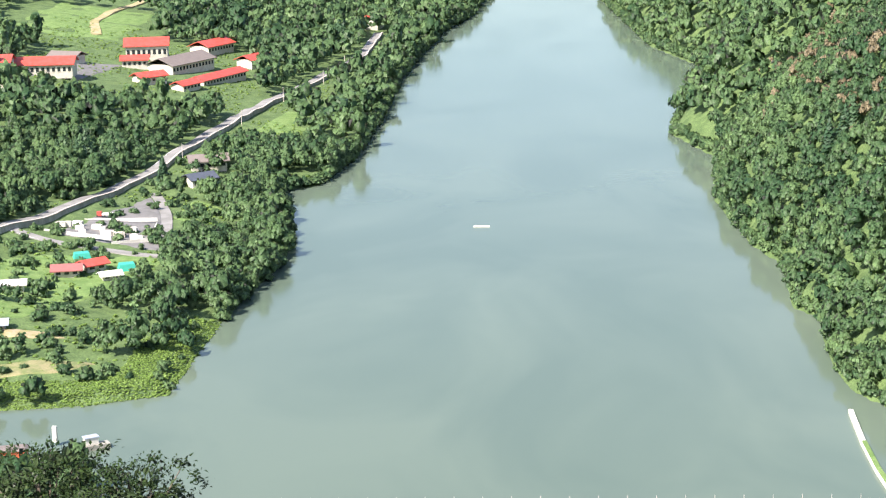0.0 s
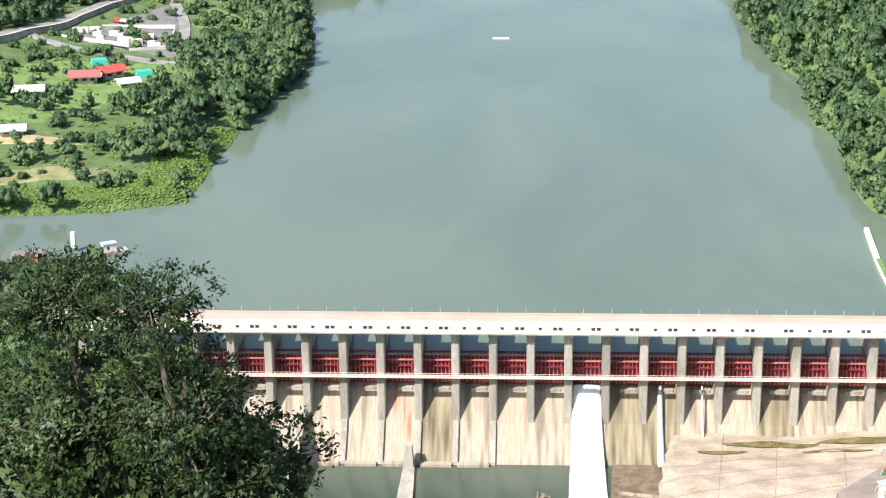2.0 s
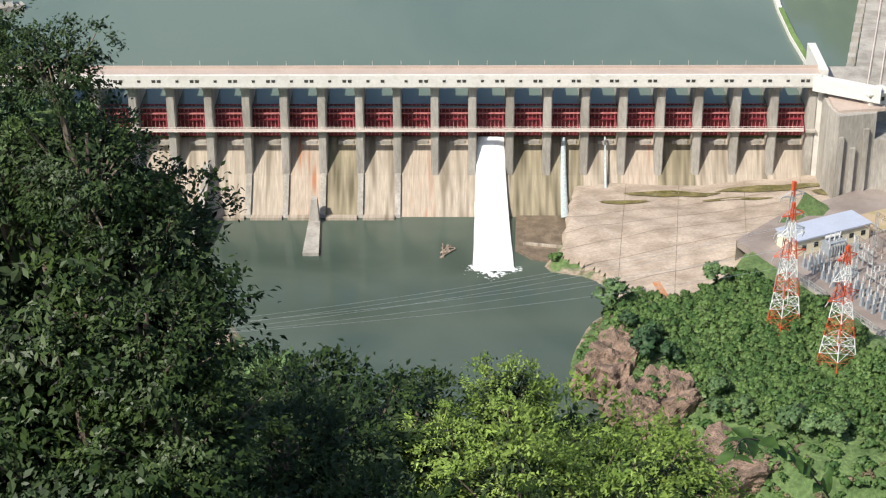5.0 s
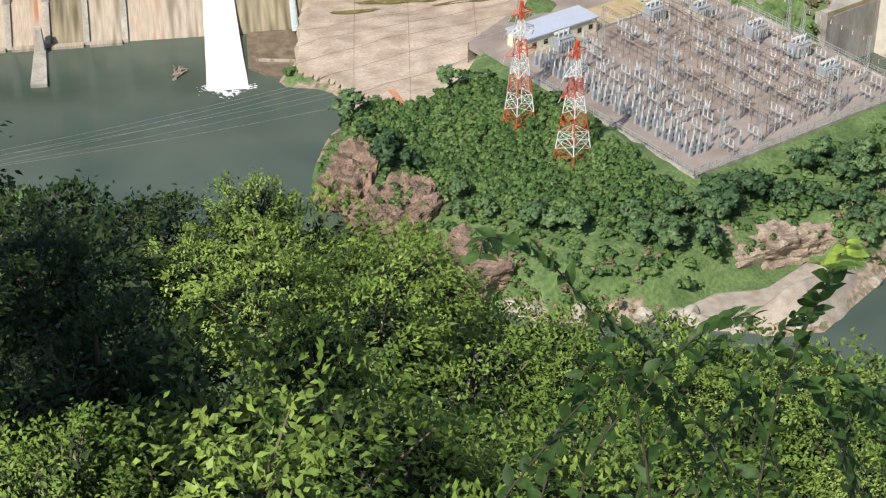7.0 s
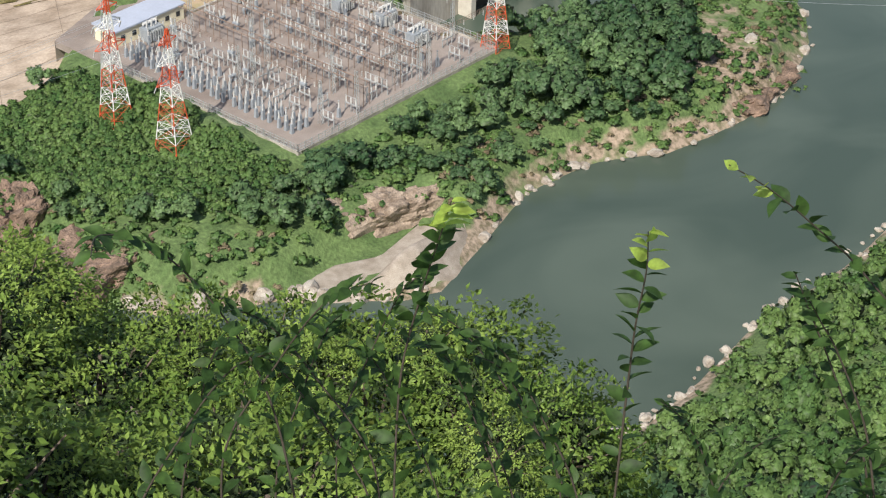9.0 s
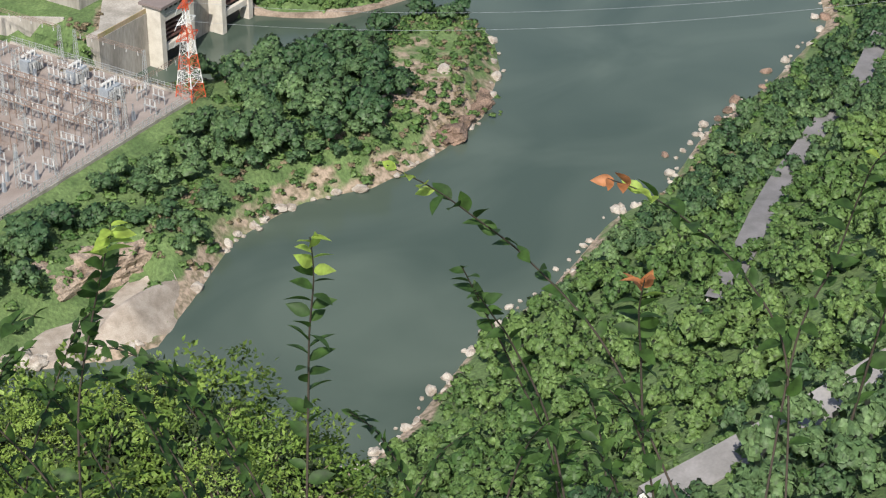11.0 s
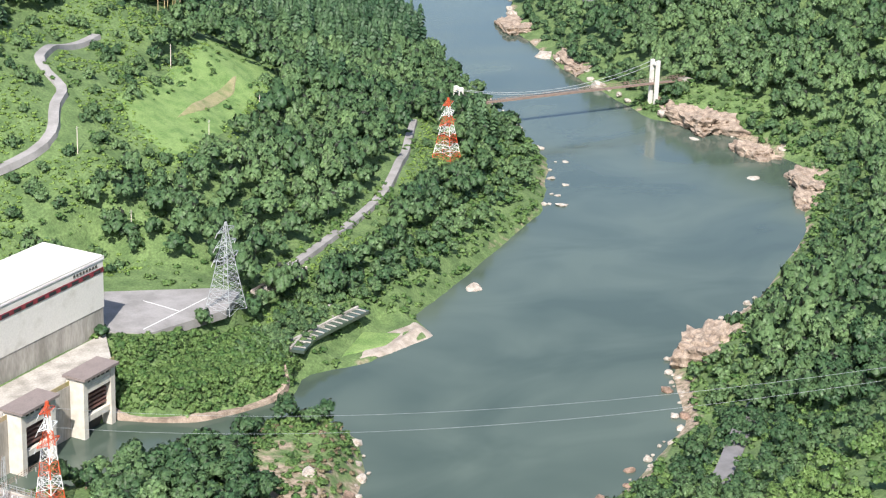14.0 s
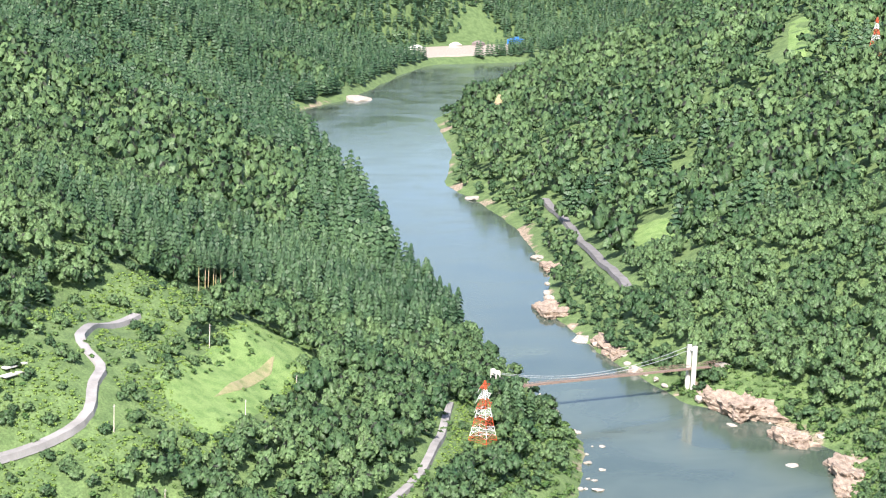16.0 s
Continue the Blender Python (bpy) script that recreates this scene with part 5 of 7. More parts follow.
for i, (x, y, sx, sy) in enumerate(((72, 556, 30, 4.0), (104, 558, 34, 4.6), (56, 550, 16, 2.4), (122, 553, 12, 6), (92, 551, 22, 1.8))):
    bm = bmesh.new()
    bmesh.ops.create_circle(bm, cap_ends=True, segments=28, radius=1)
    for v in bm.verts:
        k = 1 + 0.3 * noise.noise(Vector((v.co.x * 2 + i * 5, v.co.y * 2, 0)))
        v.co = Vector((x + v.co.x * sx / 2 * k, y + v.co.y * sy / 2 * k, 0))
        v.co.z = float(apron_z(np.array(v.co.x), np.array(v.co.y))) + 0.3
    part("algae_pool", bm, _gp, apron, "brown-green shallow puddle")

wet = thing("wet_slab", "brown wet concrete slab beside the falling water", "slab")
bm = bmesh.new()
prism(bm, [(22, 556), (41, 556), (40, 536), (33, 522), (26, 524), (21, 530)], -2, 0.35)
part("slab", bm, mat("wet_brown_concrete", (0.13, 0.1, 0.07), 0.35, 0.3, 3, 6, 0.3, second=(0.22, 0.17, 0.12)), wet)
box_part("step", wet, M_SPILL, (31, 533, 0.5, 15, 1.2, 0.8, -12), (39.5, 546, 1.2, 1.6, 20, 2.4, 4))
# ---- small works in the plunge pool ----
ramp = thing("concrete_ramp", "narrow sloping concrete slab running into the pool", "ramp")
bm = bmesh.new()
prism(bm, [(-44.5, 527), (-39.5, 527), (-40.5, 553), (-44, 553)], -1.5, 1.1)
part("slab", bm, M_CONC, ramp)
box_part("block", ramp, M_CONC, (-42.2, 552, 4.0, 3.2, 5, 8, 0, 0.6))
bm = bmesh.new()
for i in range(14):
    a = i * 0.8
    add_bar(bm, (-1 + math.cos(a) * 1.2, 529 + math.sin(a * 1.3) * 4, 0.2), (0.5 + math.cos(a * 2) * 2, 531 + math.sin(a) * 3.5, 0.7), 0.28, 5, 0.12)
tagged(bm_obj("driftwood", bm, M_PALEROCK), "pale tangled driftwood floating in the pool", "driftwood")
for i, (x, y, sx, sy) in enumerate(((14.2, 517, 10, 3.0), (14, 514, 5, 4), (8.5, 519, 4, 2.5), (20, 518, 4.5, 2.5))):
    bm = bmesh.new()
    bmesh.ops.create_grid(bm, x_segments=70, y_segments=70, size=1)
    dead = []
    for v in bm.verts:
        r = v.co.xy.length
        k = noise.noise(Vector((v.co.x * 4 + i * 3, v.co.y * 4, 0.3))) + 0.7 * noise.noise(Vector((v.co.x * 13 + i * 3, v.co.y * 13, 0.3))) + 0.6 - r * 1.25
        if k < 0:
            dead.append(v)
        v.co = Vector((x + v.co.x * sx, y + v.co.y * sy, 0.06 + 0.25 * max(0, k)))
    bmesh.ops.delete(bm, geom=dead, context="VERTS")
    tagged(bm_obj("foam", bm, M_FOAM), "white foam patch on the pool", "foam", kind="stuff")

# ---- right-hand abutment: blocks, hut, walls, intake ----
ab = thing("abutment", "grey weathered concrete abutment at the dam's end", "abutment")
bm = bmesh.new()
prism(bm, [(119, 556), (121, 547), (133, 550), (137, 566), (137, 590), (119, 590)], 4, 37.8)
part("block", bm, M_CONC, ab)
bm = bmesh.new()
prism(bm, [(133, 550), (147, 548), (152, 566), (150, 590), (137, 590), (137, 566)], 4, 29)
part("lower_block", bm, M_CONC, ab)
bm = bmesh.new()
prism(bm, [(120, 555), (121, 550), (136, 552), (137, 566), (120, 566)], 37.6, 38.6)
part("platform", bm, M_DECK, ab)
box_part("wing_wall", ab, M_CONC, (175, 569, 15, 56, 5, 24), (163, 560, 12, 24, 3, 20, -20))
for i, (x, h) in enumerate(((122, 27), (126, 23), (130, 29))):
    box_part("pilaster", ab, M_CONC, (x, 546.6 + (x - 121) * 0.25, 4 + h / 2, 1.6, 1.4, h))
bm = bmesh.new()
prism(bm, [(115, 562.9), (134, 552), (135, 555), (118, 565)], 40, 44.5)
part("parapet", bm, M_WHITE, ab, "white parapet turning off the crest")
for a, b, z0, z1 in (((137, 548), (160, 512), 6, 24), ((147, 548), (190, 520), 8, 30)):
    d = Vector((b[0] - a[0], b[1] - a[1]))
    n = Vector((-d.y, d.x)).normalized() * 1.2
    bm = bmesh.new()
    prism(bm, [a, b, (b[0] + n.x, b[1] + n.y), (a[0] + n.x, a[1] + n.y)], z0 - 4, z1 * 0.62)
    part("retaining_wall", bm, M_CONC, ab)
hut = thing("gatekeeper_hut", "small white gabled hut on the dam abutment", "hut")
box_part("wall", hut, M_WHITE, (133.5, 557, 40.0, 6, 4.4, 4.4, 20))
bm = bmesh.new()
prism(bm, [(-4.3, -3.2), (4.3, -3.2), (4.3, 3.2), (-4.3, 3.2)], 0, 0.5)
add_box(bm, 0, 0, 1.0, 8, 3.2, 1.0, 0, 0.7)
o = part("roof", bm, M_WHITE, hut)
o.matrix_world = pose(133.5, 557, 42.2, 0, 0, 20)
for dx in (-1.6, 1.4):
    box_part("window", hut, M_GLASSY, (133.5 + dx * 0.94 + 0.75, 554.9 + dx * 0.34, 40.4, 1.1, 0.2, 1.3, 20))
intake = thing("intake_wall", "broad concrete intake wall with stepped buttresses", "wall")
bm = bmesh.new()
prism(bm, [(128, 566), (140, 564), (172, 690), (160, 694)], 24, 37.5)
part("deck", bm, M_CONC, intake)
for i in range(12):
    f = i / 12
    box_part("buttress", intake, M_CONC, (127.4 + 30 * f, 572 + 118 * f, 33, 2.4, 4.0, 9, -14))
bm = bmesh.new()
for off in (4, 8):
    add_bar(bm, (129 + off, 567, 37.9), (161 + off, 692, 37.9), 0.25)
part("kerb", bm, M_PALE, intake)
boom = thing("log_boom", "narrow curved guide wall with a grassy top", "guide wall")
_bl = [(122.5, 572), (122, 602), (120.5, 632), (120.5, 660), (122, 697)]
ribbon("wall", _bl, 1.6, M_WHITE, "", parent=boom, lift=-20)
bm = bmesh.new()
for (ax, ay), (bx, by) in zip(_bl[:-1], _bl[1:]):
    prism(bm, [(ax - 0.9, ay), (ax + 0.9, ay), (bx + 0.9, by), (bx - 0.9, by)], LAKE - 2, LAKE + 1.6)
part("wall_body", bm, M_WHITE, boom)
bm = bmesh.new()
for (ax, ay), (bx, by) in zip(_bl[:-2], _bl[1:-1]):
    prism(bm, [(ax - 0.6, ay), (ax + 1.0, ay), (bx + 1.0, by), (bx - 0.6, by)], LAKE + 1.6, LAKE + 2.1)
part("grass_top", bm, M_MEADOW, boom, "bright green grass strip")
tagged(box_part("float", None, M_WHITE, (-24, 1022, LAKE + 0.2, 9, 1.2, 0.9), (-27, 1022, LAKE + 0.5, 1, 1.3, 0.8), label="white floating marker bar on the reservoir"), category="float")
bank = thing("boat_landing", "boat landing with orange sheds beside the reservoir", "landing")
for b in ((-192, 640, 32.5, 60, 12, 3, 12), (-160, 664, 32.3, 12, 4, 2, 30)):
    box_part("quay", bank, M_CONC, b)
M_ORANGE = mat("orange_sheet_steel", (0.5, 0.13, 0.06), 0.6, 0.15, 2, 5)
for b in ((-186, 647, 35.6, 12, 6, 4, 12), (-200, 640, 36.1, 10, 6, 5, 12)):
    box_part("shed", bank, M_ORANGE, b)
    box_part("shed_roof", bank, M_GREYROOF, (b[0], b[1], b[2] + b[5] / 2 + 0.35, b[3] + 0.8, 7, 0.7, 12, 0.8))
box_part("cabin", bank, M_WHITE, (-161, 665, 34.4, 5, 3, 2.6, 30))
box_part("cabin_roof", bank, M_BLUEROOF, (-161, 665, 35.9, 5.6, 3.6, 0.4, 30))
box_part("post", bank, M_WHITE, (-175, 668, 36, 1.6, 1.6, 6, 0))


# ---- trees on the viewer's own slope: trunks, limbs and single leaves ----
def leafy_crown(n_tw, per, leaf, spread, seed, droop=0.3):
    """Leaves of one crown, unit radius, set in sprays round twig tips."""
    g = np.random.default_rng(seed)
    d = unit(g.normal(0, 1, (n_tw, 3)))
    d[:, 2] = np.abs(d[:, 2]) * 1.2 - 0.45
    d = unit(d)
    rad = g.uniform(0.55, 1.0, (n_tw, 1)) * (1 + 0.22 * np.sin(d[:, :1] * 5 + seed) * np.cos(d[:, 1:2] * 4))
    tips = d * rad * np.array([1, 1, 0.95])
    c = np.repeat(tips, per, 0) + g.normal(0, spread, (n_tw * per, 3)) * np.array([1, 1, 0.55])
    out = unit(np.repeat(d, per, 0) * 0.7 + g.normal(0, 0.55, c.shape) + np.array([0, 0, -droop]))
    up = unit(np.array([0, 0, 1.0]) + g.normal(0, 0.45, c.shape))
    side = unit(np.cross(out, up))
    nn = np.cross(side, out)
    s = leaf * g.uniform(0.65, 1.25, (len(c), 1))
    tip = c + out * s * 2 - nn * s * 0.25
    v = np.stack([c, c + out * s * 0.9 + side * s * 0.48 + nn * s * 0.12, tip, c + out * s * 0.9 - side * s * 0.48 + nn * s * 0.12], 1)
    spray = unit(c - np.repeat(tips * 0.8, per, 0))
    nrm = unit(np.repeat(d, per, 0) * 0.45 + spray * 0.3 + nn * 0.55)
    return v.reshape(-1, 3), np.arange(len(v) * 4).reshape(-1, 4), np.repeat(np.repeat(g.uniform(0, 1, n_tw) * 0.7 + 0.15, per), 4), tips, np.repeat(nrm, 4, 0)


def near_tree_kind(seed, n_tw, per, leaf, material, label, group, droop=0.3):
    """A tree with its crown's middle at the origin; trunk and limbs run down from it."""
    v, f, t, tips, nr = leafy_crown(n_tw, per, leaf, 0.075, seed, droop)
    root = thing("tree", label, "tree", group)
    c = new("crown", mesh_from("crown", v, f, material, t, nrm=nr))
    c.parent = root
    bm = bmesh.new()
    rr = random.Random(seed)
    for i in range(26):
        p = tips[rr.randrange(len(tips))]
        m = Vector((p[0] * 0.35, p[1] * 0.35, p[2] * 0.3 - 0.25))
        add_bar(bm, (0, 0, -0.8 + 0.5 * rr.random()), m, 0.035, 5, 0.02)
        add_bar(bm, m, Vector(p) * 0.95, 0.02, 4, 0.006)
    part("limb", bm, M_BARK, root)
    bm = bmesh.new()
    add_bar(bm, (0, 0, -3.2), (0.05, 0.02, -1.2), 0.075, 7, 0.06)
    add_bar(bm, (0.05, 0.02, -1.2), (0, 0, 0.5), 0.06, 7, 0.02)
    part("trunk", bm, M_BARK, root)
    # inner leaves coloured dark, so gaps in the crown look shaded
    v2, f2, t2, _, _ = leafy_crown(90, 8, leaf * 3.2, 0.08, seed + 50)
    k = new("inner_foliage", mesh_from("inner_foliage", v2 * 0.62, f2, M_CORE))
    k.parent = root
    return root


KINDS = [near_tree_kind(1, 150, 28, 0.039, M_NEAR, "leafy broad-leaved tree on the slope below the viewpoint", "slope trees"),
         near_tree_kind(2, 160, 26, 0.037, M_NEAR, "leafy broad-leaved tree on the slope below the viewpoint", "slope trees"),
         near_tree_kind(3, 130, 30, 0.041, M_NEAR, "dense bushy tree on the slope below the viewpoint", "slope trees", 0.1),
         near_tree_kind(4, 150, 32, 0.034, M_NEAR, "chestnut-like tree with long drooping leaves", "slope trees", 0.6),
         near_tree_kind(5, 105, 42, 0.034, M_SHADE, "broad tree beside the viewpoint, shade put into its leaf colour", "dark slope trees"),
         near_tree_kind(6, 90, 44, 0.036, M_SHADE, "broad tree beside the viewpoint, shade put into its leaf colour", "dark slope trees")]
_used = set()
_nr = random.Random(8)
ROWS_R = [(30, 5.6, 2.6), (40, 4.2, 3.0), (52, 2.7, 3.4), (68, 1.2, 3.8), (88, 0.0, 4.2), (118, -0.9, 5.0)]


def put_tree(az, r, top, R, kind=None):
    x, y = r * math.sin(radians(az)), r * math.cos(radians(az))
    k = _nr.randrange(3) if kind is None else kind
    h = R * _nr.uniform(0.95, 1.25)
    m = pose(x, y, top - h, _nr.uniform(-8, 8), _nr.uniform(-8, 8), _nr.uniform(0, 360))
    R *= 1.12
    if k in _used:
        o = copy_thing(KINDS[k], m)
    else:
        o = KINDS[k]
        o.matrix_basis = m
        _used.add(k)
    o.scale = (R, R, h)


for r, drop, R0 in ROWS_R:
    az = -6.0 if r < 100 else -5.0
    end = 31 if r < 60 else 29
    while az < end:
        R = R0 * _nr.choice((0.6, 0.8, 1.0, 1.25, 1.45))
        half = math.degrees(R * 0.8 / r)
        lim = min(float(brow(a)) for a in (az - half * 0.5, az, az + half * 0.5))
        el = lim - drop - _nr.uniform(0, 2.2 if r < 80 else 0.6)
        top = 265 + r * math.tan(radians(el))
        x, y = r * math.sin(radians(az)), r * math.cos(radians(az))
        if top - gz(x, y) > R * 0.7 and el > -44:
            # kinds 4 and 5, with shade in the leaf colour, go to the left
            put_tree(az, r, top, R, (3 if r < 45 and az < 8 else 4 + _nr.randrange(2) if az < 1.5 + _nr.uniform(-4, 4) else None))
        az += math.degrees(R * (1.3 if r < 80 else 1.1) / r)
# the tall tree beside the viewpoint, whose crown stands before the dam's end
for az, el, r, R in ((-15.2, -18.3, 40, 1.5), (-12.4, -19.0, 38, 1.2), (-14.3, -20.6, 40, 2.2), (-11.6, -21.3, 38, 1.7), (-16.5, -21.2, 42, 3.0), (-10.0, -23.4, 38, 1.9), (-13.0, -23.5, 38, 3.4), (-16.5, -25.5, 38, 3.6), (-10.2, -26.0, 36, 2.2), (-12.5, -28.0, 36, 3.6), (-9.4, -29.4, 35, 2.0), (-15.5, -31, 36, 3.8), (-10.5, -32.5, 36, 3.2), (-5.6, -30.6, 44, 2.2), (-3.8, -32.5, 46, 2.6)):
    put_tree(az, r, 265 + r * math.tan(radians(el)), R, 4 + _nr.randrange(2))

# ---- leafy shoots within arm's reach of the railing ----
def leaf_shape(name, material):
    """One pointed leaf, one unit long, folded along its midrib."""
    w = [(0.0, 0.0), (0.12, 0.14), (0.3, 0.245), (0.5, 0.26), (0.7, 0.19), (0.88, 0.08), (1.0, 0.0)]
    V, F = [], []
    for i, (u, h) in enumerate(w):
        bend = -0.22 * u * u
        V += [(u, -h, bend + h * 0.35), (u, 0, bend), (u, h, bend + h * 0.35)]
    for i in range(len(w) - 1):
        a, b = i * 3, i * 3 + 3
        F += [(a, b, b + 1, a + 1), (a + 1, b + 1, b + 2, a + 2)]
    return mesh_from(name, V, F, material, np.full(len(V), 0.5), smooth=True)


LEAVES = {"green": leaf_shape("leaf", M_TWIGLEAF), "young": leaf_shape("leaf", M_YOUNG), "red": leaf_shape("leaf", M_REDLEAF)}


def sight(az, el, r, late):
    k = (0.085, -0.055, 264.93) if late else (0, 0, 265)
    return Vector((k[0] + r * math.cos(radians(el)) * math.sin(radians(az)), k[1] + r * math.cos(radians(el)) * math.cos(radians(az)), k[2] + r * math.sin(radians(el))))


def shoot(path, r, leaves, length, late=True, tip="young", group="leafy shoots", big=0):
    pts = [sight(a, e, r + 0.12 * i, late) for i, (a, e) in enumerate(path)]
    fine = []
    n = 10
    for i in range(len(pts) - 1):
        p0, p1, p2, p3 = pts[max(i - 1, 0)], pts[i], pts[i + 1], pts[min(i + 2, len(pts) - 1)]
        for j in range(n):
            t = j / n
            fine.append(0.5 * ((2 * p1) + (p2 - p0) * t + (2 * p0 - 5 * p1 + 4 * p2 - p3) * t * t + (3 * p1 - p0 - 3 * p2 + p3) * t ** 3))
    fine.append(pts[-1])
    root = thing("leafy_shoot", "thin leafy shoot with " + {"young": "pale yellow-green", "red": "reddish", "green": "dark green"}[tip] + " young leaves", "branch", group)
    bm = bmesh.new()
    rings = []
    for i, p in enumerate(fine):
        d = (fine[min(i + 1, len(fine) - 1)] - fine[max(i - 1, 0)]).normalized()
        qm = d.to_track_quat("Z", "Y").to_matrix()
        rad = 0.0011 + 0.0017 * i / (len(fine) - 1)
        rings.append([bm.verts.new(p + qm @ Vector((rad * math.cos(k * 1.2566), rad * math.sin(k * 1.2566), 0))) for k in range(5)])
    for a, b in zip(rings[:-1], rings[1:]):
        for k in range(5):
            bm.faces.new((a[k], a[(k + 1) % 5], b[(k + 1) % 5], b[k])).smooth = True
    part("stem", bm, M_STEM, root)
    leaves = int(leaves * 0.95)
    length *= 0.8
    for i in range(leaves):
        s = 0.01 + 0.92 * (i / leaves) ** 0.9
        q = s * (len(fine) - 1)
        k = min(int(q), len(fine) - 2)
        p = fine[k].lerp(fine[k + 1], q - k)
        along_ = (fine[k] - fine[k + 1]).normalized()
        side = along_.cross(Vector((0, 0, 1))).normalized() * (1 if i % 2 else -1)
        d = (along_ * 0.55 + side * 0.8 + Vector((_nr.uniform(-0.6, 0.6), _nr.uniform(-0.6, 0.6), _nr.uniform(-0.5, 0.6)))).normalized()
        up = (Vector((0, 0, 1)) + Vector((_nr.uniform(-1.0, 1.0), _nr.uniform(-1.0, 1.0), 0))).normalized()
        y = up.cross(d).normalized()
        z = d.cross(y)
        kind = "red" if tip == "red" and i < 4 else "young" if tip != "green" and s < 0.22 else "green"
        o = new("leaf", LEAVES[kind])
        o.parent = root
        L = length * _nr.uniform(0.75, 1.1) * (0.75 + 0.3 * min(1, s * 4))
        m = Matrix((d, y, z)).transposed().to_4x4()
        o.matrix_basis = Matrix.Translation(p) @ m @ Matrix.Diagonal((L, L, L, 1))
    return root


shoot([(30.1, -28.5), (31.7, -29.2), (33.4, -30.2), (35.1, -31.3), (38.0, -33.8), (41, -38)], 3.4, 30, 0.062)
shoot([(27.4, -30.6), (27.5, -31.8), (27.3, -33.5), (27.2, -35.5), (27.0, -39)], 3.2, 34, 0.06)
shoot([(37.6, -28.7), (39.0, -29.1), (40.6, -29.9), (42.5, -31.2), (44.3, -33.5), (45, -38)], 3.4, 34, 0.065, tip="red")
shoot([(33.2, -32.2), (33.8, -32.9), (34.6, -33.8), (36, -36), (37, -39)], 3.3, 18, 0.05, tip="green")
shoot([(39.1, -31.6), (39.0, -32.6), (39.2, -34), (39.6, -37)], 3.2, 24, 0.06, tip="red")
shoot([(48.5, -25.9), (46.6, -27.2), (46.0, -28.6), (45.5, -30.6), (44.6, -33), (44.2, -38)], 3.4, 28, 0.062, tip="red")
shoot([(47.5, -31.0), (47.2, -32.6), (46.8, -35)], 2.9, 16, 0.06, tip="green")
shoot([(10.0, -32.3), (10.4, -31.7), (12.2, -32.2), (14.3, -34.2), (16.0, -37), (17, -41)], 3.3, 36, 0.062, late=False, tip="green")
shoot([(22.6, -31.1), (22.2, -32.2), (21.6, -33.8), (20.8, -36.5), (20.5, -41)], 3.4, 40, 0.066, late=False)
shoot([(34.7, -32.5), (35.4, -33.6), (36.6, -35.4), (38.2, -38), (39, -42)], 3.5, 34, 0.06, late=False, tip="green")
for _i in range(13):
    a = _nr.uniform(12.5, 25)
    e = _nr.uniform(-36.0, -33.0) - (1.2 if a > 23 else 0)
    b = a + _nr.choice((-1, 1)) * _nr.uniform(2, 6)
    shoot([(a, e), (a * 0.72 + b * 0.28, e - 0.5), (a * 0.4 + b * 0.6, e - 2.2), (b, e - 5), (b, e - 9)], _nr.uniform(3.0, 4.4), 46, 0.058, late=False, tip="green")
for _i in range(9):
    a = _nr.uniform(30.5, 42)
    e = _nr.uniform(-38.5, -35.3)
    b = a + _nr.choice((-1, 1)) * _nr.uniform(1.5, 4)
    shoot([(a, e), (a * 0.7 + b * 0.3, e - 0.7), (a * 0.4 + b * 0.6, e - 2.4), (b, e - 6)], _nr.uniform(3.0, 4.2), 30, 0.05, late=False, tip="green")


# ---- transmission towers ----
def lattice_tower(x, y, z, h, base, banded, label, arms=3, turn=25, tip=True):
    root = thing("transmission_tower", label, "pylon", "transmission towers")
    root.matrix_basis = pose(x, y, z - 0.5, 0, 0, turn)
    n = 7
    wd = lambda f: base * (1 - f) ** 1.15 * 0.5 + 0.55 * (1 - f) + 0.25
    for i in range(n):
        f0, f1 = i / n, (i + 1) / n
        m = (M_RED if i % 2 == 0 else M_TWHITE) if banded else M_GALV
        a, b, z0, z1 = wd(f0), wd(f1), h * f0, h * f1
        mid, k = (z0 + z1) / 2, (a + b) / 2
        c = [(-1, -1), (1, -1), (1, 1), (-1, 1)]
        for j in range(4):
            (u, v), (p, q) = c[j], c[(j + 1) % 4]
            bars = [("leg", (u * a, v * a, z0), (u * b, v * b, z1), 0.15),
                    ("brace", (u * a, v * a, z0), (p * k, q * k, mid), 0.065), ("brace", (p * a, q * a, z0), (u * k, v * k, mid), 0.065),
                    ("brace", (u * k, v * k, mid), (p * b, q * b, z1), 0.065), ("brace", (p * k, q * k, mid), (u * b, v * b, z1), 0.065),
                    ("strut", (u * b, v * b, z1), (p * b, q * b, z1), 0.065), ("strut", (u * k, v * k, mid), (p * k, q * k, mid), 0.05)]
            for nm, p0, p1, rad in bars:
                bm = bmesh.new()
                add_bar(bm, p0, p1, rad)
                part(nm, bm, m, root)
    for i in range(arms):
        f = 0.6 + 0.3 * i / max(1, arms - 1)
        L = max(base, 6.0) * (0.62 - 0.06 * i)
        m = (M_RED if int(f * n) % 2 == 0 else M_TWHITE) if banded else M_GALV
        for s in (-1, 1):
            w = wd(f)
            bm = bmesh.new()
            for v in (-w, w):
                add_bar(bm, (s * w, v, h * f), (s * (w + L), 0, h * f + 0.3), 0.12)
                add_bar(bm, (s * w, v, h * f + 1.8), (s * (w + L), 0, h * f + 0.4), 0.1)
            arm = part("cross_arm", bm, m, root)
            bm = bmesh.new()
            add_bar(bm, (s * (w + L), 0, h * f + 0.3), (s * (w + L), 0.9, h * f - 1.6), 0.14, 6)
            part("insulator", bm, M_PORC, arm)
    return root


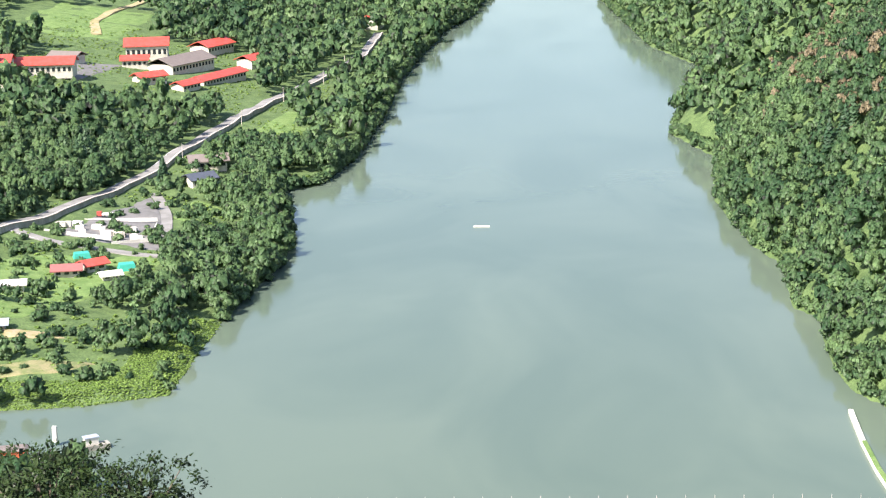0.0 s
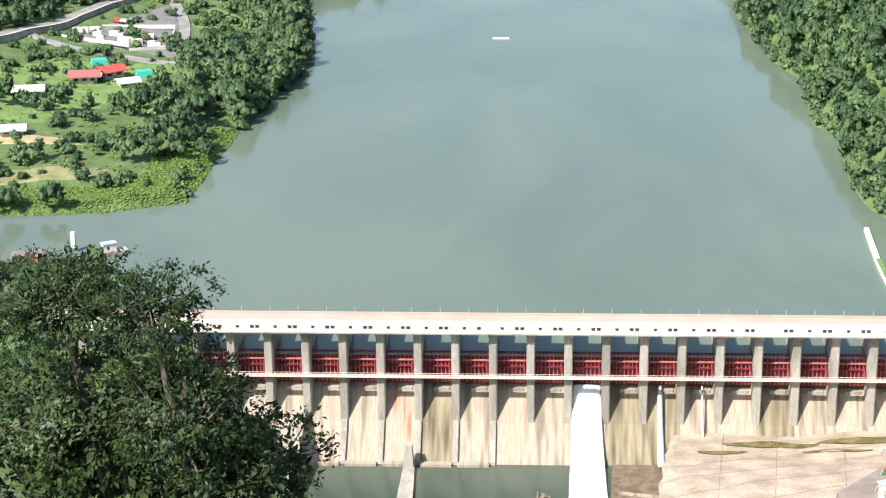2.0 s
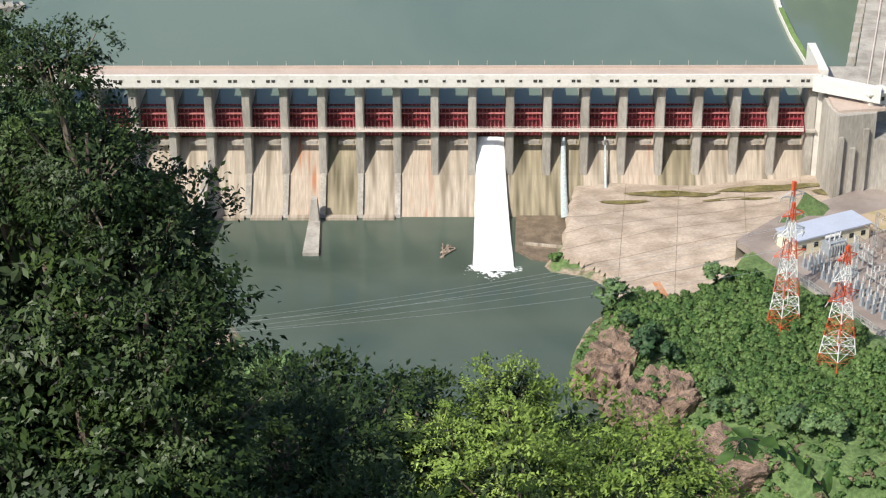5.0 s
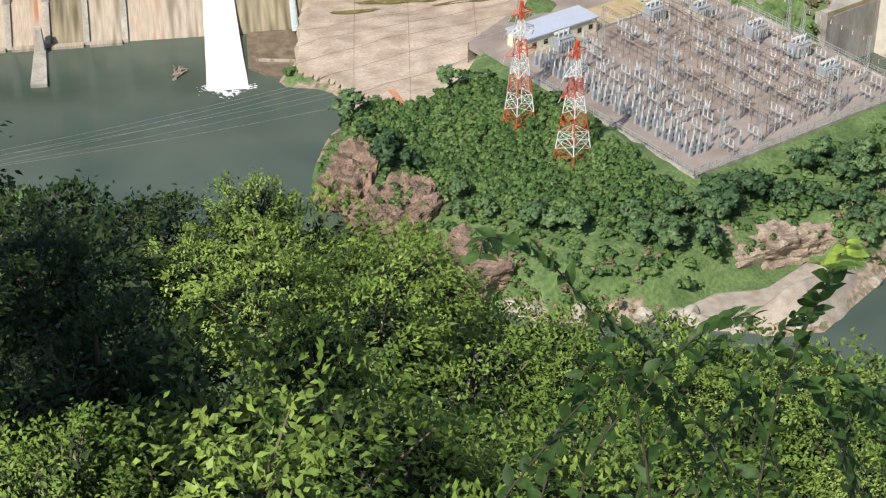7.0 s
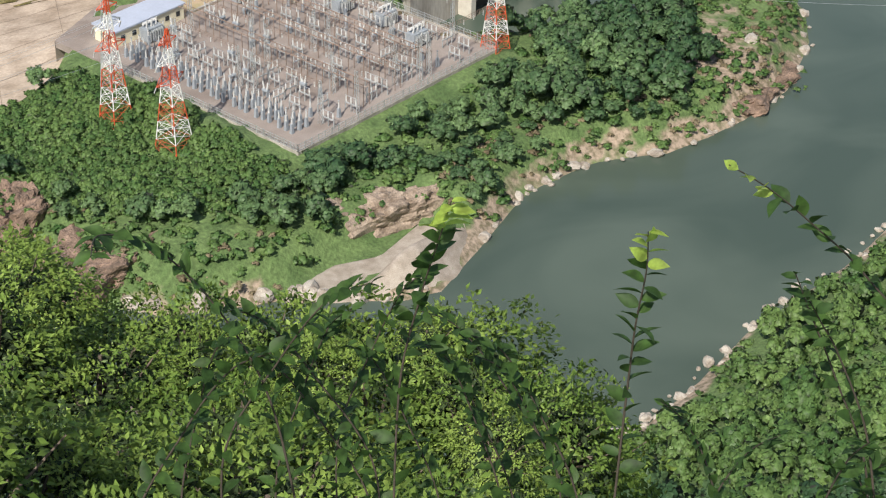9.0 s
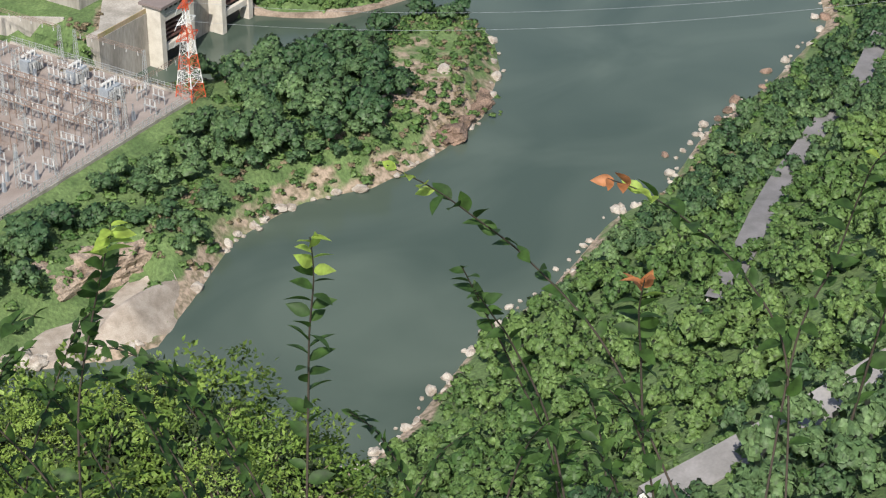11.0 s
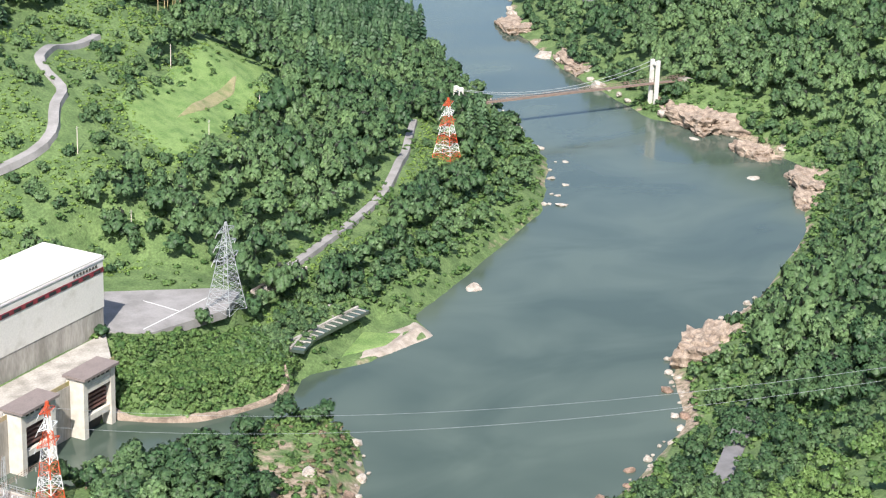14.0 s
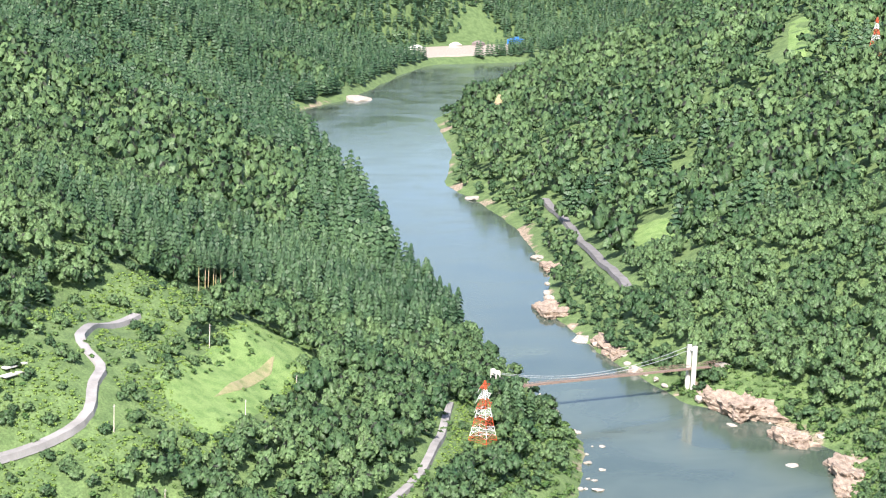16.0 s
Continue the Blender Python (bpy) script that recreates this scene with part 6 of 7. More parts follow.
lattice_tower(91, 456, gz(91, 456), 38, 5.0, True, "red and white banded lattice pylon in the scrub")
lattice_tower(102, 437, gz(102, 437), 37, 6.2, True, "red and white banded lattice pylon in the scrub", turn=35)
lattice_tower(206, 464, 12, 32.5, 4.6, True, "red and white banded pylon beside the switchyard")
lattice_tower(319, 561, 18, 33, 9, False, "grey galvanised lattice pylon beside the forecourt")
lattice_tower(515, 697, gz(515, 697) - 0.5, 31, 9, True, "red and white banded pylon near the footbridge")
_g = lattice_tower(95, 478, gz(95, 478), 36, 3.2, False, "slender grey lattice mast with a red head", arms=2)
box_part("head", _g, M_RED, (0, 0, 34.6, 0.9, 0.9, 4.5))
lattice_tower(1180, 1085, gz(1180, 1085), 34, 9, True, "distant red and white pylon on the wooded hill")
# lines over the plunge pool
for i, (dx, z0) in enumerate(((0, 31), (1.5, 34), (-1.5, 28), (3, 37), (5, 26), (8, 33))):
    bm = bmesh.new()
    a, b = Vector((91 + dx, 456 - i * 2, z0 + 12)), Vector((-102 - dx, 320 - i * 3, 82 + i * 2.2))
    tube(bm, [a.lerp(b, k / 30) + Vector((0, 0, -18 * k / 30 * (1 - k / 30))) for k in range(31)], 0.035, 4)
    tagged(bm_obj("power_line", bm, M_GALV), "thin bright overhead wire above the plunge pool", "power line", "overhead wires")
for i in range(2):
    bm = bmesh.new()
    a, b = Vector((206 - 3 * i, 464, 42 - 5 * i)), Vector((304, 245 + 6 * i, 112 - 6 * i))
    tube(bm, [a.lerp(b, k / 30) + Vector((0, 0, -26 * k / 30 * (1 - k / 30))) for k in range(31)], 0.035, 4)
    tagged(bm_obj("power_line", bm, M_GALV), "thin bright overhead wire across the river", "power line", "overhead wires")


# ---- switchyard ----
def yard(u, v, z=0.0):
    return (YARD0[0] + u * E1[0] + v * E2[0], YARD0[1] + u * E1[1] + v * E2[1], YARD_Z + z)


YA = math.degrees(math.atan2(E1[1], E1[0]))
bm = bmesh.new()
prism(bm, [yard(*p)[:2] for p in ((0, 0), (83, 0), (83, 100), (0, 100))], YARD_Z - 2, YARD_Z + 0.3)
tagged(bm_obj("yard_floor", bm, M_GRAVEL), "grey-brown gravel floor of the switchyard", "yard", kind="structure")
bm = bmesh.new()
prism(bm, [yard(*p)[:2] for p in ((28, 84), (60, 84), (60, 97), (28, 97))], YARD_Z + 0.1, YARD_Z + 0.5)
tagged(bm_obj("concrete_pad", bm, M_DIRT), "bare tan levelled pad with a pale kerb", "pad", kind="structure")
for u0, v0, lu, lv in ((28, 84, 32, 0.8), (60, 84, 0.8, 13), (60, 90, 22, 0.8)):
    x, y, z = yard(u0 + lu / 2, v0 + lv / 2)
    tagged(box_part("kerb", None, M_CONC, (x, y, z + 0.6, lu, lv, 0.8, YA), label="pale concrete kerb in the switchyard"), category="kerb")
fence = thing("yard_fence", "grey mesh fence on a low concrete wall", "fence")
for (a, b) in (((0, 0), (83, 0)), ((83, 0), (83, 70)), ((0, 0), (0, 78))):
    pa, pb = Vector(yard(*a)), Vector(yard(*b))
    L = (pb - pa).length
    mid = (pa + pb) / 2
    ang = math.degrees(math.atan2(pb.y - pa.y, pb.x - pa.x))
    box_part("wall", fence, M_CONC, (mid.x, mid.y, YARD_Z + 0.1, L + 0.6, 0.5, 1.6, ang))
    for zz in (1.3, 2.1, 2.9):
        box_part("rail", fence, M_GALV, (mid.x, mid.y, YARD_Z + zz, L, 0.07, 0.09, ang))
    for i in range(int(L / 2.6) + 1):
        p = pa.lerp(pb, i * 2.6 / L)
        box_part("post", fence, M_GALV, (p.x, p.y, YARD_Z + 1.9, 0.14, 0.14, 2.4, ang))
    bm = bmesh.new()
    for i in range(int(L / 0.55)):
        p = pa.lerp(pb, i * 0.55 / L)
        add_box(bm, p.x, p.y, YARD_Z + 2.0, 0.05, 0.05, 2.0, ang)
    tagged(part("mesh", bm, M_GALV, fence), kind="stuff")


def breaker():
    t = thing("circuit_breaker", "grey tank circuit breaker with two pale bushings", "breaker", "switchgear")
    box_part("stand", t, M_GREY, (-0.7, 0, 0.7, 0.25, 0.9, 1.6), (0.7, 0, 0.7, 0.25, 0.9, 1.6))
    bm = bmesh.new()
    add_bar(bm, (-1.1, 0, 1.9), (1.1, 0, 1.9), 0.55, 10)
    part("tank", bm, M_GREY, t)
    for s in (-1, 1):
        bm = bmesh.new()
        add_bar(bm, (s * 0.6, 0, 2.2), (s * 1.0, 0, 4.6), 0.26, 8, 0.16)
        for k in range(5):
            f = 0.15 + 0.17 * k
            add_bar(bm, (s * (0.6 + 0.4 * f), 0, 2.2 + 2.4 * f), (s * (0.6 + 0.4 * f), 0, 2.3 + 2.4 * f), 0.34 - 0.02 * k, 8)
        part("bushing", bm, M_PORC, t, "pale ribbed porcelain bushing")
    return t


def post_insulators():
    t = thing("disconnector", "row of pale porcelain posts on a steel frame", "switch", "switchgear")
    box_part("frame", t, M_GALV, (0, 0, 2.4, 4.6, 0.3, 0.3), (-2.1, 0, 1.2, 0.2, 0.3, 2.6), (2.1, 0, 1.2, 0.2, 0.3, 2.6), (0, 0, 1.2, 0.2, 0.3, 2.6))
    for x in (-1.8, 0, 1.8):
        bm = bmesh.new()
        add_bar(bm, (x, 0, 2.5), (x, 0, 4.5), 0.17, 8, 0.13)
        for k in range(4):
            add_bar(bm, (x, 0, 2.75 + 0.42 * k), (x, 0, 2.85 + 0.42 * k), 0.25, 8)
        part("insulator", bm, M_PORC, t)
    bm = bmesh.new()
    add_bar(bm, (-2.2, 0, 4.6), (2.2, 0, 4.6), 0.07, 6)
    part("blade", bm, M_GALV, t)
    return t


def tall_unit():
    t = thing("surge_arrester", "tall white porcelain column on a grey pedestal", "arrester", "switchgear")
    box_part("pedestal", t, M_GREY, (0, 0, 1.4, 1.0, 1.0, 2.8, 0, 0.7))
    bm = bmesh.new()
    add_bar(bm, (0, 0, 2.8), (0, 0, 4.9), 0.2, 8, 0.13)
    for k in range(7):
        add_bar(bm, (0, 0, 3.0 + 0.27 * k), (0, 0, 3.07 + 0.27 * k), 0.27 - 0.012 * k, 8)
    part("column", bm, M_PORC, t)
    bm = bmesh.new()
    add_bar(bm, (0, 0, 4.9), (0, 0, 5.15), 0.24, 8)
    part("cap", bm, M_GALV, t)
    return t


def transformer():
    t = thing("transformer", "large grey transformer with cooling fins and bushings", "transformer", "switchgear")
    box_part("tank", t, M_GREY, (0, 0, 2.2, 6, 3.2, 4))
    for s in (-1, 1):
        for i in range(6):
            box_part("fin", t, M_GALV, (-2.4 + i * 0.95, s * 2.1, 2.2, 0.3, 0.9, 3.2))
    for x in (-1.8, 0, 1.8):
        bm = bmesh.new()
        add_bar(bm, (x, 0, 4.2), (x, -0.5, 6.8), 0.3, 8, 0.18)
        part("bushing", bm, M_PORC, t)
    bm = bmesh.new()
    add_bar(bm, (-2.4, 0.9, 5.2), (2.4, 0.9, 5.2), 0.5, 10)
    part("conservator", bm, M_PORC, t)
    return t


def gantry(w, h):
    t = thing("gantry", "slender lattice gantry carrying wires over the switchyard", "gantry", "gantries")
    for s in (-1, 1):
        bm = bmesh.new()
        for u, v in ((-0.6, -0.6), (0.6, -0.6), (0.6, 0.6), (-0.6, 0.6)):
            add_bar(bm, (s * w / 2 + u, v, 0), (s * w / 2 + u * 0.5, v * 0.5, h), 0.07)
        for k in range(10):
            z0, z1 = h * k / 10, h * (k + 1) / 10
            r0, r1 = 0.6 - 0.3 * k / 10, 0.6 - 0.3 * (k + 1) / 10
            for q in ((1, 1, -1, 1), (1, -1, 1, 1), (-1, -1, 1, -1), (-1, 1, -1, -1)):
                add_bar(bm, (s * w / 2 + q[0] * r0, q[1] * r0, z0), (s * w / 2 + q[2] * r1, q[3] * r1, z1), 0.04)
        part("column", bm, M_GALV, t)
    bm = bmesh.new()
    for v, z in ((-0.4, h - 1), (0.4, h - 1), (0, h)):
        add_bar(bm, (-w / 2, v, z), (w / 2, v, z), 0.06)
    for k in range(int(w / 1.2)):
        x = -w / 2 + 1.2 * k
        add_bar(bm, (x, -0.4, h - 1), (x + 0.6, 0, h), 0.04)
        add_bar(bm, (x + 0.6, 0, h), (x + 1.2, 0.4, h - 1), 0.04)
    part("beam", bm, M_RUSTY, t)
    for k in range(6):
        bm = bmesh.new()
        x = -w / 2 + w * (k + 0.5) / 6
        add_bar(bm, (x, 0, h - 1), (x, 0, h - 2.4), 0.14, 6)
        part("insulator", bm, M_PORC, t)
    return t


_yr = random.Random(21)
_proto = [breaker(), post_insulators(), tall_unit(), transformer(), gantry(26, 13)]
_first = set()


def put(k, u, v, rz=0.0, z=0.3):
    m = pose(*yard(u, v, z), 0, 0, YA + rz)
    if k in _first:
        return copy_thing(_proto[k], m)
    _first.add(k)
    _proto[k].matrix_basis = m
    return _proto[k]


for v in range(9, 80, 9):
    for du in (7, 9.6, 12.2):
        for dv in (0, 2.4, 4.8):
            put(2, du + _yr.uniform(-0.2, 0.2), v + dv + _yr.uniform(-0.2, 0.2))
for u in (17, 22, 27, 36, 41, 50, 55, 63, 69, 75):
    for v in range(6, 80, 6):
        r = _yr.random()
        if r < 0.6:
            put(1, u + _yr.uniform(-0.8, 0.8), v + _yr.uniform(-1.5, 1.5), _yr.choice((0, 90, 90)))
        elif r < 0.72:
            put(0, u, v + _yr.uniform(-1, 1), _yr.choice((0, 90)))
        elif r < 0.84:
            put(2, u, v)
for u, v in ((70, 20), (74, 36), (72, 52), (68, 72), (56, 80), (20, 80)):
    put(3, u, v, 0)
for u, v, rz in ((16, 20, 90), (16, 52, 90), (31, 30, 90), (31, 62, 90), (46, 20, 90), (46, 52, 90), (60, 34, 90), (60, 66, 90), (70, 4, 0), (40, 4, 0), (80, 28, 90), (80, 60, 90)):
    put(4, u, v, rz)
for u in (32, 45, 58):
    bm = bmesh.new()
    for du in (-1.2, 1.2):
        add_bar(bm, yard(u + du, 5, 7.0), yard(u + du, 80, 7.0), 0.17)
    for v in range(5, 80, 3):
        add_bar(bm, yard(u - 1.2, v, 7.0), yard(u + 1.2, v + 1.5, 7.0), 0.08)
        if v % 6 == 5:
            add_bar(bm, yard(u - 1.2, v, 0.3), yard(u - 1.2, v, 7.0), 0.12)
            add_bar(bm, yard(u + 1.2, v, 0.3), yard(u + 1.2, v, 7.0), 0.12)
    tagged(bm_obj("busbar_rack", bm, M_RUSTY), "long brown steel busbar rack on posts", "busbar")

ctl = thing("control_building", "cream control building with a pale blue-grey roof", "building")
ctl.matrix_basis = pose(*yard(9, 84), 0, 0, YA)
box_part("wall", ctl, mat("cream_wall", (0.74, 0.68, 0.5), 0.85, 0.06, 3, 8, 0.05), (13, 3.5, 2.6, 27, 9, 5.2))
box_part("roof", ctl, M_BLUEROOF, (13, 3.5, 5.4, 28, 10, 0.5))
for i in range(6):
    box_part("window", ctl, M_GLASSY, (2.6 + i * 4.3, -1.04, 2.8, 1.5, 0.12, 1.5))
box_part("door", ctl, M_RUSTY, (-0.54, 2.5, 1.5, 0.12, 1.6, 2.6))

# ---- powerhouse with draft-tube gate houses ----
ph = thing("powerhouse", "large white powerhouse with a red window band", "building")
ph.matrix_basis = pose(272, 563, 18, 0, 0, YA + 180)   # x runs back along the front, -y towards the hill
box_part("lower_wall", ph, M_CONC, (42, -12.5, 4.5, 84, 25, 10))
box_part("upper_wall", ph, M_WHITE, (42, -12.5, 17.8, 84.4, 25.4, 17.4))
box_part("roof", ph, M_PROOF, (42, -12.5, 26.7, 85, 26, 0.6))
box_part("parapet", ph, M_WHITE, (42, 0.1, 27.2, 85.4, 0.5, 1.0), (42, -25.2, 27.2, 85.4, 0.5, 1.0), (-0.4, -12.5, 27.2, 0.5, 25.6, 1.0))
box_part("red_band", ph, M_GATE, (42, 0.22, 22.8, 84.4, 0.3, 1.7), label="dark red band under the eaves")
for i in range(14):
    box_part("window", ph, M_GLASSY, (3.5 + i * 6, 0.4, 22.7, 3.6, 0.14, 1.1))
for i in range(8):
    box_part("sign_bar", ph, M_DARK, (4 + i * 1.7, 0.42, 25.0, 1.0, 0.1, 0.9), label="plain dark bar in place of lettering")
qw = thing("tailrace_wall", "stained concrete tailrace wall with two gate houses", "wall")
qw.matrix_basis = pose(262, 537, 0, 0, 0, YA + 180)
box_part("wall", qw, M_CONC, (38, -2.0, 7.3, 78, 5, 21.5))
box_part("railing", qw, M_DIRT, (38, 0.2, 18.9, 78, 0.25, 1.5))
for ux in (7.5, 38.5):
    gh = box_part("gate_house", qw, M_WALL, (ux, 2.4, 9, 2.2, 7, 24), (ux + 14.5, 2.4, 9, 2.2, 7, 24), (ux + 7.2, 2.8, 16.8, 14, 6, 2.4))
    box_part("roof", gh, M_GREYROOF, (ux + 7.2, 2.6, 21.2, 18.5, 9, 0.9))
    box_part("fascia", gh, M_WALL, (ux + 7.2, 5.0, 19.2, 15, 1.0, 2.4))
    for i in range(5):
        box_part("vent", gh, M_DARK, (ux + 2.4 + i * 2.5, 5.6, 19.6, 1.4, 0.2, 0.8))
    for i in range(5):
        box_part("gate_beam", gh, M_RACK, (ux + 7.2, 3.2, 8.5 + i * 1.5, 12.4, 1.6, 0.7))
    box_part("recess", gh, M_DARK, (ux + 7.2, 1.6, 7, 12.6, 1.0, 17))
    box_part("lower_beam", gh, M_WALL, (ux + 7.2, 4.6, 6.2, 13, 1.4, 2.0))
bm = bmesh.new()
prism(bm, DECK, 15, 18.35)
tagged(bm_obj("tailrace_deck", bm, M_CONC), "concrete deck between powerhouse and tailrace", "deck", kind="structure")
quay = thing("quay_wall", "low curved concrete quay wall along the spit", "quay")
ribbon("kerb", [(257, 535), (268, 524), (282, 515.5), (300, 515), (316, 517.5), (322, 522), (323, 530)], 1.8, M_PALEROCK, "", parent=quay, lift=1.0, step=3)
_bs = np.array([(318 + 5.2 * i + _yr.uniform(-9, 9), 536 + 3.6 * i + _yr.uniform(-9, 9)) for i in range(12) for _ in range(13)])
plant("terrace_bushes", np.c_[_bs, ground_z(_bs[:, 0], _bs[:, 1])], rng.uniform(1.2, 2.4, len(_bs)), rng.uniform(1.4, 2.8, len(_bs)), BROAD["mid"], M_LEAF, "bushes overgrowing the stepped terraces", "bushes")
# stepped fish-pass terraces
fp = thing("fish_pass", "overgrown stepped concrete fish pass", "fish pass")
for k, (a, b, z) in enumerate((((318, 541), (372, 588), 11), ((330, 535), (376, 573), 7), ((334, 541), (373, 557), 4))):
    d = Vector((b[0] - a[0], b[1] - a[1]))
    L, ang = d.length, math.degrees(math.atan2(d.y, d.x))
    mx, my = (a[0] + b[0]) / 2, (a[1] + b[1]) / 2
    g = gz(mx, my) - 2.0
    box_part("channel_wall", fp, M_CONC, (mx, my, g, L, 0.9, 4.5, ang))
    for i in range(11):
        f = (i + 0.5) / 11
        box_part("weir", fp, M_CONC, (a[0] + d.x * f + 2.6 * d.y / L, a[1] + d.y * f - 2.6 * d.x / L, g + 1.6, 0.5, 4.6, 0.5, ang))
    box_part("channel_floor", fp, M_RIVER, (mx + 2.6 * d.y / L, my - 2.6 * d.x / L, g + 1.0, L, 5.2, 1.2, ang))
tb = thing("footbridge_deck", "short pale concrete bridge carrying the terrace road", "bridge")
box_part("deck", tb, M_CONC, (357, 587, gz(357, 587) + 3.0, 34, 6, 1.2, 30))
for s in (-1, 1):
    box_part("railing", tb, M_PALE, (357 - s * 1.4, 587 + s * 2.4, gz(357, 587) + 4.2, 34, 0.3, 1.2, 30))


# ---- houses ----
def house(x, y, z, lx, ly, h, rz, roof, label, pitch=0.38, over=1.9, wall=None, windows=True):
    t = thing("house", label, "house", "houses")
    t.matrix_basis = pose(x, y, z, 0, 0, rz)
    box_part("wall", t, wall or M_WALL, (0, 0, h / 2 - 1, lx, ly, h + 2))
    bm = bmesh.new()
    rise = ly / 2 * pitch + 0.01
    a, b = lx / 2 + over, ly / 2 + over
    pr = [(-b, h - over * pitch), (0, h + rise), (b, h - over * pitch), (b, h - over * pitch + 0.45), (0, h + rise + 0.5), (-b, h - over * pitch + 0.45)]
    p = [bm.verts.new((-a, yy, zz)) for yy, zz in pr]
    q = [bm.verts.new((a, yy, zz)) for yy, zz in pr]
    for i in range(6):
        j = (i + 1) % 6
        bm.faces.new((p[i], p[j], q[j], q[i]))
    for ring in (p, q):
        bm.faces.new((ring[0], ring[1], ring[4], ring[5]))
        bm.faces.new((ring[1], ring[2], ring[3], ring[4]))
    bmesh.ops.recalc_face_normals(bm, faces=bm.faces)
    part("roof", bm, roof, t)
    if windows:
        n = max(2, int(lx / 4))
        for i in range(n):
            w = box_part("window", t, M_GLASSY, (-lx / 2 + lx * (i + 0.5) / n, -ly / 2 - 0.05, h * 0.55, lx / n * 0.55, 0.14, h * 0.35))
            box_part("sill", w, M_WALL, (-lx / 2 + lx * (i + 0.5) / n, -ly / 2 - 0.12, h * 0.34, lx / n * 0.6, 0.2, 0.15))
    return t


for x, y, lx, ly, h, rz, rf, lb in (
        (-312, 1578, 34, 26, 12, 8, M_REDROOF, "two-storey school block with a red roof"),
        (-312, 1525, 20, 14, 7, 8, M_REDROOF, "low school wing with a red roof"),
        (-276, 1530, 54, 26, 8, 62, M_GREYROOF, "large hall with a brown-grey gabled roof"),
        (-268, 1640, 36, 20, 7, 62, M_REDROOF, "red-roofed wing behind the hall"),
        (-240, 1490, 58, 14, 6, 64, M_REDROOF, "long low school wing with a red roof"),
        (-222, 1590, 36, 16, 7, 60, M_REDROOF, "long low school wing with a red roof"),
        (-256, 1436, 20, 12, 5, 60, M_REDROOF, "small low wing with a red roof"),
        (-286, 1448, 22, 14, 6, 40, M_REDROOF, "small white building with a red roof"),
        (-362, 1425, 48, 22, 9, 4, M_REDROOF, "broad white building with a red roof"),
        (-396, 1400, 34, 20, 8, 4, M_REDROOF, "white building with a red roof"),
        (-364, 1512, 24, 16, 5, -18, M_GREYROOF, "dark open shelter with a grey roof"),
        (-376, 1335, 22, 16, 9, 5, M_BLUEROOF, "white building with a grey-blue roof"),
        (-197, 1168, 22, 14, 6, 15, M_GREYROOF, "house with a brown-grey roof by the lake"),
        (-194, 1118, 15, 12, 6, 35, M_DARKROOF, "traditional house with a dark tiled roof"),
        (-212, 905, 10, 8, 4, 40, M_REDROOF, "small garden shed with a red roof"),
        (-222, 893, 12, 8, 4, 10, mat("faded_red_roof", (0.35, 0.13, 0.12), 0.6, 0.1, 2, 5), "small shed with a faded red roof"),
        (-200, 888, 8, 5, 3, 25, M_WHITE, "small garden shed with a white roof"),
        (-243, 860, 16, 6, 3.2, 10, M_WHITE, "pale plastic greenhouse on the grass"),
        (-232, 798, 9, 6, 3, 10, M_BLUEROOF, "grey shed behind the reeds"),
        (-150, 1880, 26, 22, 9, 80, M_REDROOF, "red-roofed building beside the road")):
    house(x, y, gz(x, y) + 0.3, lx, ly, h, rz, rf, lb)
net = thing("garden_net", "teal netting over a garden frame", "net")
for x, y in ((-222, 925), (-196, 908)):
    box_part("net", net, M_TEAL, (x, y, gz(x, y) + 2, 9, 7, 3.6, 20, 0.8))
# depot
dep = random.Random(5)
for i in range(13):
    x, y = -248 + i * 3.9, 985 + dep.uniform(-10, 14) - i * 0.6
    t = thing("storage_bin", "white container standing in the depot yard", "container", "depot containers")
    z = gz(x, y) + 0.5
    box_part("body", t, M_WHITE if dep.random() < 0.75 else M_WALL, (x, y, z + 1.2, dep.uniform(3, 6), 2.6, 2.6, dep.uniform(-15, 15)))
    box_part("lid", t, M_PALE, (x, y, z + 2.6, 3.0, 2.2, 0.25, 0))
tr = thing("truck", "small truck with a red cab in the depot", "truck")
z = gz(-233, 1018) + 0.5
box_part("cab", tr, M_REDROOF, (-233, 1018, z + 1.6, 2.6, 2.4, 2.4))
box_part("bed", tr, M_WHITE, (-228.5, 1018, z + 1.3, 6, 2.4, 1.2))
for dx in (-1, 3, 6):
    box_part("wheel", tr, M_DARK, (-233 + dx, 1018, z + 0.4, 1.0, 2.5, 0.9))
wl = thing("boundary_wall", "low white wall round the depot", "wall")
for a, b in (((-262, 982), (-214, 958)), ((-214, 958), (-196, 966)), ((-196, 966), (-200, 1010)), ((-240, 1012), (-200, 1012))):
    d = Vector((b[0] - a[0], b[1] - a[1]))
    box_part("panel", wl, M_WHITE, ((a[0] + b[0]) / 2, (a[1] + b[1]) / 2, gz((a[0] + b[0]) / 2, (a[1] + b[1]) / 2) + 1, d.length, 0.5, 2.0, math.degrees(math.atan2(d.y, d.x))))

x, y = -214, 1108
lone = thing("cedar_tree", "tall dark conical cedar beside the lakeside road", "tree")
tv, tf, tn, _ = cedar_template(18, 11)
cr = new("crown", mesh_from("crown", tv * np.array([19, 19, 19]) + np.array([x, y, gz(x, y) + 0.8]), tf, M_CEDAR, np.full(len(tv), 0.15), nrm=tn))
cr.parent = lone
bm = bmesh.new()
add_bar(bm, (x, y, gz(x, y) - 0.5), (x, y, gz(x, y) + 15), 0.4, 7, 0.1)
part("trunk", bm, M_BARK, lone)
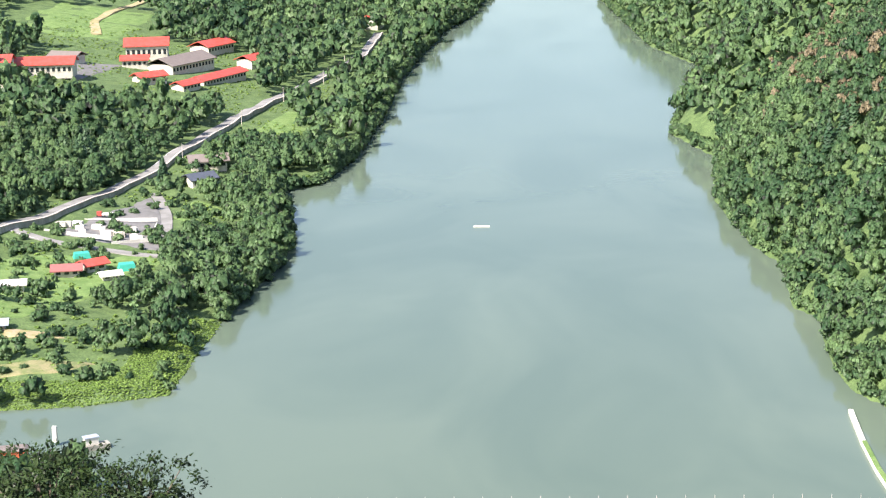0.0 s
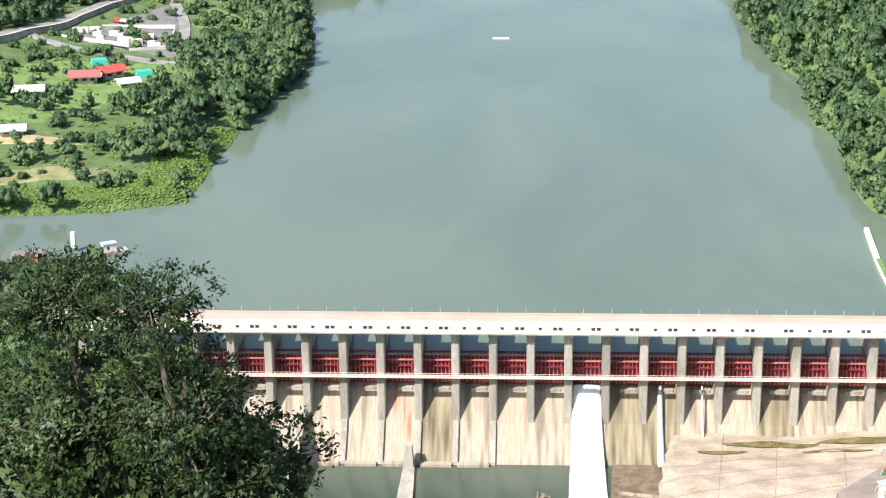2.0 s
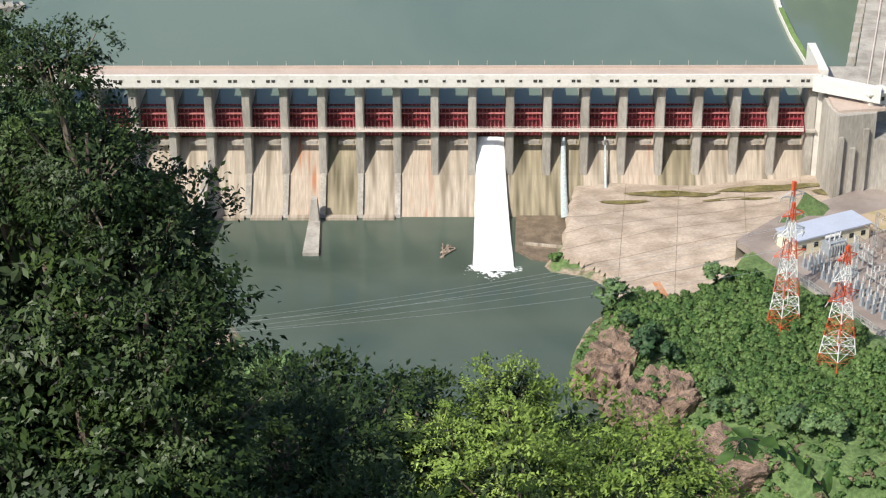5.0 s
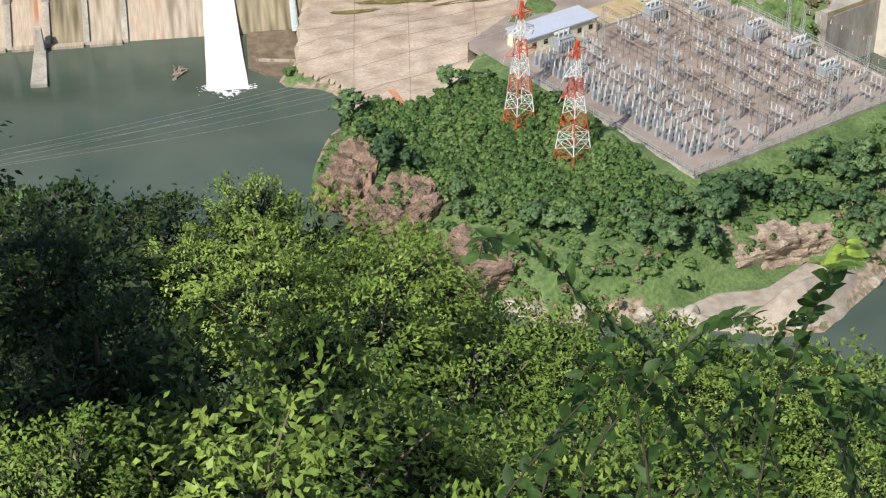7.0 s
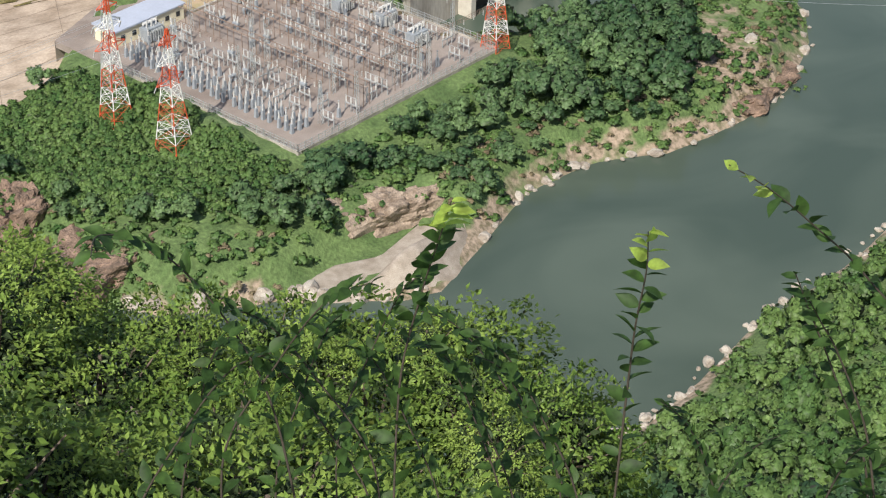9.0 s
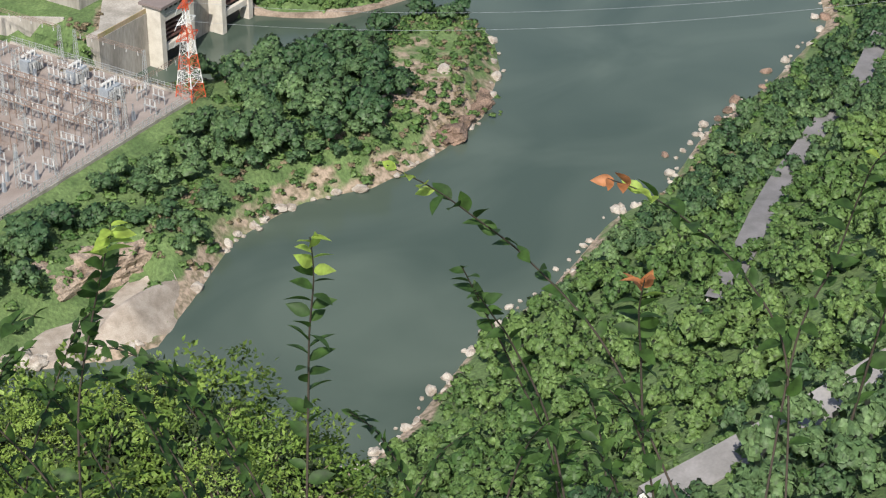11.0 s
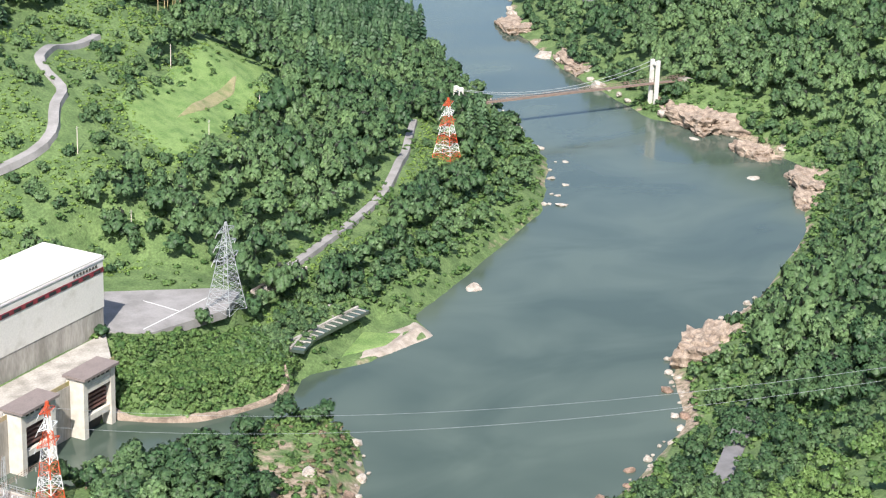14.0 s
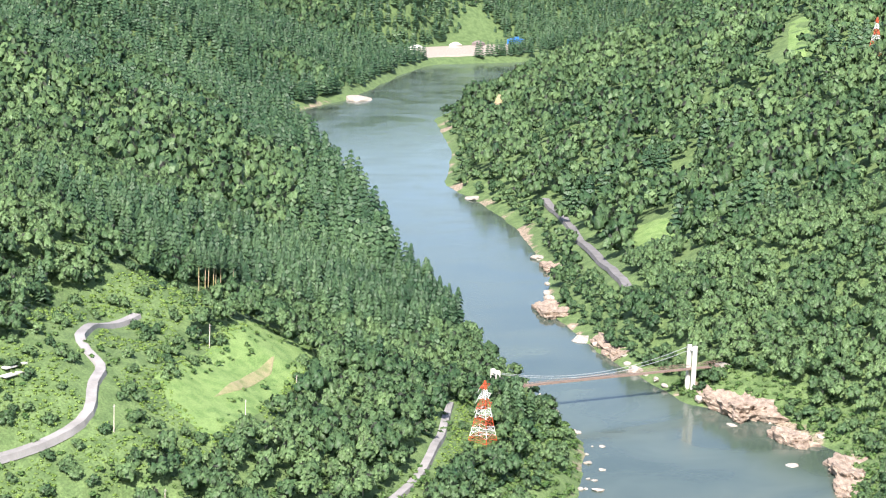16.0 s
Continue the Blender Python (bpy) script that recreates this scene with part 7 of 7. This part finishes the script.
for x, y in ((-196, 1310), (-180, 1420), (-160, 1520), (-215, 1180), (-150, 1600)):
    z = gz(x, y)
    t = thing("utility_pole", "pale concrete utility pole beside the lakeside road", "pole", "utility poles")
    bm = bmesh.new()
    add_bar(bm, (x, y, z - 0.5), (x, y, z + 12), 0.22, 6, 0.14)
    part("shaft", bm, M_PALE, t)
    box_part("cross_arm", t, M_GALV, (x, y, z + 11.2, 2.0, 0.15, 0.15, 30))

# ---- suspension bridge ----
sb = thing("suspension_bridge", "slender suspension footbridge with a white tower", "bridge")
PA, PB = Vector((560, 758, 14)), Vector((706, 742, 16.5))
ang = math.degrees(math.atan2(PB.y - PA.y, PB.x - PA.x))
mid = (PA + PB) / 2
box_part("deck", sb, M_RUSTY, (mid.x, mid.y, 15.2, (PB - PA).length, 3.0, 0.6, ang))
for s in (-1, 1):
    bm = bmesh.new()
    for k in range(60):
        p = PA.lerp(PB, k / 60) + Vector((0, s * 1.5, 0))
        q = PA.lerp(PB, (k + 1) / 60) + Vector((0, s * 1.5, 0))
        add_bar(bm, p + Vector((0, 0, 1.5)), q + Vector((0, 0, 1.5)), 0.1)
        add_bar(bm, p, q + Vector((0, 0, 1.5)), 0.07)
        add_bar(bm, p, p + Vector((0, 0, 1.5)), 0.08)
    part("truss", bm, M_RUSTY, sb)
for f in (0.04, 0.87):
    p = PA.lerp(PB, f)
    tw = box_part("tower", sb, M_WHITE, (p.x, p.y - 2.2, 12, 2.0, 1.5, 32 if f > 0.5 else 26), (p.x, p.y + 2.2, 12, 2.0, 1.5, 32 if f > 0.5 else 26), (p.x, p.y, 26 if f > 0.5 else 24, 1.4, 4, 1.6))
bm = bmesh.new()
a, b = PA.lerp(PB, 0.04), PA.lerp(PB, 0.87)
for s in (-2.2, 2.2):
    tube(bm, [(a.lerp(b, k / 30).x, a.lerp(b, k / 30).y + s, 27.5 - 32 * k / 30 * (1 - k / 30) - 4 * (1 - k / 30)) for k in range(31)], 0.12)
part("main_cable", bm, M_GALV, sb)
box_part("abutment", sb, M_CONC, (708, 742, 10, 6, 6, 12, ang), (557, 758, 8, 6, 6, 12, ang))

# ---- poles, far works ----
for x, y in ((313, 667), (316, 628), (380, 682), (424, 715), (467, 755), (397, 747), (414, 642), (488, 705)):
    z = gz(x, y)
    t = thing("utility_pole", "grey concrete utility pole on the meadow", "pole", "utility poles")
    bm = bmesh.new()
    add_bar(bm, (x, y, z - 0.5), (x, y, z + 11), 0.2, 6, 0.13)
    part("shaft", bm, M_PALE, t)
    box_part("cross_arm", t, M_GALV, (x, y, z + 10.2, 1.8, 0.15, 0.15, 30))
for x, y, ln, m, lb in ((1690, 2510, 28, M_WHITE, "white peaked tent at the far works"), (1930, 2570, 30, M_BLUE, "bright blue sheeted shed at the far works"), (1790, 2545, 16, M_WALL, "pale site hut at the far works"), (1850, 2565, 18, M_GREYROOF, "grey site hut at the far works")):
    t = thing("site_shed", lb, "shed", "far works")
    z = gz(x, y) + 1
    hh = 9 if m is M_BLUE else 4.5
    box_part("wall", t, m, (x, y, z + hh / 2, ln, 14, hh, 20))
    box_part("roof", t, m, (x, y, z + hh + 2, ln * 1.05, 15, 4, 20, 0.3))
box_part("white_panels", None, M_WHITE, (285, 700, gz(285, 700) + 0.8, 12, 3, 0.6, 25), (287, 704, gz(287, 704) + 0.8, 12, 3, 0.6, 25))
tagged(bpy.data.objects["white_panels"], "white sheeted rows on the meadow terrace", "sheeting")
# bare trunks showing at the edge of a felled gap in the cedars
for i in range(14):
    x, y = 440 + i * 2.2 + _yr.uniform(-1, 1), 838 + _yr.uniform(-4, 4) + i * 1.3
    z = gz(x, y)
    t = thing("tall_trunk", "bare pale cedar trunk with a small crown", "tree", "bare trunks")
    bm = bmesh.new()
    add_bar(bm, (x, y, z - 1), (x + _yr.uniform(-0.5, 0.5), y, z + 20), 0.28, 6, 0.12)
    part("trunk", bm, M_DIRT, t)
    tv, tf, tn, _ = CEDAR["mid"][i % 5]
    cr = new("crown", mesh_from("crown", tv * np.array([8, 8, 10]) + np.array([x, y, z + 13]), tf, M_CEDAR, np.full(len(tv), 0.4), nrm=tn))
    cr.parent = t
